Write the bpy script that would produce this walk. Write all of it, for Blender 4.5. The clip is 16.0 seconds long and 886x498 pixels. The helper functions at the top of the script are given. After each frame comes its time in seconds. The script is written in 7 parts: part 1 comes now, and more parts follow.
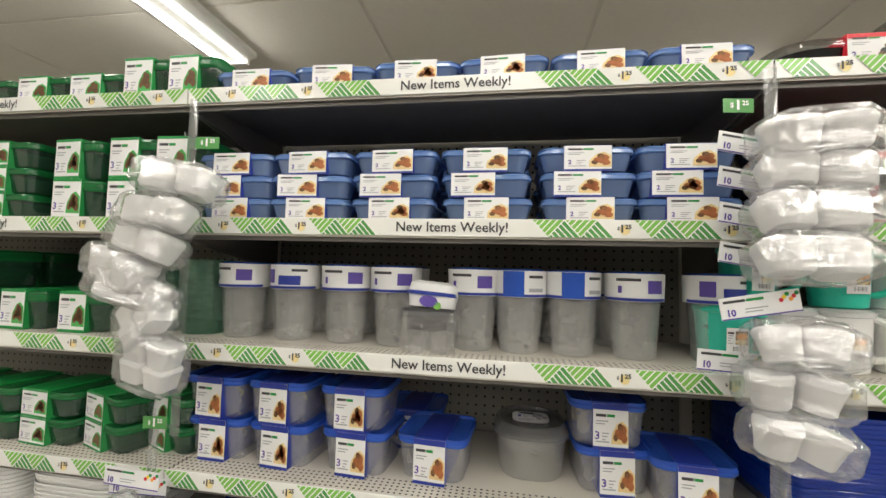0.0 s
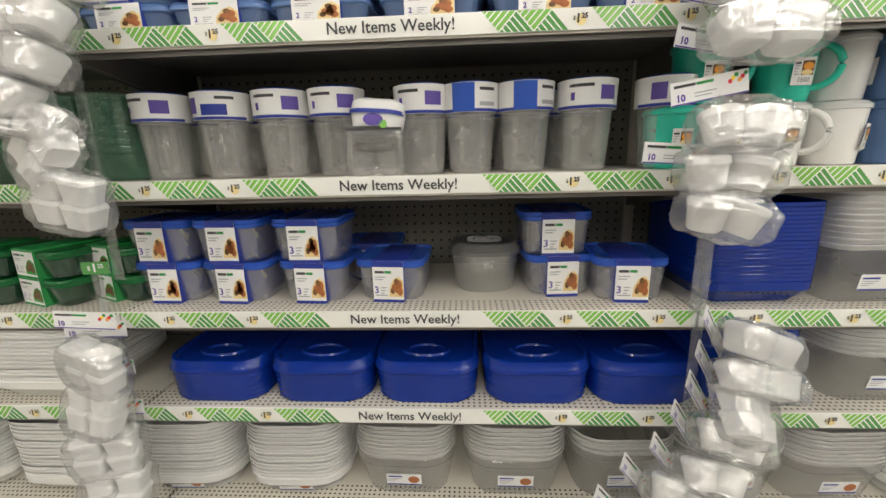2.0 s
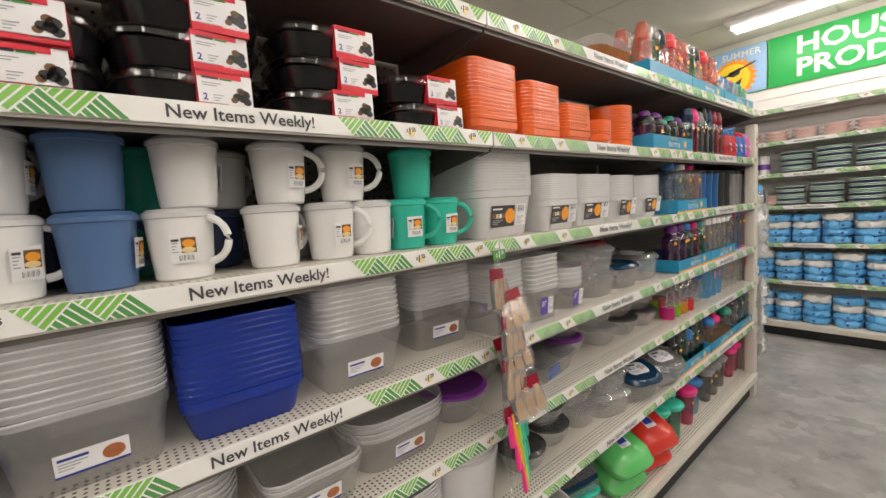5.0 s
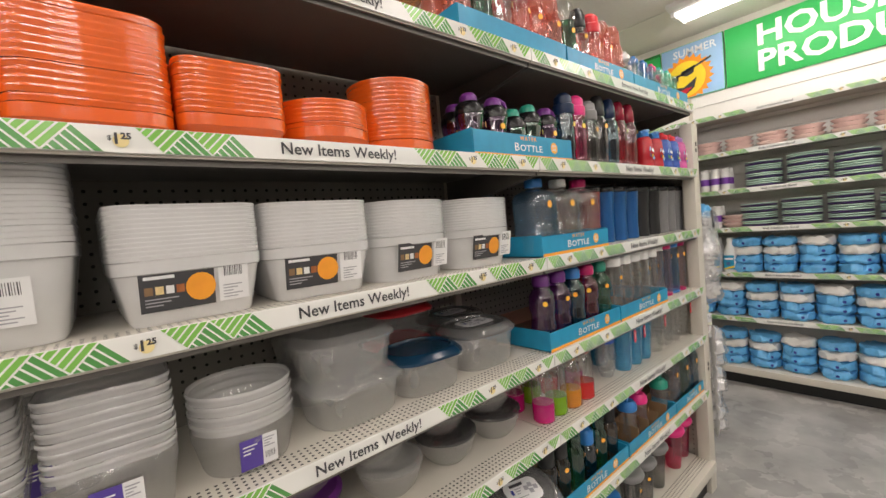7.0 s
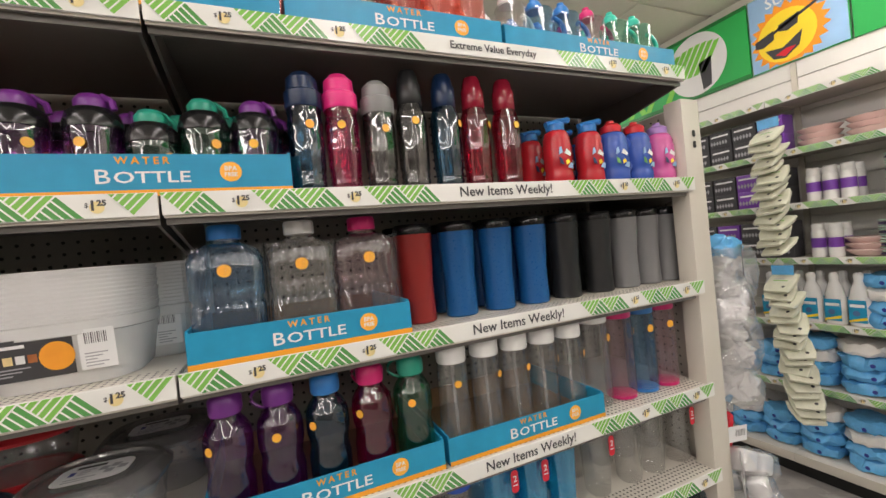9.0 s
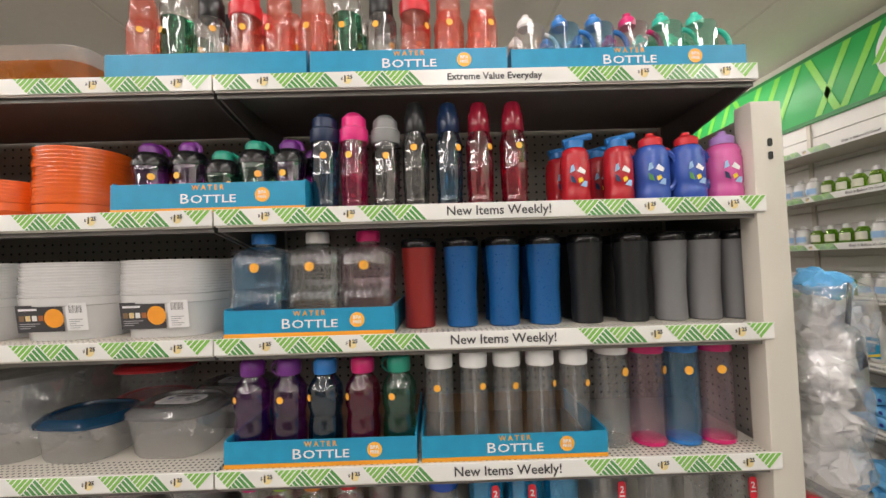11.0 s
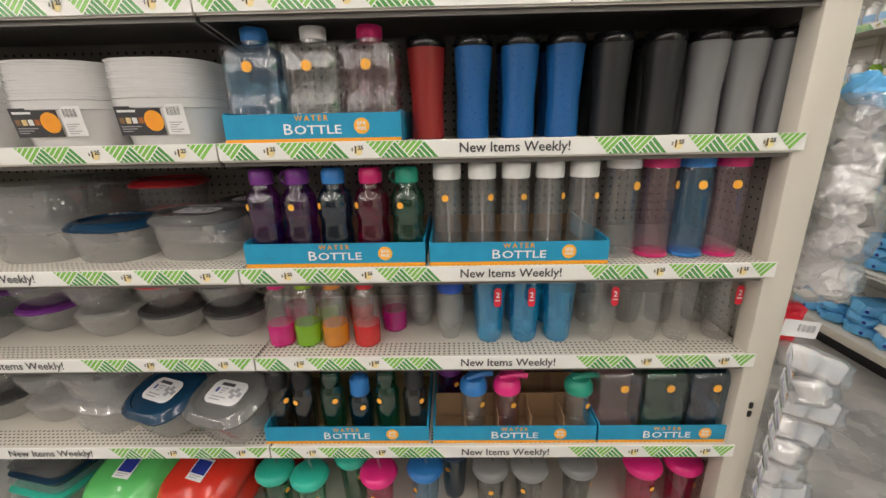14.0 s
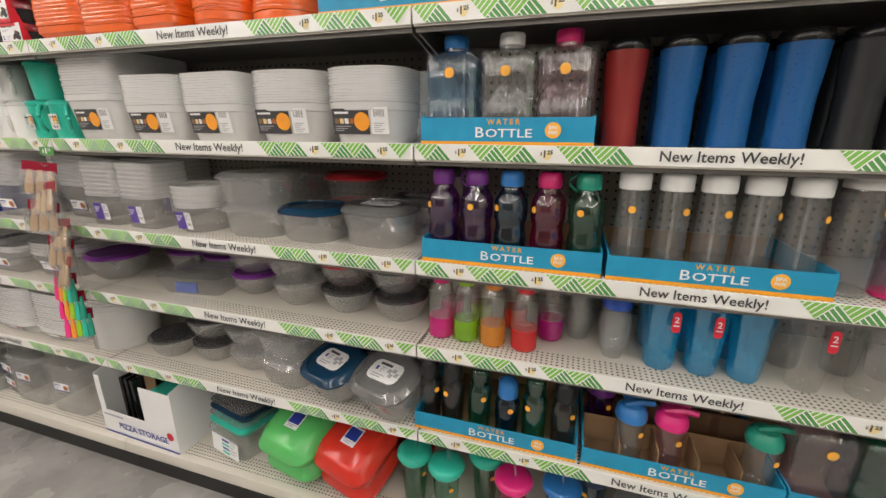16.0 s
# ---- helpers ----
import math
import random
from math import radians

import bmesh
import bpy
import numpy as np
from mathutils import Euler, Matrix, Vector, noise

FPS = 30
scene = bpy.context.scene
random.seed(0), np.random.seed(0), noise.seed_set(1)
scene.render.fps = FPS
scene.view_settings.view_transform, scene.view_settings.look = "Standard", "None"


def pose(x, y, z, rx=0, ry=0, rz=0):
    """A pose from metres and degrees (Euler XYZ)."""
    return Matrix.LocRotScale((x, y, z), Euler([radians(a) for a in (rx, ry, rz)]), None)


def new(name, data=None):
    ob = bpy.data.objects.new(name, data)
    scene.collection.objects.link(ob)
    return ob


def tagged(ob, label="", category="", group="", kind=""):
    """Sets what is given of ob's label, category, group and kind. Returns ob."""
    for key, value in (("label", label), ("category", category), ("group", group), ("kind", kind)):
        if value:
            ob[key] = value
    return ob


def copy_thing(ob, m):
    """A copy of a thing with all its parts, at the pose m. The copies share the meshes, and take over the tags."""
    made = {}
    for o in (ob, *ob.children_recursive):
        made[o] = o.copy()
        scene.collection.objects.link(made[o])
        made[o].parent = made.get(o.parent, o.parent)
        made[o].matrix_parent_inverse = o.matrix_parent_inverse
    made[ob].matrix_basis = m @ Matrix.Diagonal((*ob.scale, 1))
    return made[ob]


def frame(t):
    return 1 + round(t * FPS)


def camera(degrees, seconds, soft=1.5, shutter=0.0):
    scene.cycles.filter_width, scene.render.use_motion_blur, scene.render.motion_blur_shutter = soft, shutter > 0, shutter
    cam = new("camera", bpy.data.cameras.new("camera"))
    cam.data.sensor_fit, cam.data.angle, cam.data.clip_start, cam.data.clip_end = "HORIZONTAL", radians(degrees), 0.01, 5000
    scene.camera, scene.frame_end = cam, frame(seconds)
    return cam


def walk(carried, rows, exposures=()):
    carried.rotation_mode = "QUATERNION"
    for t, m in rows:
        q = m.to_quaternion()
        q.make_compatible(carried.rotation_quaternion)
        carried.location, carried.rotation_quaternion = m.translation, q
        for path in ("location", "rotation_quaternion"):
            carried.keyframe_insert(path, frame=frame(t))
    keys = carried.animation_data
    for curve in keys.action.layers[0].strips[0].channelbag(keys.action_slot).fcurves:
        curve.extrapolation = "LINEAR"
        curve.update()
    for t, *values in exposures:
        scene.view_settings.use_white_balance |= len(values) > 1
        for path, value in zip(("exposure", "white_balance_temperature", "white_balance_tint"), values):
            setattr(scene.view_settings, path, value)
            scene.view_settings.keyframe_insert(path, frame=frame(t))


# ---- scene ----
cam = camera(94.75, 16.0)
# seconds, place in metres, turn in degrees
ROWS = [
    (0.0, 0.741, -0.818, 1.473, 93.18, -1.56, 9.06),
    (0.5, 0.765, -0.812, 1.452, 90.80, -1.02, 6.55),
    (1.0, 0.763, -0.810, 1.396, 85.83, -0.38, 5.67),
    (1.5, 0.755, -0.810, 1.381, 82.35, 0.54, 4.81),
    (2.0, 0.754, -0.793, 1.344, 76.59, 1.44, 2.93),
    (2.5, 0.759, -0.799, 1.305, 72.77, 1.77, -2.66),
    (3.0, 0.848, -0.789, 1.313, 74.39, 2.00, -14.41),
    (3.5, 0.994, -0.784, 1.339, 77.96, 2.52, -27.62),
    (4.0, 1.246, -0.813, 1.377, 81.27, 3.42, -35.08),
    (4.5, 1.433, -0.778, 1.384, 83.33, 3.25, -39.01),
    (7.0, 2.701, -0.692, 1.406, 87.16, 5.07, -40.26),
    (7.5, 2.959, -0.712, 1.401, 86.32, 5.26, -39.69),
    (8.0, 3.264, -0.806, 1.416, 87.30, 5.86, -35.57),
    (8.5, 3.551, -0.778, 1.416, 87.79, 5.81, -31.19),
    (9.0, 3.803, -0.738, 1.455, 89.82, 5.52, -23.31),
    (9.5, 4.012, -0.800, 1.452, 90.95, 4.57, -11.93),
    (10.0, 4.130, -0.863, 1.447, 92.64, 3.03, -3.23),
    (12.5, 4.152, -0.896, 1.422, 88.98, 1.26, -0.01),
    (13.0, 4.147, -0.881, 1.372, 82.10, 1.05, -0.11),
    (13.5, 4.148, -0.878, 1.343, 77.04, 0.90, 0.30),
    (14.0, 4.150, -0.873, 1.330, 73.04, 1.10, 0.89),
    (14.5, 4.141, -0.867, 1.320, 69.84, 0.88, 2.37),
    (15.0, 4.135, -0.866, 1.326, 69.84, 0.89, 5.95),
    (15.5, 4.083, -0.895, 1.310, 73.69, 0.66, 13.30),
    (16.0, 4.013, -0.894, 1.328, 73.91, -0.29, 17.52),
]
walk(cam, [(t, pose(x, y, z, rx, ry, rz)) for t, x, y, z, rx, ry, rz in ROWS], [(0.0, -0.06, 6400, 10), (3.0, -0.04, 6450, 11), (4.5, -0.26, 6500, 16), (7.0, -0.29, 6500, 17), (9.0, -0.24, 6450, 18), (12.5, -0.12, 6350, 17), (14.0, -0.15, 6400, 16), (16.0, -0.16, 6400, 16)])

# ---- world and light ----
world = bpy.data.worlds.new("world")
scene.world = world
world.use_nodes = True
world.node_tree.nodes["Background"].inputs[0].default_value = (0.9, 0.95, 1.0, 1)
world.node_tree.nodes["Background"].inputs[1].default_value = 0.02
CEILING = 2.86
# rows of ceiling fixtures that run along y: x, nearest and farthest y; each fixture is 1.22 m long
# the row (4.3, 5.8, 1.9) is unseen, added to brighten the end wall
LIGHT_ROWS = [(-1.05, 1.55, -5.9), (0.75, 0.05, -5.9), (2.5, 0.05, -5.9), (4.3, 0.05, -5.9), (6.12, 0.5, -5.9), (2.5, 3.1, 1.9), (4.3, 5.8, 1.9), (6.12, 3.2, 2.0)]
WATTS_PER_METRE = 8.6


def ceiling_lamp(x, y1, y0):
    """Two slanting strips, because bare tubes shine to both sides as well as down."""
    for side in (-1, 1):
        lamp = bpy.data.lights.new("tube_light", "AREA")
        lamp.shape, lamp.size, lamp.size_y, lamp.energy, lamp.color = "RECTANGLE", 0.1, y1 - y0, WATTS_PER_METRE * (y1 - y0) / 2, (1.0, 0.945, 0.855)
        new("tube_light", lamp).matrix_world = pose(x + side * 0.05, (y0 + y1) / 2, CEILING - 0.125, 0, -side * 42, 0)


for row in LIGHT_ROWS:
    ceiling_lamp(*row)


# ---- materials ----
def material(name, colour, rough=0.5, metal=0.0, vary=0.08, scale=9.0, bump=0.0, clear=0.0, tint=None, spec=0.5, emit=0.0, grain=220.0, random_tone=0.0, gloss=0.05, milk=0.0, streak=0.0, shine_min=0.075, shine_max=0.6, drawn=1.0):
    """A surface with broad and fine variation; clear: the share of light that passes straight through, tinted."""
    m = bpy.data.materials.new(name)
    m.use_nodes = True
    nt = m.node_tree
    n, l = nt.nodes, nt.links
    b = n["Principled BSDF"]
    out = n["Material Output"]
    b.inputs["Roughness"].default_value, b.inputs["Metallic"].default_value = rough, metal
    b.inputs["Specular IOR Level"].default_value = spec
    co = n.new("ShaderNodeTexCoord")
    big = n.new("ShaderNodeTexNoise")
    big.inputs["Scale"].default_value, big.inputs["Detail"].default_value = scale, 4
    l.new(co.outputs["Object"], big.inputs["Vector"])
    mixer = n.new("ShaderNodeMix")
    mixer.data_type = "RGBA"
    mixer.inputs["A"].default_value = (*[c * (1 - vary) for c in colour], 1)
    mixer.inputs["B"].default_value = (*[min(1, c * (1 + vary)) for c in colour], 1)
    l.new(big.outputs["Fac"], mixer.inputs["Factor"])
    last = mixer.outputs["Result"]
    if random_tone:
        info, hsv, ramp = n.new("ShaderNodeObjectInfo"), n.new("ShaderNodeHueSaturation"), n.new("ShaderNodeMapRange")
        l.new(info.outputs["Random"], ramp.inputs["Value"])
        ramp.inputs["To Min"].default_value, ramp.inputs["To Max"].default_value = 1 - random_tone, 1 + random_tone
        l.new(ramp.outputs["Result"], hsv.inputs["Value"])
        l.new(last, hsv.inputs["Color"])
        last = hsv.outputs["Color"]
    l.new(last, b.inputs["Base Color"])
    fine = n.new("ShaderNodeTexNoise")
    fine.inputs["Scale"].default_value = grain
    l.new(co.outputs["Object"], fine.inputs["Vector"])
    rr = n.new("ShaderNodeMapRange")
    rr.inputs["To Min"].default_value, rr.inputs["To Max"].default_value = max(0.02, rough - 0.03), min(1, rough + 0.04)
    l.new(fine.outputs["Fac"], rr.inputs["Value"])
    l.new(rr.outputs["Result"], b.inputs["Roughness"])
    if bump:
        bp = n.new("ShaderNodeBump")
        bp.inputs["Strength"].default_value, bp.inputs["Distance"].default_value = bump, 0.004
        wave = big
        if drawn != 1.0:
            wave, stretch = n.new("ShaderNodeTexNoise"), n.new("ShaderNodeMapping")
            wave.inputs["Scale"].default_value, wave.inputs["Detail"].default_value = scale, 1.0
            stretch.inputs["Scale"].default_value = (1, 1, drawn)
            l.new(co.outputs["Object"], stretch.inputs["Vector"])
            l.new(stretch.outputs["Vector"], wave.inputs["Vector"])
        l.new(wave.outputs["Fac"], bp.inputs["Height"])
        l.new(bp.outputs["Normal"], b.inputs["Normal"])
    if emit:
        b.inputs["Emission Color"].default_value = (*colour, 1)
        b.inputs["Emission Strength"].default_value = emit
    if clear:
        t = n.new("ShaderNodeBsdfTransparent")
        t.inputs["Color"].default_value = (*(tint or colour), 1)
        mx = n.new("ShaderNodeMixShader")
        mx.inputs["Fac"].default_value = clear
        l.new(b.outputs["BSDF"], mx.inputs[1])
        if milk:
            tr, mx0 = n.new("ShaderNodeBsdfTranslucent"), n.new("ShaderNodeMixShader")
            l.new(last, tr.inputs["Color"])
            mx0.inputs["Fac"].default_value = milk
            l.new(b.outputs["BSDF"], mx0.inputs[1])
            l.new(tr.outputs["BSDF"], mx0.inputs[2])
            l.new(mx0.outputs["Shader"], mx.inputs[1])
        l.new(t.outputs["BSDF"], mx.inputs[2])
        shine, rim, mx2 = n.new("ShaderNodeBsdfGlossy"), n.new("ShaderNodeLayerWeight"), n.new("ShaderNodeMixShader")
        shine.inputs["Roughness"].default_value = gloss
        rim.inputs["Blend"].default_value = 0.5
        if streak:
            around = n.new("ShaderNodeTangent")
            around.direction_type, around.axis = "RADIAL", "Z"
            shine.inputs["Anisotropy"].default_value = streak
            l.new(around.outputs["Tangent"], shine.inputs["Tangent"])
        power, share = n.new("ShaderNodeMath"), n.new("ShaderNodeMapRange")
        power.operation = "POWER"
        power.inputs[1].default_value = 4.0
        share.inputs["To Min"].default_value, share.inputs["To Max"].default_value = shine_min, shine_max
        l.new(rim.outputs["Facing"], power.inputs[0])
        l.new(power.outputs[0], share.inputs["Value"])
        l.new(share.outputs["Result"], mx2.inputs["Fac"])
        l.new(mx.outputs["Shader"], mx2.inputs[1])
        l.new(shine.outputs["BSDF"], mx2.inputs[2])
        if bump:
            l.new(bp.outputs["Normal"], shine.inputs["Normal"])
        l.new(mx2.outputs["Shader"], out.inputs["Surface"])
    return m


def holed(name, colour, pitch, radius, rough=0.5, rows=None, axes="XZ"):
    """Painted steel with punched round holes on a square grid; rows: the range of the second axis that has holes."""
    m = material(name, colour, rough, vary=0.06, scale=3.0)
    nt = m.node_tree
    n, l = nt.nodes, nt.links
    b = n["Principled BSDF"]
    co, sep = n.new("ShaderNodeTexCoord"), n.new("ShaderNodeSeparateXYZ")
    l.new(co.outputs["Object"], sep.inputs[0])

    def op(kind, a, c):
        q = n.new("ShaderNodeMath")
        q.operation = kind
        for i, v in enumerate((a, c)):
            if isinstance(v, (int, float)):
                q.inputs[i].default_value = v
            else:
                l.new(v, q.inputs[i])
        return q.outputs[0]
    parts = []
    for ax in axes:
        f = op("FRACT", op("DIVIDE", op("ADD", sep.outputs[ax], 10.0), pitch), 0)
        parts.append(op("MULTIPLY", op("SUBTRACT", f, 0.5), pitch))
    d = op("SQRT", op("ADD", op("MULTIPLY", parts[0], parts[0]), op("MULTIPLY", parts[1], parts[1])), 0)
    hole = op("LESS_THAN", d, radius)
    if rows:
        hole = op("MULTIPLY", hole, op("MULTIPLY", op("GREATER_THAN", sep.outputs[axes[1]], rows[0]), op("LESS_THAN", sep.outputs[axes[1]], rows[1])))
    mix = n.new("ShaderNodeMix")
    mix.data_type = "RGBA"
    old = b.inputs["Base Color"].links[0].from_socket
    l.new(hole, mix.inputs["Factor"])
    l.new(old, mix.inputs["A"])
    mix.inputs["B"].default_value = (0.006, 0.006, 0.005, 1)
    l.new(mix.outputs["Result"], b.inputs["Base Color"])
    return m


M = {}


def mat(key, *a, **k):
    M[key] = material(key, *a, **k)


mat("floor_vinyl", (0.36, 0.35, 0.335), 0.34, vary=0.7, scale=3.6, bump=0.04)
mat("ceiling_tile", (0.78, 0.75, 0.68), 0.9, vary=0.04, scale=40, bump=0.15)
mat("ceiling_grid", (0.7, 0.67, 0.6), 0.5)
mat("wall_paint", (0.66, 0.63, 0.55), 0.75, vary=0.05, scale=2)
# dark tone for the unseen south wall, so it bounces little light
mat("wall_brown", (0.2, 0.18, 0.16), 0.7, vary=0.2, scale=3)
mat("tube_glow", (1.0, 0.97, 0.9), 0.4, emit=9.0)
mat("fixture_white", (0.8, 0.79, 0.75), 0.4)
mat("almond_steel", (0.6, 0.565, 0.49), 0.42, vary=0.05, scale=5)
# the shelves' paint darkened: shade below them is put into the colour
mat("shelf_under_shade", (0.15, 0.14, 0.125), 0.38, vary=0.06, scale=5)
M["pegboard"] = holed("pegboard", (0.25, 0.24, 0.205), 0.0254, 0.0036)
M["shelf_deck"] = holed("shelf_deck", (0.64, 0.605, 0.53), 0.0125, 0.0028, 0.38, (0.015, 0.075), "XY")
mat("slatwall", (0.8, 0.785, 0.75), 0.45, vary=0.04, scale=3)
mat("black_plastic", (0.01, 0.01, 0.011), 0.2, grain=30)
mat("kick_black", (0.01, 0.01, 0.01), 0.45)
mat("strip_white", (0.82, 0.82, 0.78), 0.22, vary=0.03)
mat("strip_light_green", (0.22, 0.52, 0.1), 0.18)
mat("strip_dark_green", (0.1, 0.32, 0.09), 0.18)
mat("ink", (0.05, 0.05, 0.055), 0.5)
mat("ink_grey", (0.4, 0.4, 0.43), 0.5)
mat("tag_yellow", (0.82, 0.68, 0.32), 0.5)
mat("paper_white", (0.82, 0.82, 0.82), 0.45, vary=0.03)
mat("purple_ink", (0.1, 0.06, 0.34), 0.45)
mat("navy_print", (0.02, 0.04, 0.3), 0.4)
mat("green_print", (0.015, 0.27, 0.06), 0.4)
mat("red_print", (0.7, 0.02, 0.04), 0.4)
mat("food_brown", (0.4, 0.13, 0.04), 0.5, vary=0.5, scale=90)
mat("food_pasta", (0.85, 0.62, 0.3), 0.5, vary=0.3, scale=90)
mat("food_dark", (0.16, 0.08, 0.03), 0.5, vary=0.6, scale=90)
mat("orange_print", (0.95, 0.36, 0.03), 0.45, vary=0.15, scale=40)
mat("case_blue", (0.01, 0.29, 0.5), 0.4, vary=0.15, scale=30)
mat("case_orange", (0.85, 0.36, 0.02), 0.45)
mat("cardboard", (0.25, 0.15, 0.075), 0.8, vary=0.15, scale=20)
mat("sticker_orange", (0.95, 0.45, 0.05), 0.4)
# translucent plastics
mat("frosted", (0.93, 0.93, 0.91), 0.2, clear=0.82, tint=(0.985, 0.985, 0.985), gloss=0.12, bump=0.25, scale=24, drawn=0.3, milk=0.35, shine_min=0.11)
mat("frosted_dense", (0.95, 0.95, 0.94), 0.25, clear=0.14, tint=(0.98, 0.985, 0.985), gloss=0.14, bump=0.2, scale=24, drawn=0.3, milk=0.2, shine_min=0.1)
mat("frosted_rim", (0.93, 0.93, 0.92), 0.2, clear=0.7, tint=(0.985, 0.985, 0.985), gloss=0.09, bump=0.25, scale=24, drawn=0.3, milk=0.4, shine_min=0.14)
mat("frosted_edge", (0.93, 0.93, 0.92), 0.2, clear=0.42, tint=(0.985, 0.985, 0.985), gloss=0.1, bump=0.2, scale=24, milk=0.2, shine_min=0.14)
mat("clear_plastic", (0.7, 0.71, 0.7), 0.12, clear=0.88, tint=(0.95, 0.96, 0.96), bump=0.3, scale=25, gloss=0.06)
mat("bag_film", (0.9, 0.9, 0.92), 0.12, clear=0.9, tint=(0.99, 0.99, 0.99), bump=0.5, scale=70, gloss=0.12, shine_min=0.24, shine_max=0.45)
mat("thin_film", (0.8, 0.8, 0.82), 0.12, clear=0.985, tint=(0.99, 0.99, 0.99), bump=0.4, scale=40, drawn=0.3, gloss=0.05, shine_min=0.05, shine_max=0.25)
mat("white_plastic", (0.83, 0.83, 0.81), 0.3, vary=0.03)
mat("white_foam", (0.93, 0.93, 0.93), 0.35, vary=0.04, scale=20, bump=0.1)
mat("blue_tint_plastic", (0.2, 0.31, 0.56), 0.2, clear=0.45, tint=(0.5, 0.66, 0.92), gloss=0.08, bump=0.05, scale=25)
mat("blue_lid", (0.03, 0.1, 0.5), 0.22)
mat("light_blue_lid", (0.16, 0.31, 0.68), 0.2, clear=0.3, tint=(0.45, 0.62, 0.95), gloss=0.08, bump=0.05, scale=25)
mat("blue_bin", (0.003, 0.028, 0.27), 0.13, vary=0.1)
mat("green_tint_plastic", (0.04, 0.1, 0.065), 0.18, clear=0.5, tint=(0.3, 0.5, 0.38), gloss=0.08)
mat("green_pale_plastic", (0.1, 0.26, 0.17), 0.18, clear=0.5, tint=(0.5, 0.72, 0.6), gloss=0.08)
mat("green_lid", (0.01, 0.13, 0.035), 0.2)
mat("wine_cap", (0.26, 0.012, 0.03), 0.14)
mat("orange_bin", (0.92, 0.14, 0.01), 0.2, vary=0.08, clear=0.06, tint=(1, 0.4, 0.1), gloss=0.12, bump=0.5, scale=30, drawn=0.15, shine_min=0.09)
mat("coral", (0.85, 0.2, 0.13), 0.15, clear=0.8, tint=(1.0, 0.62, 0.54), bump=0.6, scale=30, gloss=0.2)
mat("teal", (0.03, 0.52, 0.38), 0.28, vary=0.05)
mat("mug_blue", (0.08, 0.16, 0.33), 0.3)
mat("mug_navy", (0.02, 0.035, 0.1), 0.3)
mat("tumbler_red", (0.27, 0.022, 0.018), 0.3)
mat("tumbler_blue", (0.01, 0.1, 0.3), 0.28)
mat("tumbler_black", (0.018, 0.019, 0.02), 0.33)
mat("tumbler_grey", (0.2, 0.2, 0.205), 0.33)
for key, c in dict(purple=(0.17, 0.03, 0.24), navy=(0.006, 0.022, 0.07), magenta=(0.62, 0.02, 0.16), pink=(0.85, 0.03, 0.24), red=(0.7, 0.03, 0.04),
                   blue=(0.03, 0.2, 0.55), teal_green=(0.02, 0.32, 0.22), grey=(0.25, 0.25, 0.25), lime=(0.35, 0.62, 0.03), orange=(0.85, 0.3, 0.04), lilac=(0.42, 0.25, 0.6)).items():
    mat(key + "_cap", c, 0.3)
for key, c, t in [("smoke", (0.04, 0.04, 0.04), (0.6, 0.6, 0.59)), ("purple", (0.09, 0.015, 0.13), (0.6, 0.26, 0.66)), ("navy", (0.01, 0.05, 0.1), (0.2, 0.44, 0.58)),
                  ("magenta", (0.3, 0.01, 0.08), (0.7, 0.1, 0.25)), ("pink", (0.55, 0.02, 0.16), (0.88, 0.14, 0.34)), ("red", (0.34, 0.012, 0.04), (0.78, 0.14, 0.22)),
                  ("green", (0.02, 0.16, 0.09), (0.28, 0.66, 0.48)), ("aqua", (0.01, 0.42, 0.72), (0.16, 0.68, 0.92)), ("blue", (0.06, 0.24, 0.45), (0.58, 0.8, 0.92)),
                  ("rose", (0.5, 0.3, 0.34), (0.97, 0.86, 0.9)), ("amber", (0.7, 0.28, 0.03), (0.95, 0.55, 0.15)), ("lime", (0.3, 0.55, 0.03), (0.6, 0.85, 0.2)), ("ice", (0.8, 0.8, 0.79), (0.985, 0.985, 0.98)), ("mint", (0.2, 0.5, 0.4), (0.6, 0.92, 0.8))]:
    mat(key + "_clear", c, 0.1, clear={"ice": 0.95, "rose": 0.94, "aqua": 0.6}.get(key, 0.88), tint=t, bump=0.7, scale=55, drawn=0.2, gloss=0.035, shine_min=0.13, shine_max=0.8)
for key, c, t in (("pink", (0.8, 0.02, 0.3), (0.95, 0.2, 0.5)), ("lime", (0.3, 0.62, 0.02), (0.65, 0.9, 0.15)), ("amber", (0.85, 0.36, 0.03), (0.98, 0.6, 0.15)), ("red", (0.8, 0.03, 0.03), (0.95, 0.15, 0.12)), ("magenta", (0.6, 0.02, 0.3), (0.85, 0.2, 0.55))):
    mat(key + "_sleeve", c, 0.12, clear=0.5, tint=t, gloss=0.1, bump=0.2, scale=30)
mat("dome_lid", (0.03, 0.03, 0.032), 0.1, clear=0.86, tint=(0.82, 0.82, 0.82), gloss=0.06, bump=0.25, scale=30, shine_min=0.1)
mat("smoke_lid", (0.08, 0.08, 0.085), 0.15, clear=0.55, tint=(0.6, 0.6, 0.6), gloss=0.08, shine_min=0.1)
mat("kid_red", (0.48, 0.02, 0.03), 0.25)
mat("kid_blue", (0.04, 0.1, 0.42), 0.25)
mat("kid_pink", (0.62, 0.11, 0.34), 0.25)
mat("wood_utensil", (0.55, 0.34, 0.16), 0.6, vary=0.2, scale=30)
mat("sandwich_green", (0.1, 0.48, 0.13), 0.16)
mat("sandwich_red", (0.6, 0.035, 0.02), 0.16)
mat("teal_lid", (0.008, 0.04, 0.085), 0.16)
mat("grey_lid", (0.25, 0.25, 0.25), 0.25, clear=0.45, tint=(0.7, 0.7, 0.7), gloss=0.08)
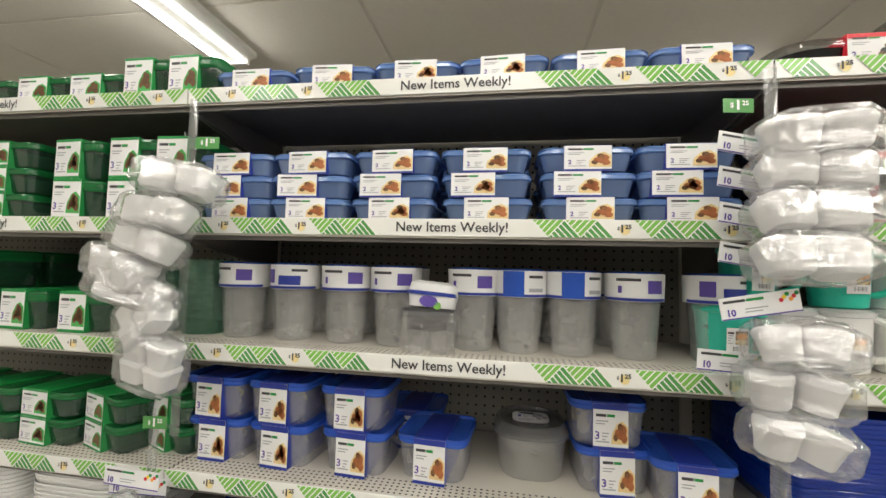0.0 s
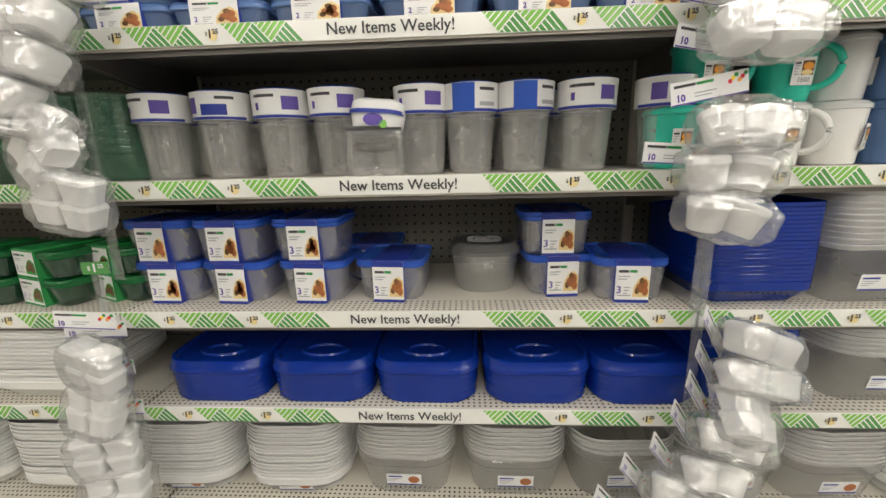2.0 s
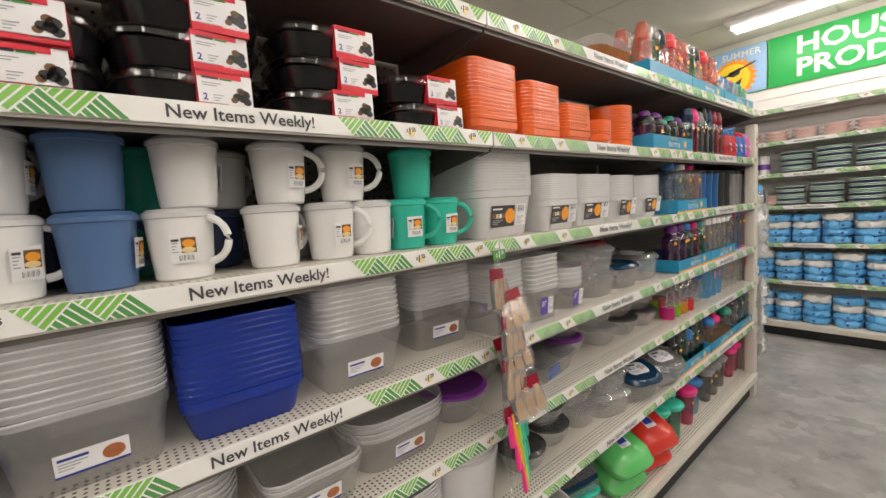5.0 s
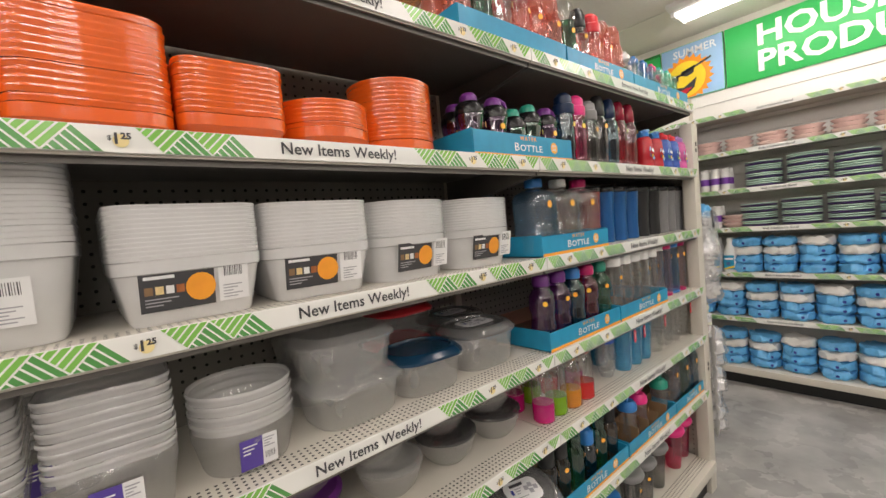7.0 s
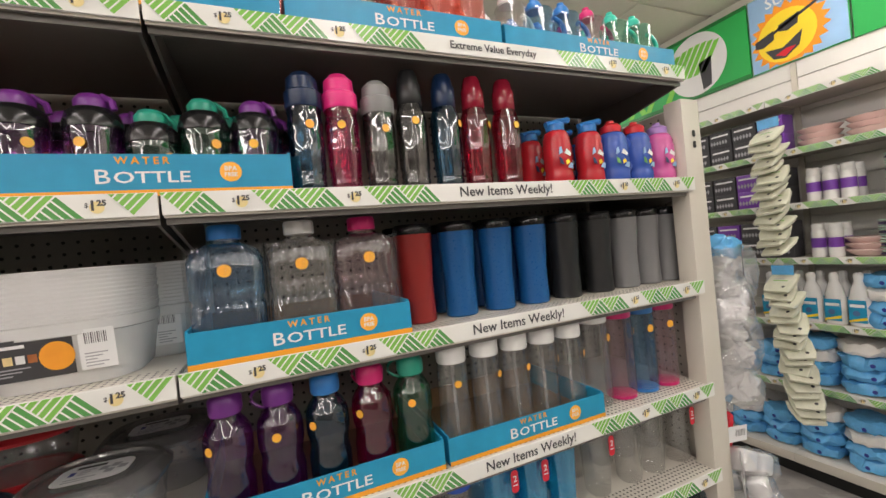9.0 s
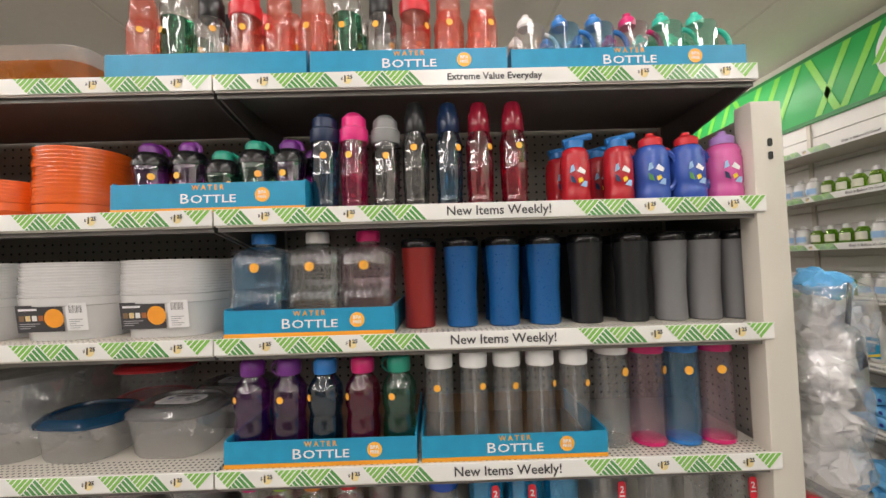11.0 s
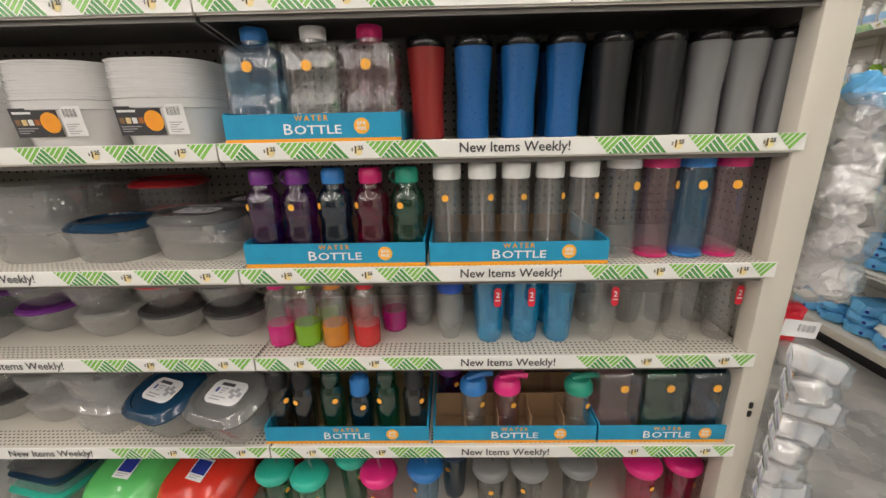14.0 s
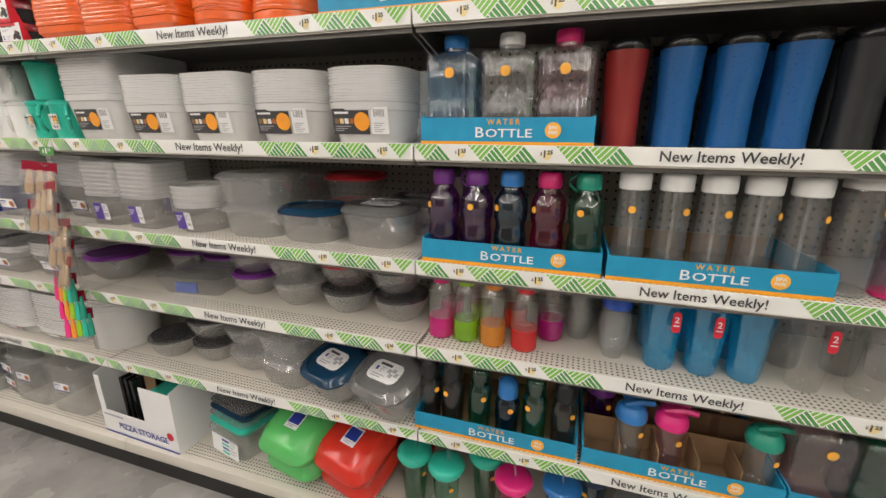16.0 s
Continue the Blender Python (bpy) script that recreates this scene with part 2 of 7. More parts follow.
mat("wrap_blue", (0.13, 0.45, 0.82), 0.25, vary=0.25, scale=40, bump=0.8)
mat("wrap_white", (0.8, 0.78, 0.74), 0.3, vary=0.1, scale=40, bump=0.8)
mat("plate_purple", (0.06, 0.03, 0.14), 0.3)
mat("plate_mint", (0.6, 0.8, 0.7), 0.3)
mat("bowl_pink", (0.8, 0.6, 0.56), 0.2, vary=0.15, scale=30)
mat("can_purple", (0.2, 0.06, 0.4), 0.3)
mat("sign_green", (0.02, 0.42, 0.09), 0.4, vary=0.05)
mat("sign_light_green", (0.2, 0.62, 0.06), 0.4)
mat("sign_dark_green", (0.01, 0.2, 0.04), 0.4)
mat("sign_sky", (0.3, 0.5, 0.75), 0.45, vary=0.2, scale=4)
mat("sun_yellow", (0.95, 0.68, 0.03), 0.45)
mat("sun_orange", (0.95, 0.33, 0.02), 0.45)
mat("packet_cream", (0.66, 0.66, 0.52), 0.35, vary=0.15, scale=40)


# ---- mesh tools ----
def finish(bm, name, smooth=True):
    bmesh.ops.recalc_face_normals(bm, faces=bm.faces[:])
    me = bpy.data.meshes.new(name)
    for f in bm.faces:
        f.smooth = smooth
    bm.to_mesh(me)
    bm.free()
    if smooth:
        me.set_sharp_from_angle(angle=radians(38))
    return me


def part(name, bm, material_key, parent, label="", at=None):
    """Links a bmesh or a ready mesh as one object under a thing or a part."""
    me = bm
    if isinstance(bm, bmesh.types.BMesh):
        me = finish(bm, name)
    if material_key and not len(me.materials):
        me.materials.append(M[material_key])
    ob = new(name, me)
    ob.parent = parent
    if at is not None:
        ob.matrix_basis = at
    if label:
        tagged(ob, label)
    return ob


def thing(name, at, label, category, group="", kind=""):
    ob = new(name)
    ob.empty_display_size = 0.02
    ob.matrix_basis = at
    return tagged(ob, label, category, group, kind)


def box(bm, x0, x1, y0, y1, z0, z1, bevel=0.0):
    vs = [bm.verts.new((x, y, z)) for z in (z0, z1) for x, y in ((x0, y0), (x1, y0), (x1, y1), (x0, y1))]
    fs = [bm.faces.new([vs[i] for i in q]) for q in ((3, 2, 1, 0), (4, 5, 6, 7), (0, 1, 5, 4), (1, 2, 6, 5), (2, 3, 7, 6), (3, 0, 4, 7))]
    if bevel:
        es = list({e for f in fs for e in f.edges})
        bmesh.ops.bevel(bm, geom=es, offset=bevel, segments=2, affect="EDGES", profile=0.6)
    return bm


def block(x0, x1, y0, y1, z0, z1, bevel=0.0):
    return box(bmesh.new(), x0, x1, y0, y1, z0, z1, bevel)


def rings(bm, loops, cap_first=True, cap_last=True):
    made = [[bm.verts.new(v) for v in lp] for lp in loops]
    n = len(made[0])
    for a, b in zip(made, made[1:]):
        for i in range(n):
            bm.faces.new((a[i], a[(i + 1) % n], b[(i + 1) % n], b[i]))
    if cap_first:
        bm.faces.new(made[0][::-1])
    if cap_last:
        bm.faces.new(made[-1])
    return bm


def lathe(profile, n=24, cap_first=True, cap_last=True, squash=1.0, flute=0.0, flutes=12):
    """profile: radius and height from the bottom up; flute: the depth of upright grooves."""
    loops = []
    for r, z in profile:
        lp = []
        for i in range(n):
            a = 2 * math.pi * i / n
            q = r * (1 + flute * math.cos(flutes * a))
            lp.append((q * math.cos(a), q * math.sin(a) * squash, z))
        loops.append(lp)
    return rings(bmesh.new(), loops, cap_first, cap_last)


def rounded(w, d, r, z, k=5):
    r = min(r, w / 2 - 0.001, d / 2 - 0.001)
    lp = []
    for cx, cy, a0 in ((w / 2 - r, d / 2 - r, 0), (-w / 2 + r, d / 2 - r, 90), (-w / 2 + r, -d / 2 + r, 180), (w / 2 - r, -d / 2 + r, 270)):
        for i in range(k):
            a = radians(a0 + 90 * i / (k - 1))
            lp.append((cx + r * math.cos(a), cy + r * math.sin(a), z))
    return lp


def loft(sections, cap_first=True, cap_last=True):
    """sections: width, depth, corner radius, height."""
    return rings(bmesh.new(), [rounded(*s) for s in sections], cap_first, cap_last)


def tube(points, r, n=8, bm=None):
    bm = bm or bmesh.new()
    pts = [Vector(p) for p in points]
    loops = []
    for i, p in enumerate(pts):
        d = (pts[min(i + 1, len(pts) - 1)] - pts[max(i - 1, 0)]).normalized()
        side = d.cross(Vector((0, 0, 1)))
        if side.length < 0.05:
            side = d.cross(Vector((0, 1, 0)))
        side.normalize()
        up = side.cross(d)
        loops.append([p + r * (math.cos(2 * math.pi * k / n) * side + math.sin(2 * math.pi * k / n) * up) for k in range(n)])
    return rings(bm, loops)


def arc(cx, cz, rx, rz, a0, a1, n=9, y=0.0):
    return [(cx + rx * math.cos(radians(a0 + (a1 - a0) * i / (n - 1))), y, cz + rz * math.sin(radians(a0 + (a1 - a0) * i / (n - 1)))) for i in range(n)]


def curved_patch(r0, r1, z0, z1, a0, a1, n=8):
    """A sheet on a tapered round side, from angle a0 to a1; -90 faces the aisle."""
    bm = bmesh.new()
    lo, hi = [], []
    for i in range(n + 1):
        a = radians(a0 + (a1 - a0) * i / n)
        lo.append(bm.verts.new((r0 * math.cos(a), r0 * math.sin(a), z0)))
        hi.append(bm.verts.new((r1 * math.cos(a), r1 * math.sin(a), z1)))
    for i in range(n):
        bm.faces.new((lo[i], lo[i + 1], hi[i + 1], hi[i]))
    return bm


TEXTS = {}


def lettering(words, size, bold=0.0, align="CENTER"):
    """The vertices and faces of a line of text, upright, facing the aisle."""
    key = (words, size, bold, align)
    if key not in TEXTS:
        cu = bpy.data.curves.new("text", "FONT")
        cu.body, cu.size, cu.align_x, cu.align_y, cu.offset, cu.resolution_u = words, size, align, "CENTER", bold, 2
        ob = new("text", cu)
        me = bpy.data.meshes.new_from_object(ob.evaluated_get(bpy.context.evaluated_depsgraph_get()))
        TEXTS[key] = ([(v.co.x, v.co.y) for v in me.vertices], [tuple(q.vertices) for q in me.polygons])
        bpy.data.objects.remove(ob)
        bpy.data.meshes.remove(me)
        bpy.data.curves.remove(cu)
    return TEXTS[key]


class Print:
    """A flat printed sheet in x and z that faces the aisle (-y); each layer lies a little in front of the last."""

    def __init__(self, name):
        self.name, self.v, self.f, self.mi, self.mats, self.y = name, [], [], [], [], 0.0

    def add(self, pts, faces, key):
        if key not in self.mats:
            self.mats.append(key)
        k = len(self.v)
        self.v += [(x, self.y, z) for x, z in pts]
        self.f += [tuple(k + i for i in f) for f in faces]
        self.mi += [self.mats.index(key)] * len(faces)
        return self

    def layer(self, step=0.0007):
        self.y -= step
        return self

    def rect(self, x0, x1, z0, z1, key):
        return self.add([(x0, z0), (x1, z0), (x1, z1), (x0, z1)], [(0, 1, 2, 3)], key)

    def poly(self, pts, key):
        return self.add(pts, [tuple(range(len(pts)))], key)

    def disc(self, x, z, rx, key, rz=None, n=18):
        rz = rz or rx
        return self.poly([(x + rx * math.cos(2 * math.pi * i / n), z + rz * math.sin(2 * math.pi * i / n)) for i in range(n)], key)

    def text(self, x, z, words, size, key, bold=0.0, align="CENTER", stretch=1.0):
        v, f = lettering(words, size, bold, align)
        return self.add([(x + px * stretch, z + pz) for px, pz in v], f, key)

    def mesh(self):
        me = bpy.data.meshes.new(self.name)
        me.from_pydata(self.v, [], self.f)
        for key in self.mats:
            me.materials.append(M[key])
        for q, i in zip(me.polygons, self.mi):
            q.material_index = i
        return me


# ---- the large structure ----
BAY = 1.22
DEPTH = 0.4                     # from the price strips to the back panel
# heights of the deck and of the six shelves above it
LEVEL = [0.165, 0.517, 0.786, 1.018, 1.297, 1.577, 1.877]
X_A, X_B, X_C, X_D, X_E, X_END = -1.22, 0.0, 1.22, 2.44, 3.66, 4.88
WALL_X = 6.72


def patchy_floor():
    """Worn stone-look vinyl: soft broad clouds and smaller patches with firmer edges."""
    nt = M["floor_vinyl"].node_tree
    n, l = nt.nodes, nt.links
    b = n["Principled BSDF"]
    old = b.inputs["Base Color"].links[0].from_socket
    co, cells, bend, mix, ramp = n.new("ShaderNodeTexCoord"), n.new("ShaderNodeTexVoronoi"), n.new("ShaderNodeTexNoise"), n.new("ShaderNodeMix"), n.new("ShaderNodeMapRange")
    bend.inputs["Scale"].default_value, bend.inputs["Detail"].default_value = 5.0, 6
    l.new(co.outputs["Object"], bend.inputs["Vector"])
    add = n.new("ShaderNodeVectorMath")
    l.new(co.outputs["Object"], add.inputs[0])
    l.new(bend.outputs["Color"], add.inputs[1])
    cells.inputs["Scale"].default_value = 3.4
    l.new(add.outputs[0], cells.inputs["Vector"])
    grey = n.new("ShaderNodeRGBToBW")
    l.new(cells.outputs["Color"], grey.inputs[0])
    l.new(grey.outputs[0], ramp.inputs["Value"])
    ramp.inputs["To Min"].default_value, ramp.inputs["To Max"].default_value = 0.72, 1.18
    mix.data_type, mix.blend_type = "RGBA", "MULTIPLY"
    mix.inputs["Factor"].default_value = 1.0
    l.new(old, mix.inputs["A"])
    l.new(ramp.outputs["Result"], mix.inputs["B"])
    l.new(mix.outputs["Result"], b.inputs["Base Color"])


patchy_floor()


def slab(name, label, key, x0, x1, y0, y1, z0, z1):
    ob = part(name, block(x0, x1, y0, y1, z0, z1), key, None)
    return tagged(ob, label, name.split("_")[0], kind="structure")


slab("floor", "grey mottled vinyl shop floor with a dull sheen", "floor_vinyl", -3.6, WALL_X + 0.2, -6.1, 6.2, -0.06, 0.0)
slab("wall_north", "plain cream painted shop wall", "wall_paint", -3.6, WALL_X, 6.0, 6.12, 0, CEILING)
# unseen closing wall, kept dark to limit fill light on the shelves
slab("wall_south", "unseen plain brown grey wall, added dark to cut bounced light", "wall_brown", -3.6, WALL_X, -6.12, -6.0, 0, CEILING)
slab("wall_west", "plain cream painted shop wall", "wall_paint", -3.72, -3.6, -6.12, 6.12, 0, CEILING)
slab("wall_east", "plain cream painted shop wall behind the slatwall", "wall_paint", WALL_X + 0.022, WALL_X + 0.14, -6.12, 6.12, 0, CEILING)


def ceiling():
    bm = bmesh.new()
    box(bm, -3.7, WALL_X + 0.14, -6.26, 6.1, CEILING + 0.03, CEILING + 0.09)
    tw, tl, g = 0.61, 1.22, 0.012
    x = -3.7
    while x < WALL_X:
        y = -6.26
        while y < 6.0:
            box(bm, x + g, min(x + tw * 2, WALL_X + 0.1) - g, y + g, y + tl - g, CEILING, CEILING + 0.03)
            y += tl
        x += tw * 2
    ob = tagged(part("ceiling", bm, "ceiling_tile", None), "off-white suspended ceiling of large mineral tiles", "ceiling", kind="structure")
    bars = bmesh.new()
    x = -3.7
    while x < WALL_X:
        box(bars, x - g, x + g, -6.26, 6.1, CEILING + 0.004, CEILING + 0.028)
        x += tw * 2
    y = -6.26
    while y < 6.1:
        box(bars, -3.7, WALL_X, y - g * 0.9, y + g * 0.9, CEILING + 0.006, CEILING + 0.027)
        y += tl
    tagged(part("ceiling_grid", bars, "ceiling_grid", None), "cream painted metal ceiling grid", "ceiling", kind="structure")


ceiling()


def fixture(x, y):
    f = thing("ceiling_light", pose(x, y, CEILING), "long white fluorescent ceiling light with two lit tubes", "ceiling light", "fluorescent ceiling lights")
    part("housing", loft([(0.3, 1.26, 0.01, 0.0), (0.3, 1.26, 0.01, -0.03), (0.2, 1.24, 0.01, -0.055)]), "fixture_white", f)
    for sx in (-0.07, 0.07):
        t = lathe([(0.0125, -0.59), (0.0125, 0.59)], 10)
        part("tube", t, "tube_glow", f, "lit fluorescent tube", pose(sx, 0, -0.07, 90))
    for sy in (-0.6, 0.6):
        part("end_cap", block(-0.11, 0.11, sy - 0.012, sy + 0.012, -0.085, -0.05, 0.003), "fixture_white", f)


for fx, y1, y0 in LIGHT_ROWS:
    for k in range(max(1, round((y1 - y0) / 1.28))):
        fixture(fx, y1 - 0.64 - 1.28 * k)

# ---- price strips ----
STRIP_H = 0.036


def zigzag(pr, x, first=0, last=4):
    """Slanted green bars in a row of triangles, alternately light and dark."""
    a, h = 0.0308, STRIP_H / 2 - 0.001
    top, low = [(x + 2 * a * i, h) for i in range(3)], [(x + a + 2 * a * i, -h) for i in range(3)]
    tris = [(top[0], top[1], low[0], 0), (low[0], top[1], low[1], 1), (top[1], top[2], low[1], 0), (low[1], top[2], low[2], 1)]
    for p, q, r, dark in tris[first:last]:
        n = 5
        for k in range(n):
            s0, s1 = k / n, (k + 0.74) / n
            at = lambda e, s: (p[0] + (e[0] - p[0]) * s, p[1] + (e[1] - p[1]) * s)
            pr.poly([at(r, s0), at(r, s1), at(q, s1), at(q, s0)], "strip_dark_green" if dark else "strip_light_green")
            s2 = (k + 1) / n
            pr.poly([at(r, s1), at(r, s2), at(q, s2), at(q, s1)], "strip_white")


def bars_mesh(x, first=0, last=4):
    pr = Print("green_print")
    zigzag(pr, x, first, last)
    me = pr.mesh()
    bm = bmesh.new()
    bm.from_mesh(me)
    bmesh.ops.remove_doubles(bm, verts=bm.verts[:], dist=0.0002)
    bm.to_mesh(me)
    bm.free()
    return me


def words_mesh(words, size):
    return Print("lettering").text(0.6245, 0.0, words, size, "ink", 0.0004).mesh()


def tag_mesh():
    pr = Print("price_tag")
    pr.disc(0.003, -0.002, 0.009, "tag_yellow")
    pr.layer(0.0005)
    pr.text(-0.009, 0.001, "$", 0.009, "ink", 0.0002)
    pr.text(-0.002, 0.0, "1", 0.02, "ink", 0.0007)
    pr.text(0.009, 0.004, "25", 0.0115, "ink", 0.0005)
    return pr.mesh()


GREEN_BARS = [bars_mesh(-0.0616, 2, 4), *[bars_mesh(x) for x in (0.128, 0.315, 0.787, 0.977)], bars_mesh(1.1575, 0, 1)]
STRIP = {w: words_mesh(w, s) for w, s in (("New Items Weekly!", 0.0285), ("Extreme Value Everyday", 0.0215), ("Grab it Before it's Gone!", 0.02))}
TAG = tag_mesh()
STRIP_BASE = finish(block(0.002, BAY - 0.002, 0.0, 0.004, -STRIP_H / 2, STRIP_H / 2, 0.001), "price_strip", False)
STRIP_BASE.materials.append(M["strip_white"])


def shelf_mesh(depth):
    bm = bmesh.new()
    box(bm, 0.003, BAY - 0.003, 0.006, depth - 0.01, -0.012, 0.0, 0.002)
    box(bm, 0.003, BAY - 0.003, 0.005, 0.012, -0.036, -0.001, 0.001)
    me = finish(bm, "shelf", False)
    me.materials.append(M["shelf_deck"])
    me.materials.append(M["shelf_under_shade"])
    # downward faces and the lip's back take the colour with shade in it
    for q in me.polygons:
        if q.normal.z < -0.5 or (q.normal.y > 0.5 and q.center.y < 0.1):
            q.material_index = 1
    return me


def bracket_mesh(depth):
    pts = [(0.02, -0.013), (depth - 0.004, -0.013), (depth - 0.004, -0.115), (depth - 0.07, -0.1), (0.02, -0.045)]
    bm = bmesh.new()
    rings(bm, [[(x, y, z) for y, z in pts] for x in (-0.0025, 0.0025)])
    me = finish(bm, "bracket", False)
    # same darkened colour, for the shade under the shelf
    me.materials.append(M["shelf_under_shade"])
    return me


SHELF, BRACKET = shelf_mesh(DEPTH), bracket_mesh(DEPTH)
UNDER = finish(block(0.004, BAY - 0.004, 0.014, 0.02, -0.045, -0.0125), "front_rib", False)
UNDER.materials.append(M["shelf_under_shade"])


def price_strip(shelf, words, tags=(0.11, 0.295, 0.956, 1.141), z=-0.014):
    base = part("price_strip", STRIP_BASE, None, shelf, at=pose(0, -0.0, z))
    part("lettering", STRIP[words], None, shelf, "dark printed lettering", pose(0, -0.0012, z))
    for q in GREEN_BARS:
        part("green_print", q, None, shelf, "white panel printed with green slanted bars", pose(0, -0.0012, z))
    for x in tags:
        part("price_tag", TAG, None, shelf, at=pose(x, -0.0016, z))


def shelving_unit(x0, label, words=lambda k: "New Items Weekly!"):
    u = thing("shelving_unit", pose(x0, 0, 0), label, "shelving", "bays of the long shelving run")
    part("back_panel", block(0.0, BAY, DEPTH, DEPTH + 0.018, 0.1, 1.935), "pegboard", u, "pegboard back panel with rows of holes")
    for sx in (0.0, BAY):
        if sx == 0.0 or x0 == X_E:
            part("upright", block(sx - 0.014, sx + 0.014, DEPTH - 0.012, DEPTH + 0.03, 0.0, 1.95, 0.002), "almond_steel", u)
    part("base_deck", block(0.001, BAY - 0.001, -0.012, DEPTH, LEVEL[0] - 0.045, LEVEL[0], 0.003), "shelf_deck", u, "cream steel base deck")
    part("kick_plate", block(0.001, BAY - 0.001, 0.03, 0.05, 0.0, LEVEL[0] - 0.045), "kick_black", u, "black kick plate")
    for k in range(1, 7):
        s = part("shelf", SHELF, None, u, at=pose(0, 0, LEVEL[k]))
        for sx in (0.008, BAY - 0.008):
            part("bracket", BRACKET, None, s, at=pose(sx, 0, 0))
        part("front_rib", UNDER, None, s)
        price_strip(s, words(k))
    return u


for x0, what in ((X_A, "green lidded food boxes"), (X_B, "blue lidded food boxes"), (X_C, "mugs and storage bins"), (X_D, "orange and clear bins")):
    shelving_unit(x0, "cream steel shelving bay of " + what)
shelving_unit(X_E, "cream steel shop shelving bay stocked with water bottles", lambda k: "Extreme Value Everyday" if k == 6 else "New Items Weekly!")


def end_frame():
    e = thing("end_frame", pose(X_END, 0, 0), "cream steel end upright with slots and a pegboard side panel", "shelving")
    part("post", block(-0.02, 0.05, 0.006, 0.06, 0.0, 1.795, 0.004), "almond_steel", e)
    part("side_panel", block(0.036, 0.05, 0.06, DEPTH + 0.5, 0.0, 1.79), "pegboard", e).data.materials[0] = M["side_pegboard"]
    for z in (1.7, 1.67, 0.64, 0.615):
        part("slot", loft([(0.01, 0.018, 0.004, 0), (0.01, 0.018, 0.004, 0.002)]), "kick_black", e, at=pose(0.018, 0.0055, z, 90))


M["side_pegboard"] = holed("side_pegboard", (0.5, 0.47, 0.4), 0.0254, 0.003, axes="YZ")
end_frame()
# the far half of the run, back to back with the bays
back = thing("neighbour_run", pose(X_A, DEPTH + 0.02, 0), "plain back of the neighbouring shelving run", "shelving")
part("back_panel", block(0, X_END - X_A, 0.02, 0.03, 0.0, 1.93), "almond_steel", back)
part("base_deck", block(0, X_END - X_A, 0.03, 0.45, 0.0, 0.16), "almond_steel", back)

# ---- the wall at the aisle's end ----
WALL_LEVEL = [0.15, 0.532, 0.875, 1.217, 1.507, 1.795, 2.082]
SLAT_Y0, SLAT_Y1 = -2.4, 5.9


def slatwall():
    w = tagged(part("slatwall", block(WALL_X + 0.002, WALL_X + 0.021, SLAT_Y0, SLAT_Y1, 0.0, 2.34), "slatwall", None), "off-white horizontal slatwall panelling", "wall panel", kind="structure")
    slat = finish(block(WALL_X - 0.016, WALL_X + 0.0015, SLAT_Y0, SLAT_Y1, 0.0, 0.094, 0.002), "slat", False)
    slat.materials.append(M["slatwall"])
    for k in range(22):
        part("slat", slat, None, w, at=pose(0, 0, 0.14 + 0.1 * k))


slatwall()


def wall_bay(y0):
    """One bay of the wall shelving; its own x runs along -y."""
    at = pose(6.38, y0, 0, 0, 0, -90)
    u = thing("wall_shelving", at, "cream wall shelving bay with price strips and a black kick plate", "shelving", "wall shelving bays")
    d = WALL_X - 0.018 - 6.38
    part("base_deck", block(0.001, BAY - 0.001, -0.03, d, WALL_LEVEL[0] - 0.05, WALL_LEVEL[0], 0.003), "almond_steel", u)
    part("kick_plate", block(0.001, BAY - 0.001, 0.05, 0.07, 0, WALL_LEVEL[0] - 0.05), "kick_black", u, "black kick plate")
    part("slotted_rail", block(-0.014, 0.014, d - 0.012, d, 0.15, 2.33), "almond_steel", u)
    for k in range(1, 7):
        s = part("shelf", block(0.003, BAY - 0.003, 0.006, d, -0.014, 0.0, 0.002), "almond_steel", u, at=pose(0, 0, WALL_LEVEL[k]))
        price_strip(s, "Grab it Before it's Gone!")


for k in range(5):
    wall_bay(0.6 + BAY * 2 - BAY * k)


def sign(name, y0, y1, label):
    s = thing(name, pose(WALL_X - 0.03, y0, 2.335, 0, 0, -90), label, "sign")
    part("board", block(0, y0 - y1, 0.0, 0.012, 0, 0.455, 0.002), "sign_green", s)
    return s


s = sign("department_sign", 0.325, -2.3, "large green department sign with white capital lettering")
pr = Print("lettering")
for z, words in ((0.32, "HOUSEHOLD"), (0.125, "PRODUCTS")):
    pr.text(0.2, z, words, 0.215, "paper_white", 0.006, "LEFT", 1.08)
part("lettering", pr.mesh(), None, s, "bold white lettering", pose(0, -0.003, 0))
s = sign("summer_sign", 0.805, 0.335, "square sky-blue summer sign with an orange sun")
pr = Print("picture")
pr.rect(0.004, 0.466, 0.004, 0.451, "sign_sky").layer(0.001)
star = []
for i in range(44):
    a, r = 2 * math.pi * i / 44, (0.2 if i % 2 else 0.165)
    star.append((0.2 + r * math.cos(a), 0.17 + r * math.sin(a)))
pr.poly([(max(0.006, x), max(0.006, z)) for x, z in star], "sun_orange").layer(0.001)
pr.disc(0.19, 0.165, 0.148, "sun_yellow", n=28).layer(0.001)
pr.poly([(0.03, 0.19), (0.13, 0.22), (0.13, 0.165), (0.07, 0.14), (0.03, 0.15)], "ink")
pr.poly([(0.155, 0.235), (0.26, 0.265), (0.25, 0.205), (0.2, 0.185), (0.155, 0.2)], "ink")
pr.poly([(0.12, 0.21), (0.38, 0.3), (0.385, 0.285), (0.13, 0.195)], "ink")
pr.poly([(0.08, 0.115), (0.17, 0.1), (0.27, 0.16), (0.25, 0.08), (0.18, 0.035), (0.12, 0.05)], "ink").layer(0.001)
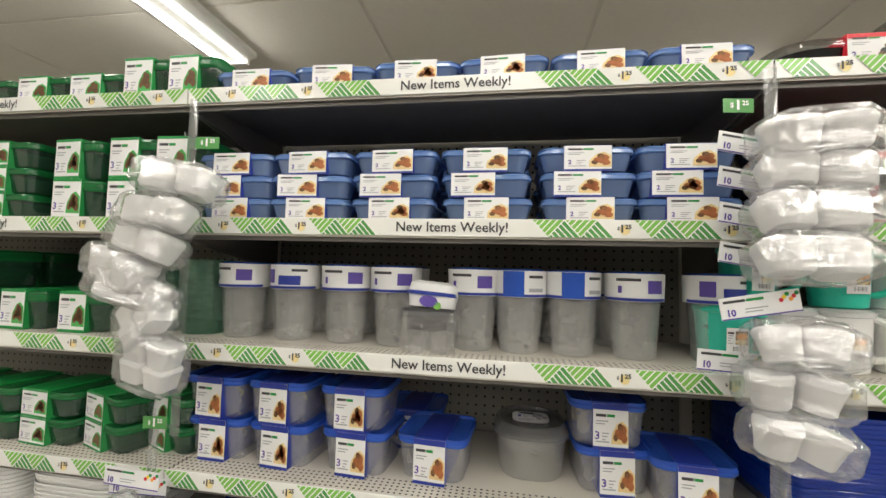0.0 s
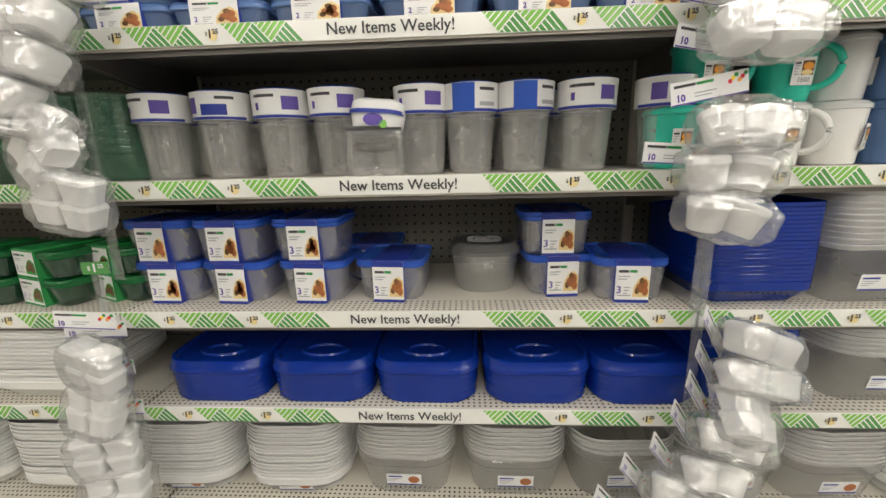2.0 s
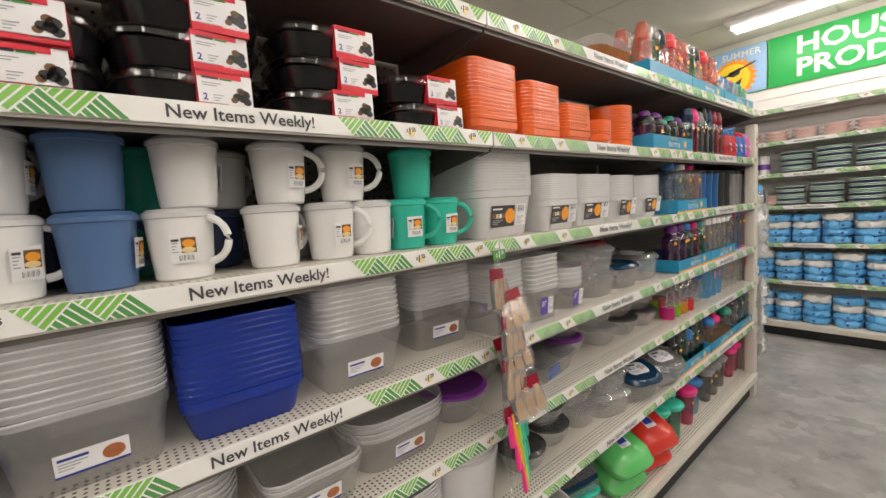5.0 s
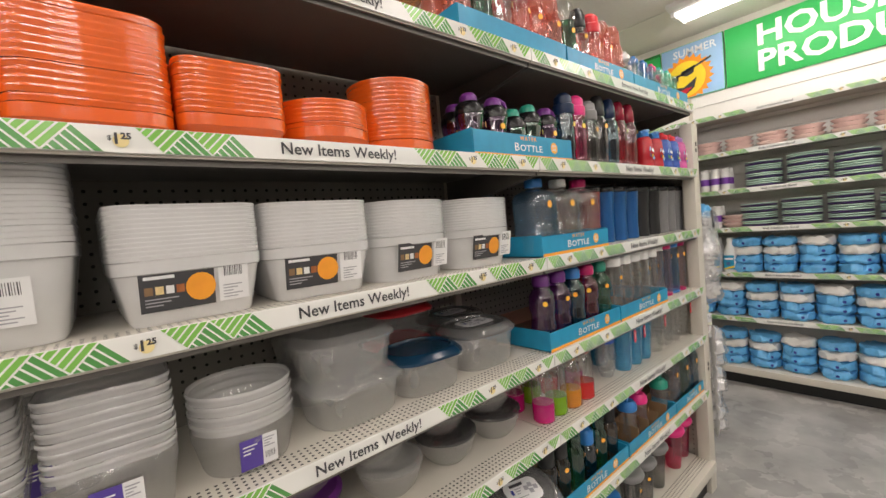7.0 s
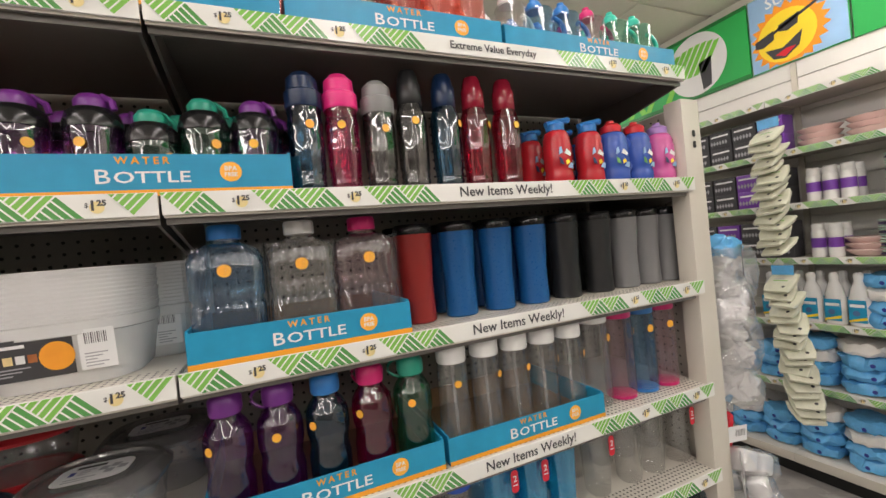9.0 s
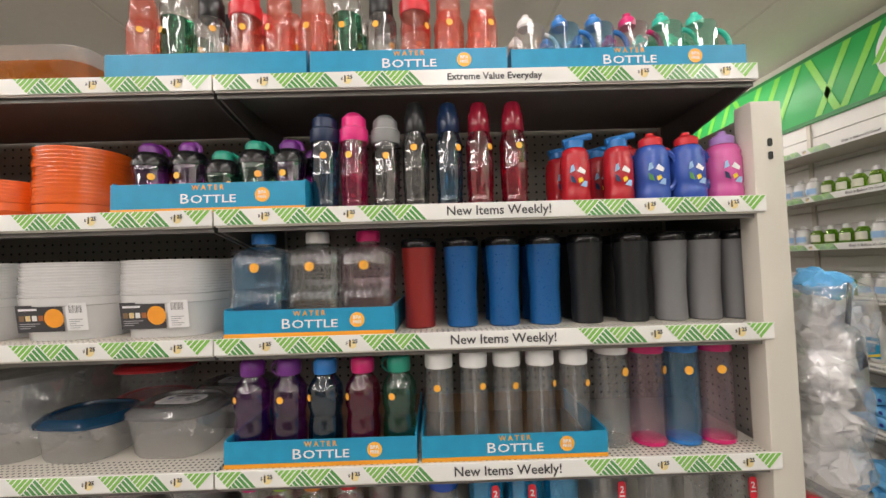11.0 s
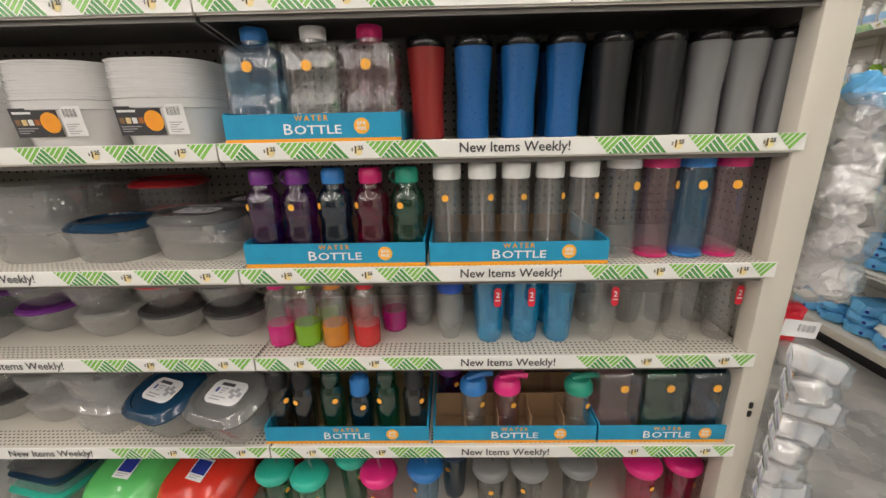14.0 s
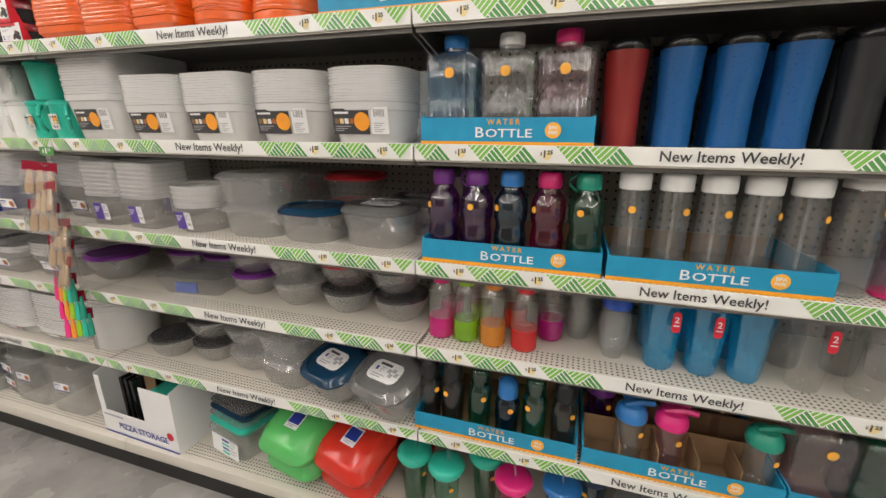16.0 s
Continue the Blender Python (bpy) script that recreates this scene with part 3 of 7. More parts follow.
pr.poly([(0.13, 0.07), (0.19, 0.09), (0.235, 0.085), (0.18, 0.045)], "red_print")
pr.text(0.26, 0.385, "SUMMER", 0.085, "paper_white", 0.001)
part("picture", pr.mesh(), None, s, "orange sun with dark glasses on sky blue", pose(0, -0.003, 0))
s = sign("logo_sign", 3.9, 0.815, "green sign with a round light green striped emblem")
pr = Print("emblem")
W = 3.9 - 0.815
pr.rect(0, W, 0.0, 0.025, "sign_dark_green").rect(0, W, 0.43, 0.455, "sign_dark_green").layer(0.001)
for k in range(15):
    x = 0.1 + 0.17 * k
    pr.poly([(x, 0.03), (x + 0.05, 0.03), (x + 0.27, 0.425), (x + 0.22, 0.425)] if k % 4 < 3 else [(x + 0.3, 0.03), (x + 0.35, 0.03), (x + 0.17, 0.425), (x + 0.12, 0.425)], "sign_light_green")
pr.layer(0.001)
cx, cz, R = W - 0.34, 0.23, 0.212
pr.disc(cx, cz, R, "paper_white", n=40).layer(0.001)
for k in range(7):
    o = -0.16 + 0.045 * k
    half = math.sqrt(max(0.0, 0.186 ** 2 - (o * 0.8) ** 2)) * 0.8
    c = (cx + o, cz - o * 0.1 + 0.012)
    pr.poly([(c[0] - 0.018 - half * 0.5, c[1] - half * 0.55), (c[0] + 0.018 - half * 0.5, c[1] - half * 0.55), (c[0] + 0.018 + half * 0.35, c[1] + half * 0.8), (c[0] - 0.018 + half * 0.35, c[1] + half * 0.8)], "sign_light_green")
pr.poly([(cx + 0.04, cz - 0.19), (cx + 0.1, cz - 0.17), (cx + 0.11, cz + 0.02), (cx + 0.02, cz + 0.0)], "ink")
part("emblem", pr.mesh(), None, s, "white disc with light green slanted bars", pose(0, -0.003, 0))


# ---- goods: shared tools ----
PROTO = {}
rnd = random.Random(7)


def place(key, build, at, label=""):
    """The first of a kind is built; the others are copies that share its meshes."""
    if key in PROTO:
        ob = copy_thing(PROTO[key], at)
    else:
        ob = PROTO[key] = build(at)
    if label:
        tagged(ob, label)
    return ob


def spot(x, y, level, turn=0.0, up=0.0):
    return pose(x, y, LEVEL[level] + up + 0.0006, 0, 0, turn)


def bars(pr, x, z, w, n, pitch, key="ink_grey", thick=0.0016):
    """Lines of small print that cannot be read."""
    for i in range(n):
        pr.rect(x, x + w * (0.95 - 0.23 * ((i * 7) % 3)), z - i * pitch, z - i * pitch + thick, key)


def barcode(pr, x, z, w, h):
    pr.rect(x, x + w, z, z + h, "paper_white").layer(0.0004)
    for i in range(11):
        pr.rect(x + w * (0.06 + 0.08 * i), x + w * (0.06 + 0.08 * i) + w * (0.022 + 0.02 * ((i * 5) % 3 == 0)), z + h * 0.3, z + h * 0.92, "ink")
    pr.y += 0.0004


def food_print(name, w, h, number, band, food, top_band):
    """A white sleeve front: brand mark as a plain bar, a dish, a count and small print."""
    pr = Print(name)
    pr.rect(-w / 2, w / 2, 0, h, "paper_white").layer()
    pr.rect(-w / 2, w / 2, 0, h * 0.07, band)
    if top_band:
        pr.rect(-w / 2, w / 2, h * (1 - top_band), h, band)
    t = h * (1 - top_band)
    pr.rect(-w * 0.42, -w * 0.12, t * 0.82, t * 0.89, "ink").rect(-w * 0.1, w * 0.12, t * 0.82, t * 0.89, "green_print")
    bars(pr, -w * 0.42, t * 0.7, w * 0.36, 2, h * 0.06, thick=h * 0.025)
    pr.text(-w * 0.38, t * 0.34, number, h * 0.24, "purple_ink", 0.0004)
    bars(pr, -w * 0.24, t * 0.4, w * 0.2, 3, h * 0.07, thick=h * 0.025)
    bars(pr, -w * 0.42, t * 0.18, w * 0.4, 1, h * 0.05, thick=h * 0.03)
    dish = "food_pasta" if food != "food_dark" else "sandwich_green"
    if band == "red_print":
        dish = "paper_white"
        pr.rect(-w / 2, w / 2, 0, h * 0.2, band).rect(-w / 2, w * 0.3, h * 0.86, h, band)
    pr.poly([(w * 0.02, t * 0.16), (w * 0.49, t * 0.08 + h * 0.07), (w * 0.49, t * 0.6), (w * 0.34, t * 0.74), (w * 0.18, t * 0.66), (w * 0.04, t * 0.42)], dish).layer()
    for dx, dz, k in ((0.2, 0.42, 0.09), (0.34, 0.5, 0.11), (0.27, 0.58, 0.08), (0.14, 0.33, 0.07), (0.38, 0.32, 0.09), (0.3, 0.4, 0.1)):
        pr.disc(w * dx, t * dz, w * k, food if k > 0.08 else "food_dark", h * k * 1.2, 9)
    return pr.mesh()


def sleeve_pack(name, w, d, h, body_key, lid_key, number, band, food, sleeve_w, top_band, label, group, category="food container", oval=False, lid_h=0.3, off=0.0, corner=0.16):
    """A pack of lidded food boxes in a printed card sleeve; its origin is at the base's middle."""
    r = min(w, d) * (0.48 if oval else corner)
    fp = food_print(name + "_print", sleeve_w, h * 1.0, number, band, food, top_band)

    def build(at):
        t = thing(name, at, label, category, group)
        z1 = h * (1 - lid_h)
        part("box", loft([(w * 0.8, d * 0.78, r * 0.8, 0), (w * 0.86, d * 0.84, r * 0.9, h * 0.05), (w * 0.95, d * 0.94, r, z1)]), body_key, t)
        part("lid", loft([(w * 0.97, d * 0.97, r, z1), (w, d, r, z1 + h * 0.04), (w, d, r, z1 + h * 0.1), (w * 0.985, d * 0.98, r, z1 + h * 0.11), (w * 0.985, d * 0.98, r, z1 + h * 0.19), (w, d, r, z1 + h * 0.2), (w * 0.98, d * 0.97, r, h * 0.96),
                          (w * 0.92, d * 0.9, r, h * 0.985), (w * 0.88, d * 0.86, r, h * 0.97)]), lid_key, t)
        s = part("sleeve", block(off - sleeve_w / 2, off + sleeve_w / 2, -d / 2 - 0.002, d / 2 + 0.002, 0.0, h + 0.0015, 0.0008), band if band != "paper_white" else "paper_white", t, "printed card sleeve")
        part("sleeve_print", fp, None, s, at=pose(off, -d / 2 - 0.0035, 0))
        return t
    return build


def bin_stack(name, w, d, h, n, pitch, r, body_key, label, group, print_mesh=None, round_bin=False, print_z=0.3, category="storage bin", lip=0.0048):
    """n nested bins: the lowest shows whole, the others show their rims."""
    hb = h - pitch * (n - 1)

    def build(at):
        t = thing(name, at, label, category, group)
        k = 0.84

        def shape(sections, **kw):
            if round_bin:
                return lathe([(a / 2, z) for a, b, q, z in sections], 32, squash=d / w, **kw)
            return loft(sections, **kw)
        part("lowest_bin", shape([(w * k * 0.96, d * k * 0.96, r * 0.7, 0), (w * k, d * k, r * 0.85, 0.006), (w * 0.965, d * 0.965, r, hb - 0.022), (w - 0.002, d - 0.002, r, hb - 0.02), (w, d, r, hb - 0.002), (w - 0.006, d - 0.006, r, hb)], cap_last=False), body_key, t)
        rim = finish(shape([(w - lip, d - lip, r, -pitch * 0.98), (w - lip * 0.7, d - lip * 0.7, r, -pitch * 0.55), (w - lip * 0.1, d - lip * 0.1, r, -pitch * 0.4), (w, d, r, -pitch * 0.28), (w, d, r, -pitch * 0.1), (w - 0.0016, d - 0.0016, r, 0.0)], cap_first=False, cap_last=False), "nested_bin")
        rim.materials.append(M["frosted_edge" if body_key == "frosted" else body_key])
        for i in range(1, n):
            j = rnd.uniform(-0.0012, 0.0012)
            part("nested_bin", rim, None, t, at=pose(j, j, hb + pitch * i))
        top = finish(shape([(w * 0.8, d * 0.8, r * 0.8, -hb * 0.6), (w * 0.94, d * 0.94, r, -0.012), (w - 0.012, d - 0.012, r, -0.004)], cap_last=False), "inside")
        top.materials.append(M[body_key])
        part("inside", top, None, t, at=pose(0, 0, h - 0.002))
        if print_mesh:
            slope = math.degrees(math.atan2(d * (0.965 - k) / 2, hb))
            part("label", print_mesh, None, t, "printed paper label", pose(0, -d * (k + (0.965 - k) * print_z) / 2 - 0.004, hb * print_z - 0.0, slope))
        return t
    return build


def product_label(name, w, h, dish="orange"):
    pr = Print(name)
    if dish == "orange":
        pr.rect(-w / 2, w * 0.16, 0, h, "ink").layer()
        pr.disc(w * 0.03, h * 0.5, w * 0.14, "orange_print", h * 0.36)
        pr.rect(-w * 0.46, -w * 0.2, h * 0.8, h * 0.88, "paper_white")
        for i in range(4):
            pr.rect(-w * 0.46 + i * w * 0.09, -w * 0.39 + i * w * 0.09, h * 0.42, h * 0.62, ("cardboard", "food_pasta", "paper_white", "food_brown")[i])
        bars(pr, -w * 0.46, h * 0.3, w * 0.3, 3, h * 0.08, "ink_grey", h * 0.03)
        pr.y = 0
        pr.rect(w * 0.2, w / 2, h * 0.02, h * 1.05, "paper_white").layer()
        barcode(pr, w * 0.24, h * 0.55, w * 0.22, h * 0.45)
        bars(pr, w * 0.24, h * 0.42, w * 0.2, 5, h * 0.08, "ink_grey", h * 0.03)
    elif dish == "purple":
        pr.rect(-w / 2, w * 0.1, 0, h, "purple_ink").layer()
        bars(pr, -w * 0.42, h * 0.75, w * 0.4, 3, h * 0.12, "paper_white", h * 0.05)
        pr.y = 0
        pr.rect(w * 0.1, w / 2, 0, h, "paper_white").layer()
        barcode(pr, w * 0.14, h * 0.1, w * 0.32, h * 0.35)
        bars(pr, w * 0.14, h * 0.85, w * 0.3, 4, h * 0.09, "ink_grey", h * 0.04)
    else:
        pr.rect(-w / 2, w / 2, 0, h, "paper_white").layer()
        pr.rect(-w / 2, w / 2, 0, h * 0.1, "navy_print").rect(-w * 0.45, -w * 0.05, h * 0.7, h * 0.82, "navy_print")
        bars(pr, -w * 0.45, h * 0.55, w * 0.4, 3, h * 0.13, "ink_grey", h * 0.05)
        pr.disc(w * 0.28, h * 0.5, w * 0.16, "food_brown", h * 0.32)
    return pr.mesh()


LABEL_ORANGE = product_label("label_orange", 0.15, 0.062)
LABEL_PURPLE = product_label("label_purple", 0.06, 0.055, "purple")
LABEL_DISH = product_label("label_dish", 0.085, 0.036, "dish")

def crumpled(bm, amount, scale, seed):
    for v in bm.verts:
        v.co += amount * noise.noise_vector(v.co * scale + Vector((seed, seed * 0.7, 0)))
    return bm


# ---- goods: food packs ----
blue_pack = sleeve_pack("food_box_pack", 0.192, 0.145, 0.0515, "blue_tint_plastic", "light_blue_lid", "2", "navy_print", "food_brown", 0.092, 0.0,
                        "two-pack of translucent blue food boxes in white sleeve", "blue two-pack food boxes")
blue_pack_left = sleeve_pack("food_box_pack", 0.192, 0.145, 0.0515, "blue_tint_plastic", "light_blue_lid", "2", "navy_print", "food_brown", 0.092, 0.0,
                             "two-pack of translucent blue food boxes in white sleeve", "blue two-pack food boxes", off=-0.025)
for i, x in enumerate((0.11, 0.29, 0.492, 0.692, 0.899, 1.086)):
    for k in range(3):
        left = (i * 3 + k) % 3 == 1
        for row in range(2):
            place("blue_pack_l" if left else "blue_pack", blue_pack_left if left else blue_pack, spot(x + rnd.uniform(-0.006, 0.006), 0.1 + 0.16 * row, 5, rnd.uniform(-3, 3), 0.0525 * k))
for i, x in enumerate((0.143, 0.339, 0.532, 0.724, 0.919, 1.112)):
    place("blue_pack", blue_pack, spot(x, 0.095, 6, rnd.uniform(-4, 4)))

green_low = sleeve_pack("food_box_pack", 0.165, 0.15, 0.066, "green_tint_plastic", "green_lid", "3", "green_print", "food_dark", 0.088, 0.06,
                        "three-pack of dark green tinted food boxes in sleeve", "green three-pack food boxes", off=-0.03)
green_tall = sleeve_pack("food_box_pack", 0.14, 0.14, 0.1, "green_tint_plastic", "green_lid", "3", "green_print", "food_dark", 0.078, 0.06,
                         "three-pack of tall green tinted food boxes in sleeve", "green three-pack food boxes", off=-0.02)
for x in (-0.98, -0.8, -0.62, -0.44, -0.28):
    place("green_low", green_low, spot(x, 0.1, 6))
for x in (-0.145, -0.02):
    place("green_tall", green_tall, spot(x, 0.1, 6))
for x in (-0.95, -0.75, -0.54):
    for k in range(3):
        place("green_low", green_low, spot(x, 0.1, 5, rnd.uniform(-4, 4), 0.067 * k))
for x in (-0.33, -0.17, -0.04):
    for k in range(2):
        place("green_tall", green_tall, spot(x, 0.1, 5, rnd.uniform(-4, 4), 0.101 * k))
for x in (-0.85, -0.67, -0.49, -0.31):
    for k in range(2 if x < -0.6 else 1):
        place("green_tall", green_tall, spot(x, 0.12, 4, rnd.uniform(-4, 4), 0.101 * k))
        place("green_tall", green_tall, spot(x - 0.02, 0.28, 4, rnd.uniform(-4, 4), 0.101 * k))
for x in (-0.9, -0.73, -0.55, -0.38, -0.2):
    for k in range(2):
        place("green_low", green_low, spot(x, 0.12, 3, -6 if x < -0.3 else -20, 0.067 * k))
place("green_low", green_low, spot(-0.05, 0.15, 3, -24))
place("green_low", green_low, spot(-0.05, 0.15, 3, -22, 0.067))
green_round = bin_stack("round_box_stack", 0.13, 0.13, 0.19, 9, 0.016, 0.06, "green_pale_plastic", "stack of round green tinted lidded food boxes", "green round stacks", None, True, category="food container")
for x in (-0.17, -0.05):
    place("green_round", green_round, spot(x, 0.16, 4))
white_stack = bin_stack("white_bin_stack", 0.27, 0.3, 0.21, 16, 0.0105, 0.06, "white_plastic", "tall stack of nested white plastic bins", "white bin stacks")
for x in (-0.9, -0.58, -0.27):
    place("white_stack", white_stack, spot(x, 0.17, 2))
    place("white_stack", white_stack, spot(x, 0.17, 1))

square_pack = sleeve_pack("square_box_pack", 0.158, 0.158, 0.094, "frosted_rim", "blue_lid", "3", "navy_print", "food_brown", 0.07, 0.13,
                          "three-pack of clear square boxes with blue lids", "clear boxes with blue lids", lid_h=0.17)
for x, y, n in ((0.066, 0.14, 2), (0.232, 0.135, 2), (0.412, 0.135, 2), (0.588, 0.14, 1), (0.965, 0.17, 2), (1.112, 0.13, 1)):
    for k in range(n):
        place("square_pack", square_pack, spot(x - 0.01 * k, y + 0.005, 3, rnd.uniform(-5, 5), 0.095 * k))
for x in (0.04, 0.22, 0.5):
    place("square_pack", square_pack, spot(x, 0.31, 3))


def oval_box(name, w, d, h, body_key, lid_key, label, group, paper=True):
    pr = Print("lid_label")
    pr.poly([(x, y) for x, y, _ in rounded(w * 0.5, d * 0.4, d * 0.12, 0.0)], "paper_white").layer(0.0006)
    pr.rect(-w * 0.15, w * 0.05, d * 0.1, d * 0.15, "ink").rect(-w * 0.17, -w * 0.13, -d * 0.02, d * 0.06, "navy_print")
    bars(pr, -w * 0.1, d * 0.05, w * 0.1, 3, d * 0.04, "ink_grey", d * 0.015)
    for dx, dz in ((0.06, 0.03), (0.13, 0.06), (0.11, -0.04), (0.19, 0.0)):
        pr.poly([(w * (dx - 0.035), d * (dz - 0.035)), (w * (dx + 0.025), d * (dz - 0.045)), (w * (dx + 0.035), d * (dz + 0.03)), (w * (dx - 0.025), d * (dz + 0.04))], "ink_grey")
    bars(pr, -w * 0.17, -d * 0.1, w * 0.22, 2, d * 0.045, "ink_grey", d * 0.018)
    paper_mesh = pr.mesh()

    def build(at):
        t = thing(name, at, label, "food container", group)
        r = min(w, d) * 0.36
        part("box", loft([(w * 0.78, d * 0.78, r * 0.8, 0), (w * 0.83, d * 0.83, r * 0.85, 0.008), (w * 0.94, d * 0.94, r, h * 0.78)]), body_key, t)
        part("lid", loft([(w * 0.95, d * 0.95, r, h * 0.78), (w, d, r, h * 0.8), (w, d, r, h * 0.86), (w * 0.96, d * 0.96, r, h * 0.9), (w * 0.9, d * 0.9, r, h * 0.97), (w * 0.86, d * 0.86, r, h), (w * 0.8, d * 0.8, r, h), (w * 0.77, d * 0.77, r * 0.9, h * 0.95)]), lid_key, t)
        if paper:
            part("lid_label", paper_mesh, None, t, "white paper lid label", pose(0, 0, h * 0.985, -90))
        return t
    return build


clear_oval = oval_box("lidded_box", 0.17, 0.19, 0.115, "frosted_rim", "grey_lid", "clear oval food box with a grey lid", "single lidded boxes")
place("clear_oval", clear_oval, spot(0.8, 0.2, 3))


def canister(label_kind):
    def build(at):
        t = thing("canister_pack", at, "frosted clear canister two-pack with a white and blue band", "canister", "frosted canisters")
        r0, r1, h = 0.044, 0.056, 0.186
        part("canister", lathe([(r0 * 0.9, 0), (r0, 0.004), (r1, h - 0.02)], 28), "frosted_rim", t)
        part("lid", lathe([(r1, h - 0.02), (r1 + 0.004, h - 0.018), (r1 + 0.004, h - 0.004), (r1 - 0.004, h), (r1 - 0.012, h - 0.003)], 28), "blue_lid", t, "blue lid")
        band = part("band", lathe([(r1 + 0.0035, h - 0.062), (r1 + 0.0055, h - 0.004)], 28, False, False), "paper_white", t, "white card band")
        ra, rb = r1 + 0.0048, r1 + 0.0062
        part("blue_edge", curved_patch(ra - 0.0003, ra, h - 0.061, h - 0.055, -170, -10, 14), "navy_print", band)
        if label_kind == 0:
            part("oval_print", curved_patch(ra + 0.0002, rb - 0.001, h - 0.045, h - 0.018, -72, -38), "purple_ink", band)
            part("count", curved_patch(ra + 0.0002, rb - 0.001, h - 0.045, h - 0.03, -128, -120, 2), "purple_ink", band)
        elif label_kind == 1:
            part("oval_print", curved_patch(ra + 0.0002, rb - 0.001, h - 0.048, h - 0.016, -140, -112), "purple_ink", band)
            part("blue_panel", curved_patch(ra + 0.0002, rb - 0.001, h - 0.052, h - 0.03, -100, -50), "navy_print", band)
        else:
            part("blue_panel", curved_patch(ra + 0.0002, rb - 0.0004, h - 0.06, h - 0.005, -125, -80), "blue_lid", band)
            part("small_print", curved_patch(ra + 0.0002, rb - 0.001, h - 0.05, h - 0.042, -70, -35), "ink_grey", band)
        part("brand_bar", curved_patch(ra + 0.0002, rb - 0.001, h - 0.02, h - 0.014, -132, -85) if label_kind == 0 else curved_patch(ra + 0.0002, rb - 0.001, h - 0.02, h - 0.014, -70, -35), "ink", band)
        return t
    return build


for i, (x, kind) in enumerate(((0.075, 0), (0.215, 1), (0.35, 0), (0.475, 0), (0.663, 0), (0.768, 2), (0.885, 2), (1.015, 0), (1.178, 1))):
    place("canister%d" % kind, canister(kind), spot(x, 0.14, 4, rnd.uniform(-8, 8)))
    if i < 8:
        place("canister%d" % kind, canister(kind), spot(x - 0.01, 0.29, 4, rnd.uniform(-30, 30)))


def shaker_pack(at):
    t = thing("shaker_set", at, "small bag of clear shakers under a tilted label card", "kitchen set")
    cap = loft([(0.1, 0.08, 0.03, 0), (0.11, 0.09, 0.035, 0.03), (0.105, 0.085, 0.035, 0.05), (0.08, 0.06, 0.02, 0.056)])
    part("carton", cap, "paper_white", t, "white carton with purple oval", pose(0, 0, 0.095, -6, 4, 0))
    part("carton_band", loft([(0.112, 0.092, 0.036, 0), (0.112, 0.092, 0.036, 0.008)], False, False), "navy_print", t, "", pose(0, 0, 0.12, -6, 4, 0))
    pr = Print("oval_print")
    pr.disc(0, 0, 0.02, "purple_ink", 0.012).disc(0.02, -0.008, 0.008, "strip_light_green")
    part("oval_print", pr.mesh(), None, t, "", pose(0, -0.048, 0.112, -6, 4, 0))
    part("header", block(-0.055, 0.055, -0.046, -0.044, 0.078, 0.096), "ink", t, "black header card")
    for sx, ry in ((-0.028, 6), (0.026, -9)):
        c = part("shaker", loft([(0.032, 0.03, 0.006, 0), (0.036, 0.034, 0.006, 0.05)]), "frosted", t, "", pose(sx, -0.03, 0.0, 0, ry, 0))
        part("cap", loft([(0.037, 0.035, 0.006, 0.05), (0.037, 0.035, 0.006, 0.066), (0.03, 0.03, 0.006, 0.07)]), "smoke_clear", c)
    part("film", loft([(0.11, 0.05, 0.02, -0.0), (0.125, 0.06, 0.02, 0.03), (0.12, 0.055, 0.02, 0.09)], False, False), "bag_film", t, "clear bag", pose(0, -0.03, 0.0005))
    return t


place("shakers", shaker_pack, spot(0.575, 0.085, 4))


def blue_box(at):
    t = thing("storage_box", at, "deep blue plastic storage box with a rounded lid", "storage box", "deep blue storage boxes")
    w, d, h = 0.246, 0.34, 0.104
    r = 0.06
    ribs = [(w * (0.955 + 0.003 * i) - 0.0035 * (i % 2), d * (0.96 + 0.0025 * i) - 0.0035 * (i % 2), r, 0.008 + (h * 0.71 - 0.008) * i / 10) for i in range(11)]
    part("box", loft([(w * 0.92, d * 0.94, r, 0)] + ribs), "blue_bin", t)
    lid = part("lid", loft([(w * 0.99, d * 0.99, r, h * 0.72), (w, d, r, h * 0.735), (w, d, r, h * 0.8), (w * 0.985, d * 0.985, r, h * 0.84), (w * 0.955, d * 0.965, r, h * 0.985), (w * 0.93, d * 0.945, r, h), (w * 0.9, d * 0.92, r, h * 0.99), (w * 0.88, d * 0.9, r, h * 0.94)]), "blue_bin", t)
    part("grip", lathe([(0.06, h * 0.945), (0.055, h * 0.99), (0.045, h * 0.99), (0.04, h * 0.945)], 24, False, False, 0.55), "blue_bin", lid, "", pose(0, -d * 0.28, 0))
    return t


for x in (0.163, 0.413, 0.662, 0.912, 1.152):
    place("blue_box", blue_box, spot(x, 0.19, 2, rnd.uniform(-1.5, 1.5)))
tall_clear = bin_stack("bin_stack", 0.262, 0.3, 0.205, 15, 0.0105, 0.075, "frosted_dense", "stack of nested frosted clear plastic bins", "frosted bin stacks", LABEL_DISH, print_z=0.2)
mid_clear = bin_stack("bin_stack", 0.25, 0.3, 0.205, 9, 0.011, 0.07, "frosted", "stack of nested clear bins with paper labels", "frosted bin stacks", LABEL_DISH, print_z=0.3)
low_clear = bin_stack("bin_stack", 0.25, 0.3, 0.18, 5, 0.011, 0.07, "frosted", "short stack of nested clear bins with paper labels", "frosted bin stacks", LABEL_DISH, print_z=0.3)
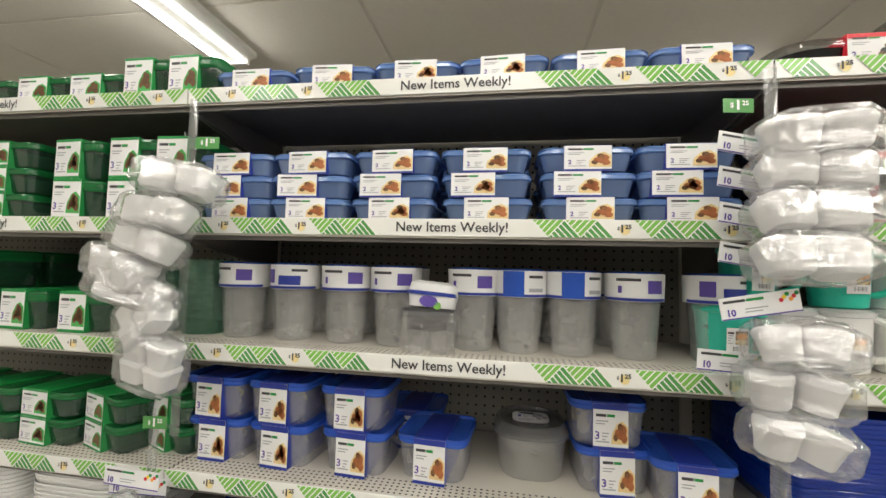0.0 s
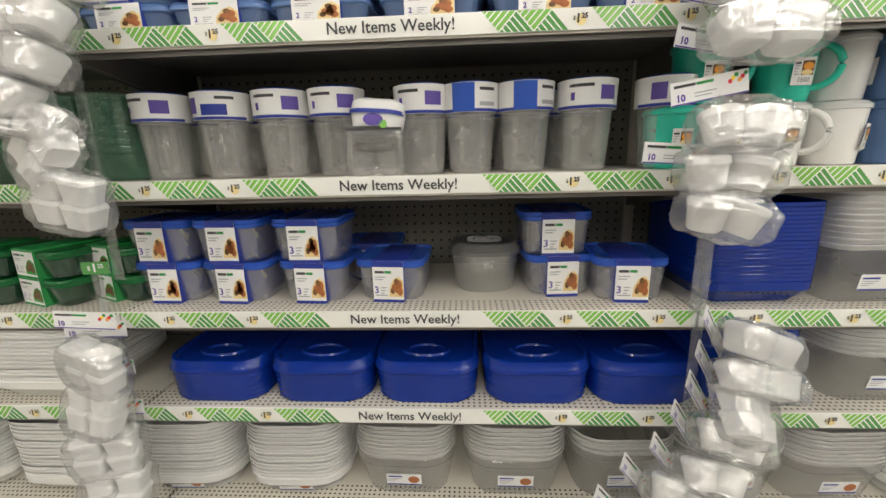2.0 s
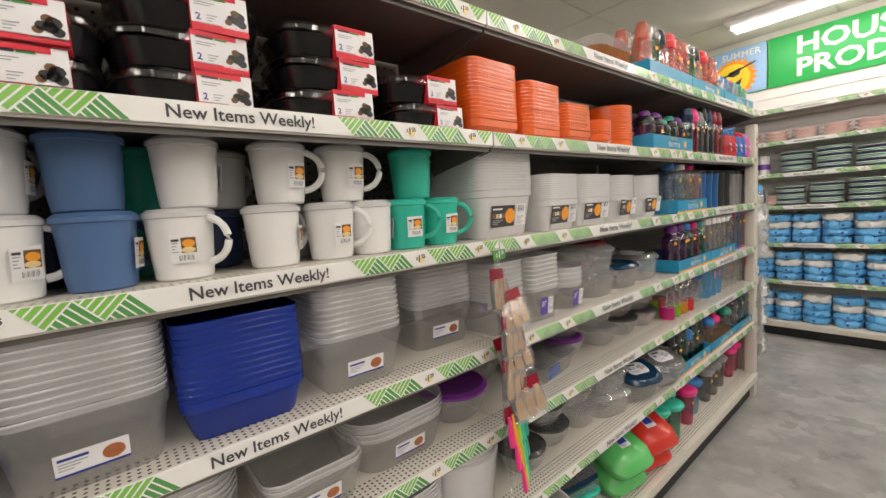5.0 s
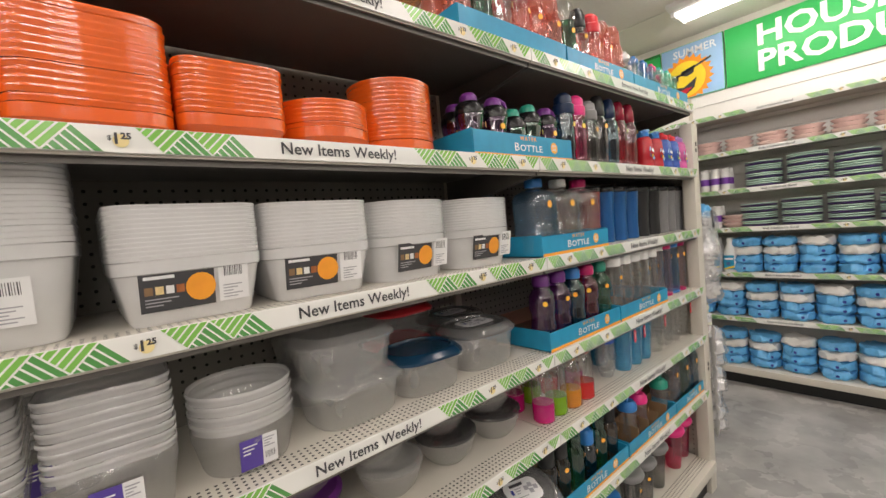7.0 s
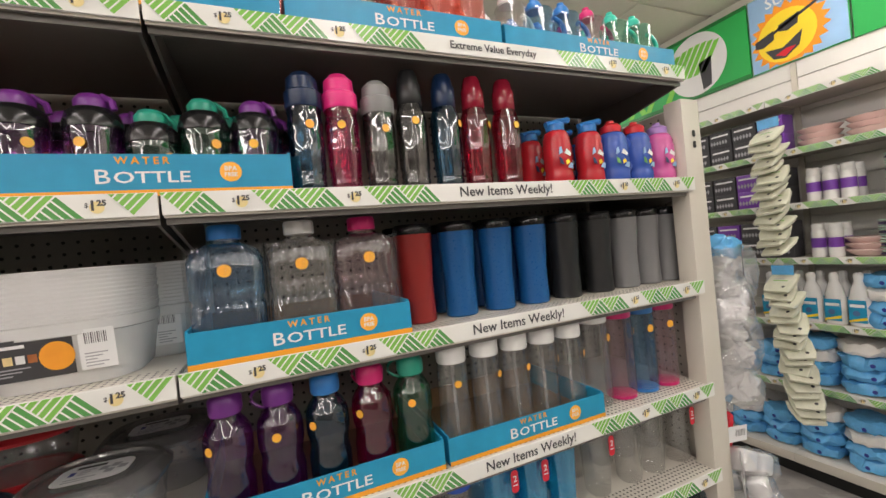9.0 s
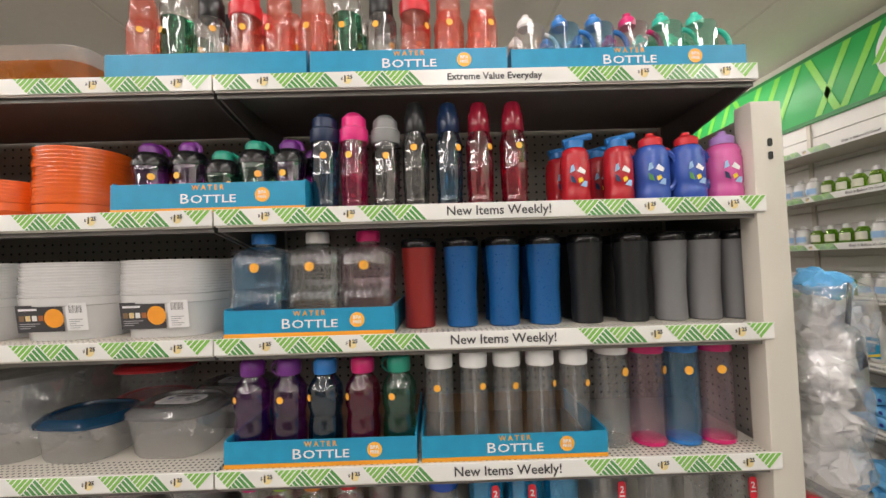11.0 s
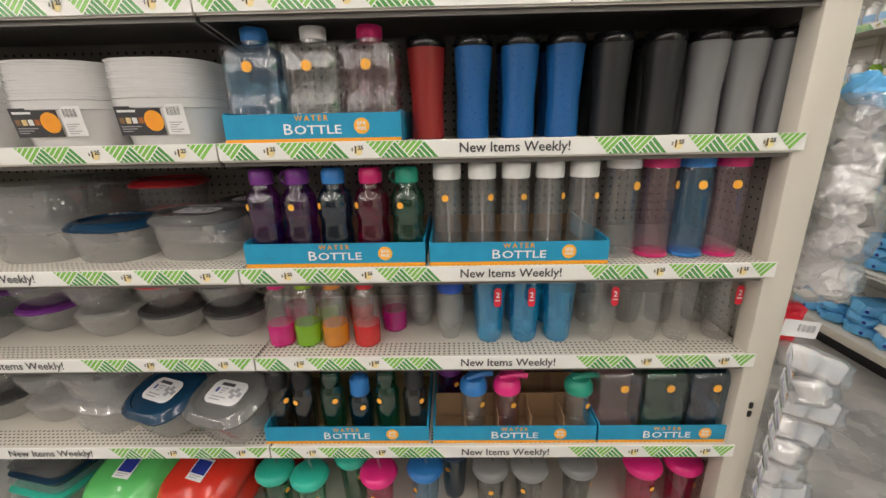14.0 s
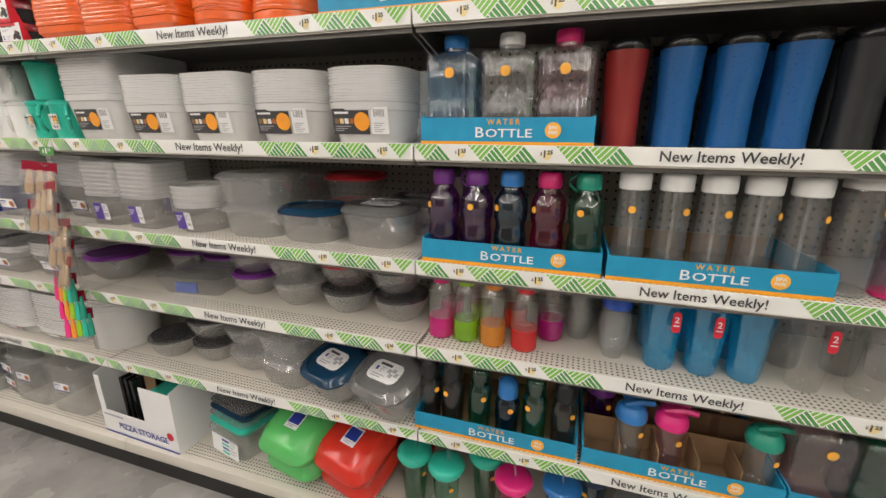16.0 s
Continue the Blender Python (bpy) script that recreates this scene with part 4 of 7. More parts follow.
for x, q, key in ((0.04, tall_clear, "tall_clear"), (0.322, tall_clear, "tall_clear"), (0.6, mid_clear, "mid_clear"), (0.867, mid_clear, "mid_clear"), (1.12, low_clear, "low_clear")):
    place(key, q, spot(x, 0.175, 1, rnd.uniform(-2, 2)))


def plain_box(w, d, h, key, label, pm=LABEL_DISH, lid=None):
    def build(at):
        t = thing("clear_box", at, label, "storage box", "clear boxes on the deck")
        part("box", loft([(w * 0.92, d * 0.94, 0.02, 0), (w * 0.94, d * 0.95, 0.022, 0.005), (w * 0.99, d * 0.99, 0.025, h * 0.93), (w, d, 0.025, h * 0.935), (w, d, 0.025, h * 0.985), (w - 0.008, d - 0.008, 0.022, h)]), key, t)
        if lid:
            part("lid", loft([(w * 1.01, d * 1.01, 0.026, h * 0.95), (w * 1.01, d * 1.01, 0.026, h * 1.01), (w * 0.93, d * 0.93, 0.024, h * 1.03)]), lid, t)
        part("label", pm, None, t, "printed paper label", pose(0, -d * 0.485 - 0.004, h * 0.5))
        return t
    return build


deck_box = plain_box(0.2, 0.3, 0.23, "frosted", "tall clear plastic box with a small paper label")
for x in (-1.05, -0.8, -0.55, -0.3, 0.12, 0.33, 0.55, 0.77, 0.99, 1.32, 1.82, 2.06):
    place("deck_box", deck_box, spot(x, 0.18, 0, rnd.uniform(-2, 2)))
small_box = plain_box(0.13, 0.12, 0.07, "clear_plastic", "small clear lidded box with a paper label", lid="clear_plastic")
for k in range(3):
    place("small_box", small_box, spot(1.52, 0.1, 0, 6 * k, 0.0745 * k))
    if k < 2:
        place("small_box", small_box, spot(1.66, 0.12, 0, -8, 0.0745 * k))

# ---- goods: the bay with mugs ----
black_pack = sleeve_pack("meal_box_pack", 0.235, 0.185, 0.062, "black_plastic", "dome_lid", "2", "red_print", "tumbler_black", 0.085, 0.0,
                         "two-pack of black meal boxes with clear lids", "black two-pack meal boxes", oval=False, lid_h=0.32, off=0.035, corner=0.36)
for x, n in ((1.33, 3), (1.555, 2), (1.79, 3), (2.03, 3), (2.275, 2)):
    for k in range(n):
        place("black_pack", black_pack, spot(x + rnd.uniform(-0.012, 0.012), 0.125, 5, rnd.uniform(-5, 5), 0.063 * k))
        if k < 2:
            place("black_pack", black_pack, spot(x, 0.305, 5, rnd.uniform(-5, 5), 0.063 * k))
for x, up in ((1.37, 0), (1.6, 0), (1.6, 0.063), (1.98, 0)):
    place("black_pack", black_pack, spot(x, 0.13, 6, 0, up))


def mug(body_key, label):
    pr = Print("mug_label")
    pr.rect(-0.02, 0.02, 0, 0.05, "paper_white").layer()
    pr.rect(-0.004, 0.018, 0.018, 0.044, "food_dark").rect(-0.018, -0.007, 0.038, 0.042, "ink").layer()
    pr.disc(0.007, 0.034, 0.0095, "orange_print", 0.007).disc(0.006, 0.023, 0.0105, "food_pasta", 0.005)
    bars(pr, -0.018, 0.034, 0.01, 4, 0.005, "ink_grey", 0.0018)
    barcode(pr, -0.01, 0.001, 0.026, 0.014)
    pm = pr.mesh()

    def build(at):
        t = thing("soup_mug", at, label, "mug", "lidded soup mugs")
        r, h = 0.054, 0.124
        part("cup", lathe([(r * 0.78, 0), (r * 0.84, 0.003), (r * 0.88, 0.02), (r * 0.99, h - 0.016)], 28), body_key, t)
        part("lid", lathe([(r, h - 0.016), (r * 1.06, h - 0.015), (r * 1.06, h - 0.007), (r * 1.0, h - 0.004), (r * 0.9, h), (r * 0.82, h - 0.004)], 28), body_key if body_key != "white_plastic" else "frosted_dense", t, "lid")
        part("handle", tube(arc(r * 0.86, h * 0.54, 0.041, 0.04, 92, -88, 14), 0.0068, 8), body_key, t, "", pose(0, 0, 0, 0, 0, -38))
        part("label", pm, None, t, "paper label", pose(0, -r * 0.93 - 0.002, 0.03, 4))
        return t
    return build


MUG = {"w": ("white_plastic", "white plastic soup mug with lid and paper label"), "t": ("teal", "teal plastic soup mug with lid and paper label"),
       "b": ("mug_blue", "slate blue plastic soup mug with lid"), "n": ("mug_navy", "navy plastic soup mug with lid"), "f": ("frosted_dense", "frosted plastic soup mug with lid")}


def put_mug(kind, x, y, up, turn):
    place("mug_" + kind, mug(*MUG[kind]), spot(x, y, 4, turn, up))


for kind, x, turn in (("t", 1.19, 0), ("f", 1.3, -10), ("w", 1.4, -8), ("w", 1.515, 40), ("b", 1.63, 70), ("w", 1.745, -5), ("w", 1.905, 60), ("w", 2.03, 5), ("w", 2.13, 65), ("t", 2.235, -10), ("t", 2.345, 0)):
    put_mug(kind, x, 0.13, 0, turn)
for kind, x, turn in (("t", 1.24, 0), ("t", 1.405, 0), ("f", 1.51, 80), ("b", 1.625, 170), ("w", 1.765, 90), ("w", 1.93, 20), ("w", 2.07, 10), ("t", 2.265, 120)):
    put_mug(kind, x, 0.135, 0.1245, turn)
for kind, x, up in (("n", 1.83, 0), ("n", 1.56, 0), ("t", 1.7, 0), ("f", 2.0, 0), ("b", 1.35, 0), ("n", 2.2, 0), ("f", 2.38, 0), ("f", 2.38, 0.1245), ("t", 1.7, 0.1245), ("w", 1.85, 0.1245)):
    put_mug(kind, x, 0.28, up, 70)
blue_stack = bin_stack("blue_bin_stack", 0.225, 0.3, 0.213, 20, 0.0085, 0.03, "blue_bin", "tall stack of nested deep blue plastic bins", "blue bin stacks", lip=0.0013)
blue_short = bin_stack("blue_bin_stack", 0.21, 0.28, 0.212, 12, 0.012, 0.03, "blue_bin", "stack of nested deep blue plastic bins", "blue bin stacks", lip=0.0016)
clear_stack = bin_stack("bin_stack", 0.205, 0.28, 0.236, 11, 0.012, 0.035, "frosted", "tall stack of clear square bins with paper labels", "clear square bin stacks", LABEL_DISH, print_z=0.25)
place("blue_stack", blue_stack, spot(1.355, 0.18, 3, 2))
place("blue_short", blue_short, spot(1.81, 0.17, 3, -2))
place("clear_stack", clear_stack, spot(1.588, 0.165, 3, 1))
place("clear_stack", clear_stack, spot(2.045, 0.17, 3, -1))
place("clear_stack", clear_stack, spot(2.33, 0.23, 3, -4))
place("blue_short", blue_short, spot(1.36, 0.17, 2))
place("mid_clear", mid_clear, spot(1.655, 0.175, 2))
low_bin = bin_stack("bin_stack", 0.21, 0.26, 0.11, 3, 0.012, 0.04, "frosted", "low stack of clear bins with paper labels", "clear square bin stacks", LABEL_DISH, print_z=0.3)
place("low_bin", low_bin, spot(1.915, 0.155, 2))
wide_bin = bin_stack("bin_stack", 0.28, 0.24, 0.13, 5, 0.012, 0.08, "frosted", "wide low stack of clear lidded bins", "clear square bin stacks", LABEL_DISH, print_z=0.3)
place("wide_bin", wide_bin, spot(2.15, 0.17, 2))
for x, q, key in ((1.37, low_clear, "low_clear"), (1.6, mid_clear, "mid_clear"), (1.86, tall_clear, "tall_clear"), (2.115, tall_clear, "tall_clear")):
    place(key, q, spot(x, 0.175, 1, rnd.uniform(-2, 2)))
round_stack = bin_stack("round_bin_stack", 0.25, 0.25, 0.225, 4, 0.012, 0.1, "frosted_dense", "large round frosted bins nested in one stack", "frosted bin stacks", None, True)
place("round_stack", round_stack, spot(2.36, 0.145, 1))


def round_bowl(r, h, body_key, lid_key, label, paper=False):
    def build(at):
        t = thing("lidded_bowl", at, label, "bowl", "clear lidded bowls")
        part("bowl", lathe([(r * 0.55, 0), (r * 0.6, 0.004), (r * 0.78, h * 0.25), (r * 0.93, h * 0.62), (r * 0.96, h * 0.82)], 28), body_key, t)
        part("lid", lathe([(r * 0.97, h * 0.82), (r, h * 0.84), (r, h * 0.92), (r * 0.95, h * 0.95), (r * 0.88, h), (r * 0.8, h * 0.97), (r * 0.4, h * 0.95)], 28), lid_key, t, "lid")
        if paper:
            pr = Print("lid_label")
            pr.disc(0, 0, r * 0.5, "paper_white", r * 0.32)
            part("lid_label", pr.mesh(), None, t, "", pose(0, 0, h * 0.99, -90))
        return t
    return build


purple_bowl = round_bowl(0.105, 0.1, "frosted_rim", "purple_cap", "clear round bowl with a purple lid")
place("purple_bowl", purple_bowl, spot(2.375, 0.16, 2))

# ---- goods: the bay with orange bins ----
orange_tall = bin_stack("orange_bin_stack", 0.2, 0.24, 0.205, 16, 0.0105, 0.03, "orange_bin", "tallest stack of nested orange rectangular bins", "orange bin stacks", lip=0.0014)
orange_big = bin_stack("orange_bin_stack", 0.19, 0.22, 0.172, 14, 0.0105, 0.035, "orange_bin", "tall stack of nested orange rectangular bins", "orange bin stacks", lip=0.0014)
orange_square = bin_stack("orange_bin_stack", 0.168, 0.2, 0.13, 10, 0.0095, 0.03, "orange_bin", "stack of nested orange square bins", "orange bin stacks", lip=0.0014)
orange_bowl = bin_stack("orange_bowl_stack", 0.19, 0.19, 0.095, 7, 0.0085, 0.09, "orange_bin", "short stack of nested round orange bowls", "orange bin stacks", None, True, lip=0.0014, category="bowl")
orange_round = bin_stack("orange_bowl_stack", 0.2, 0.2, 0.168, 15, 0.0095, 0.09, "orange_bin", "tall stack of nested round orange bowls", "orange bin stacks", None, True, lip=0.0014, category="bowl")
place("orange_tall", orange_tall, spot(2.51, 0.16, 5, 1))
place("orange_big", orange_big, spot(2.715, 0.14, 5, 1))
place("orange_square", orange_square, spot(2.9, 0.13, 5, -2))
place("orange_bowl", orange_bowl, spot(3.085, 0.125, 5))
place("orange_round", orange_round, spot(3.27, 0.14, 5))
place("orange_square", orange_square, spot(2.93, 0.31, 5))


def orange_tray(at):
    t = thing("tray_stack", at, "orange tinted clear trays stacked under white ones", "tray")
    part("tray", loft([(0.24, 0.2, 0.04, 0), (0.28, 0.24, 0.05, 0.06), (0.285, 0.245, 0.05, 0.065), (0.27, 0.23, 0.05, 0.066)]), "amber_clear", t)
    part("upper_tray", loft([(0.25, 0.21, 0.04, 0.066), (0.29, 0.25, 0.05, 0.1), (0.28, 0.24, 0.05, 0.102)]), "frosted", t)
    return t


place("orange_tray", orange_tray, spot(3.2, 0.16, 6))
rect_bin = bin_stack("bin_stack", 0.21, 0.25, 0.182, 13, 0.0068, 0.035, "frosted_dense", "stack of clear square bins with black orange labels", "clear bins with fruit labels", LABEL_ORANGE, print_z=0.22, lip=0.0016)
oval_bin = bin_stack("bin_stack", 0.228, 0.25, 0.18, 13, 0.0066, 0.085, "frosted_dense", "stack of rounded clear bins with black orange labels", "clear bins with fruit labels", LABEL_ORANGE, print_z=0.22, lip=0.0016)
tall_bin = bin_stack("bin_stack", 0.245, 0.3, 0.262, 17, 0.0078, 0.04, "frosted_dense", "tall stack of clear bins with black orange labels", "clear bins with fruit labels", LABEL_ORANGE, print_z=0.22, lip=0.0016)
place("tall_bin", tall_bin, spot(2.555, 0.2, 4))
place("rect_bin", rect_bin, spot(2.81, 0.165, 4, 2))
place("rect_bin", rect_bin, spot(3.035, 0.17, 4, -3))
place("oval_bin", oval_bin, spot(3.26, 0.17, 4, 4))
place("oval_bin", oval_bin, spot(3.495, 0.17, 4, 2))
place("rect_bin", rect_bin, spot(3.56, 0.31, 4, 2))
# second shelf below
rect_tall = bin_stack("tub_stack", 0.155, 0.16, 0.21, 9, 0.014, 0.03, "frosted", "stack of clear square tubs with purple labels", "clear tubs with purple labels", LABEL_PURPLE, print_z=0.2)
round_tub = bin_stack("tub_stack", 0.175, 0.175, 0.145, 5, 0.017, 0.08, "frosted", "stack of round clear tubs with purple labels", "clear tubs with purple labels", LABEL_PURPLE, True, print_z=0.15)
place("rect_tall", rect_tall, spot(2.52, 0.12, 3, 3))
place("rect_tall", rect_tall, spot(2.69, 0.115, 3, -2))
place("round_tub", round_tub, spot(2.875, 0.13, 3))
place("rect_tall", rect_tall, spot(2.6, 0.3, 3, 3))
cream_box = oval_box("lidded_box", 0.225, 0.19, 0.095, "frosted_rim", "frosted_rim", "clear food box with a pale frosted lid", "single lidded boxes", False)
navy_box = oval_box("lidded_box", 0.205, 0.18, 0.105, "frosted_rim", "teal_lid", "clear food box with a dark teal lid", "single lidded boxes")
slate_box = oval_box("lidded_box", 0.205, 0.18, 0.1, "frosted_rim", "teal_lid", "clear food box with a navy lid", "single lidded boxes", False)
grey_box = oval_box("lidded_box", 0.215, 0.185, 0.115, "frosted_rim", "grey_lid", "clear food box with a grey lid and label", "single lidded boxes")
red_box = oval_box("lidded_box", 0.19, 0.17, 0.09, "clear_plastic", "red_cap", "clear food box with a red lid", "single lidded boxes", False)
place("cream_box", cream_box, spot(3.095, 0.145, 3, 2))
place("cream_box", cream_box, spot(3.085, 0.145, 3, -3, 0.0955))
place("slate_box", slate_box, spot(3.29, 0.14, 3, -6))
place("grey_box", grey_box, spot(3.5, 0.15, 3, -4))
place("red_box", red_box, spot(3.33, 0.3, 3, 0))
place("red_box", red_box, spot(3.34, 0.3, 3, 6, 0.0905))
place("cream_box", cream_box, spot(3.1, 0.315, 3, 0, 0.0))
place("cream_box", cream_box, spot(3.1, 0.315, 3, 0, 0.0955))
place("grey_box", grey_box, spot(3.56, 0.325, 3))
# third
bowl_white = round_bowl(0.083, 0.08, "frosted_rim", "frosted_rim", "clear round bowl with a pale lid")
bowl_grey = round_bowl(0.085, 0.082, "frosted_rim", "smoke_lid", "clear round bowl with a dark grey lid")
bowl_purple = round_bowl(0.083, 0.078, "frosted_rim", "purple_cap", "small clear bowl with a purple lid")
bowl_red = round_bowl(0.083, 0.08, "frosted_rim", "red_cap", "clear round bowl with a red lid")
place("bowl_purple", bowl_purple, spot(2.99, 0.2, 2))
place("bowl_purple", bowl_purple, spot(2.985, 0.2, 2, 0, 0.0785))
place("bowl_white", bowl_white, spot(3.19, 0.165, 2))
place("bowl_white", bowl_white, spot(3.165, 0.175, 2, 0, 0.0805))
place("bowl_grey", bowl_grey, spot(3.37, 0.165, 2))
place("bowl_red", bowl_red, spot(3.36, 0.175, 2, 0, 0.0825))
place("bowl_grey", bowl_grey, spot(3.55, 0.16, 2))
place("bowl_grey", bowl_grey, spot(3.535, 0.17, 2, 0, 0.0825))
for x in (2.6, 2.78):
    place("purple_bowl", purple_bowl, spot(x, 0.31, 2))


def flat_box(at):
    t = thing("flat_box", at, "flat clear tray with a blue insert", "food container")
    part("tray", loft([(0.21, 0.16, 0.02, 0), (0.25, 0.19, 0.025, 0.055), (0.255, 0.195, 0.025, 0.06), (0.245, 0.185, 0.025, 0.061)]), "clear_plastic", t)
    part("insert", block(-0.06, 0.02, -0.08, -0.075, 0.004, 0.04), "blue_lid", t, "blue paper insert")
    part("lid", loft([(0.25, 0.19, 0.025, 0.062), (0.26, 0.2, 0.025, 0.066), (0.24, 0.18, 0.02, 0.072)]), "clear_plastic", t)
    return t


place("flat_box", flat_box, spot(2.79, 0.17, 2, 8))
# fourth
place("bowl_grey", bowl_grey, spot(2.63, 0.13, 1))
place("bowl_grey", bowl_grey, spot(2.81, 0.16, 1))
place("bowl_grey", bowl_grey, spot(2.79, 0.165, 1, 0, 0.0825))
place("bowl_white", bowl_white, spot(2.985, 0.15, 1))
place("bowl_white", bowl_white, spot(2.965, 0.16, 1, 0, 0.0805))
place("cream_box", cream_box, spot(3.16, 0.135, 1, -14))
place("cream_box", cream_box, spot(3.15, 0.14, 1, -12, 0.0955))
place("navy_box", navy_box, pose(3.36, 0.105, LEVEL[1] + 0.03, 17, 0, -20))
place("grey_box", grey_box, pose(3.55, 0.085, LEVEL[1] + 0.028, 17, 0, -16))
place("navy_box", navy_box, spot(3.37, 0.31, 1, -6))
place("navy_box", navy_box, spot(3.37, 0.31, 1, -6, 0.1055))


# deck
def pizza_box(at):
    t = thing("display_carton", at, "white display carton of teal and black pizza boxes", "carton")
    w, d, h = 0.4, 0.3, 0.285
    part("front", block(-w / 2, w / 2, -d / 2, -d / 2 + 0.004, 0.0, 0.1), "paper_white", t)
    for sx in (-1, 1):
        bm = bmesh.new()
        pts = [(-d / 2, 0.0), (d / 2, 0.0), (d / 2, h), (-d / 2 + 0.1, h), (-d / 2, 0.26)]
        rings(bm, [[(x, y, z) for y, z in pts] for x in (sx * w / 2 - 0.002, sx * w / 2 + 0.002)])
        part("side", bm, "paper_white", t)
    for x0, x1 in ((-w / 2, -w / 2 + 0.03), (w / 2 - 0.16, w / 2)):
        part("front_flap", block(x0 + 0.002, x1 - 0.002, -d / 2, -d / 2 + 0.004, 0.1, 0.25), "paper_white", t)
    part("back", block(-w / 2, w / 2, d / 2 - 0.004, d / 2, 0, h), "paper_white", t)
    part("divider", block(-0.06, 0.0, -0.06, -0.056, 0.0, 0.24), "cardboard", t, "brown cardboard")
    pr = Print("print")
    pr.rect(-w / 2, w / 2, 0.0, 0.008, "navy_print")
    pr.text(0.02, 0.045, "PIZZA STORAGE", 0.036, "navy_print", 0.0006)
    pr.rect(-w * 0.47, -w * 0.2, 0.08, 0.088, "ink_grey").disc(w * 0.42, 0.07, 0.017, "red_print")
    part("print", pr.mesh(), None, t, "blue lettering and a red dot", pose(0, -d / 2 - 0.002, 0))
    for i in range(6):
        part("pizza_box", loft([(0.1, 0.2, 0.01, 0), (0.115, 0.22, 0.012, 0.028)]), "teal" if i % 2 else "frosted", t, "", pose(0.045, 0.02, 0.004 + 0.03 * i, 0, 0, 3 * (i % 2)))
    for i in range(3):
        part("pizza_box", block(-0.018, 0.0, -0.1, 0.1, 0.004, 0.22, 0.004), "black_plastic", t, "", pose(-0.13 + 0.03 * i, 0, 0))
    return t


place("pizza_box", pizza_box, pose(2.515, 0.16, LEVEL[0], 0, 0, -2))


def slanted_boxes(at):
    t = thing("sandwich_box_pack", at, "slanting pack of clear boxes with teal lids", "food container")
    for i, key in enumerate(("frosted", "teal", "frosted", "teal_lid", "grey_lid", "clear_plastic")):
        z = [0, 0.1, 0.125, 0.15, 0.172, 0.19][i]
        hh = 0.098 if i == 0 else 0.022
        part("box" if i == 0 else "lid", loft([(0.19, 0.19, 0.03, z), (0.215, 0.215, 0.035, z + hh * 0.9), (0.205, 0.205, 0.03, z + hh)]), key, t, "", pose(0, 0.004 * i, 0.0))
    pr = Print("label")
    pr.rect(-0.06, 0.09, 0.012, 0.085, "paper_white").layer()
    for i in range(4):
        pr.rect(0.0, 0.04, 0.02 + 0.016 * i, 0.03 + 0.016 * i, ("teal", "mug_blue", "teal", "navy_print")[i])
    bars(pr, 0.045, 0.078, 0.04, 5, 0.012, "ink_grey", 0.004)
    part("label", pr.mesh(), None, t, "paper label", pose(0, -0.112, 0))
    return t


place("slanted", slanted_boxes, pose(2.9, 0.15, LEVEL[0] + 0.002, -3, 0, -12))


def grey_carton(at):
    t = thing("carton", at, "plain grey cardboard carton at the back", "carton")
    part("carton", block(-0.1, 0.1, -0.08, 0.08, 0, 0.2, 0.002), "tumbler_grey", t)
    return t


place("grey_carton", grey_carton, spot(3.07, 0.3, 0))


def sandwich_box(key, label):
    def build(at):
        t = thing("sandwich_box", at, label, "food container", "bright sandwich boxes")
        part("base", loft([(0.19, 0.19, 0.045, 0), (0.225, 0.225, 0.055, 0.028), (0.23, 0.23, 0.055, 0.045)]), key, t)
        part("lid", loft([(0.233, 0.233, 0.055, 0.045), (0.233, 0.233, 0.055, 0.053), (0.22, 0.22, 0.055, 0.062), (0.19, 0.19, 0.05, 0.088), (0.165, 0.165, 0.05, 0.094)]), key, t)
        part("hinge", block(-0.05, 0.05, 0.11, 0.122, 0.035, 0.055, 0.002), key, t)
        pr = Print("label")
        pr.rect(-0.028, 0.028, -0.032, 0.032, "paper_white").layer().rect(-0.024, 0.024, -0.014, 0.026, "navy_print")
        bars(pr, -0.02, -0.02, 0.04, 2, 0.006, "ink_grey", 0.002)
        part("label", pr.mesh(), None, t, "white and navy label", pose(0, 0.0, 0.0955, -90))
        return t
    return build


green_sand, red_sand = sandwich_box("sandwich_green", "bright green hinged sandwich box with label"), sandwich_box("sandwich_red", "bright red hinged sandwich box with label")
for k in range(2):
    place("green_sand", green_sand, pose(3.195, 0.135 - 0.03 * k, LEVEL[0] + 0.042 + 0.088 * k, 20, 0, -10))
    place("red_sand", red_sand, pose(3.42, 0.125 - 0.03 * k, LEVEL[0] + 0.042 + 0.088 * k, 20, 0, -16))
    place("green_sand", green_sand, pose(3.22, 0.33, LEVEL[0] + 0.094 * k + 0.001, 0, 0, 2)) if k == 0 else None
place("red_sand", red_sand, pose(3.5, 0.33, LEVEL[0] + 0.001, 0, 0, 2))


# ---- goods: the bay with bottles ----
def vessel(name, label, group, pieces, category="bottle"):
    """pieces: part name, a function giving its bmesh, material, place, label."""
    def build(at):
        t = thing(name, at, label, category, group)
        for q in pieces:
            nm, fn, key = q[:3]
            part(nm, fn(), key, t, q[4] if len(q) > 4 else "", q[3] if len(q) > 3 else None)
        return t
    return build


def sticker(r, z, a=-90, s=0.0078):
    def fn():
        pr = bmesh.new()
        c = [pr.verts.new((s * math.cos(2 * math.pi * i / 14), -0.0012, s * math.sin(2 * math.pi * i / 14))) for i in range(14)]
        pr.faces.new(c)
        return pr
    return ("sticker", fn, "sticker_orange", pose((r + 0.0015) * math.cos(radians(a)), (r + 0.0015) * math.sin(radians(a)), z, 0, 0, a + 90), "round orange sticker")


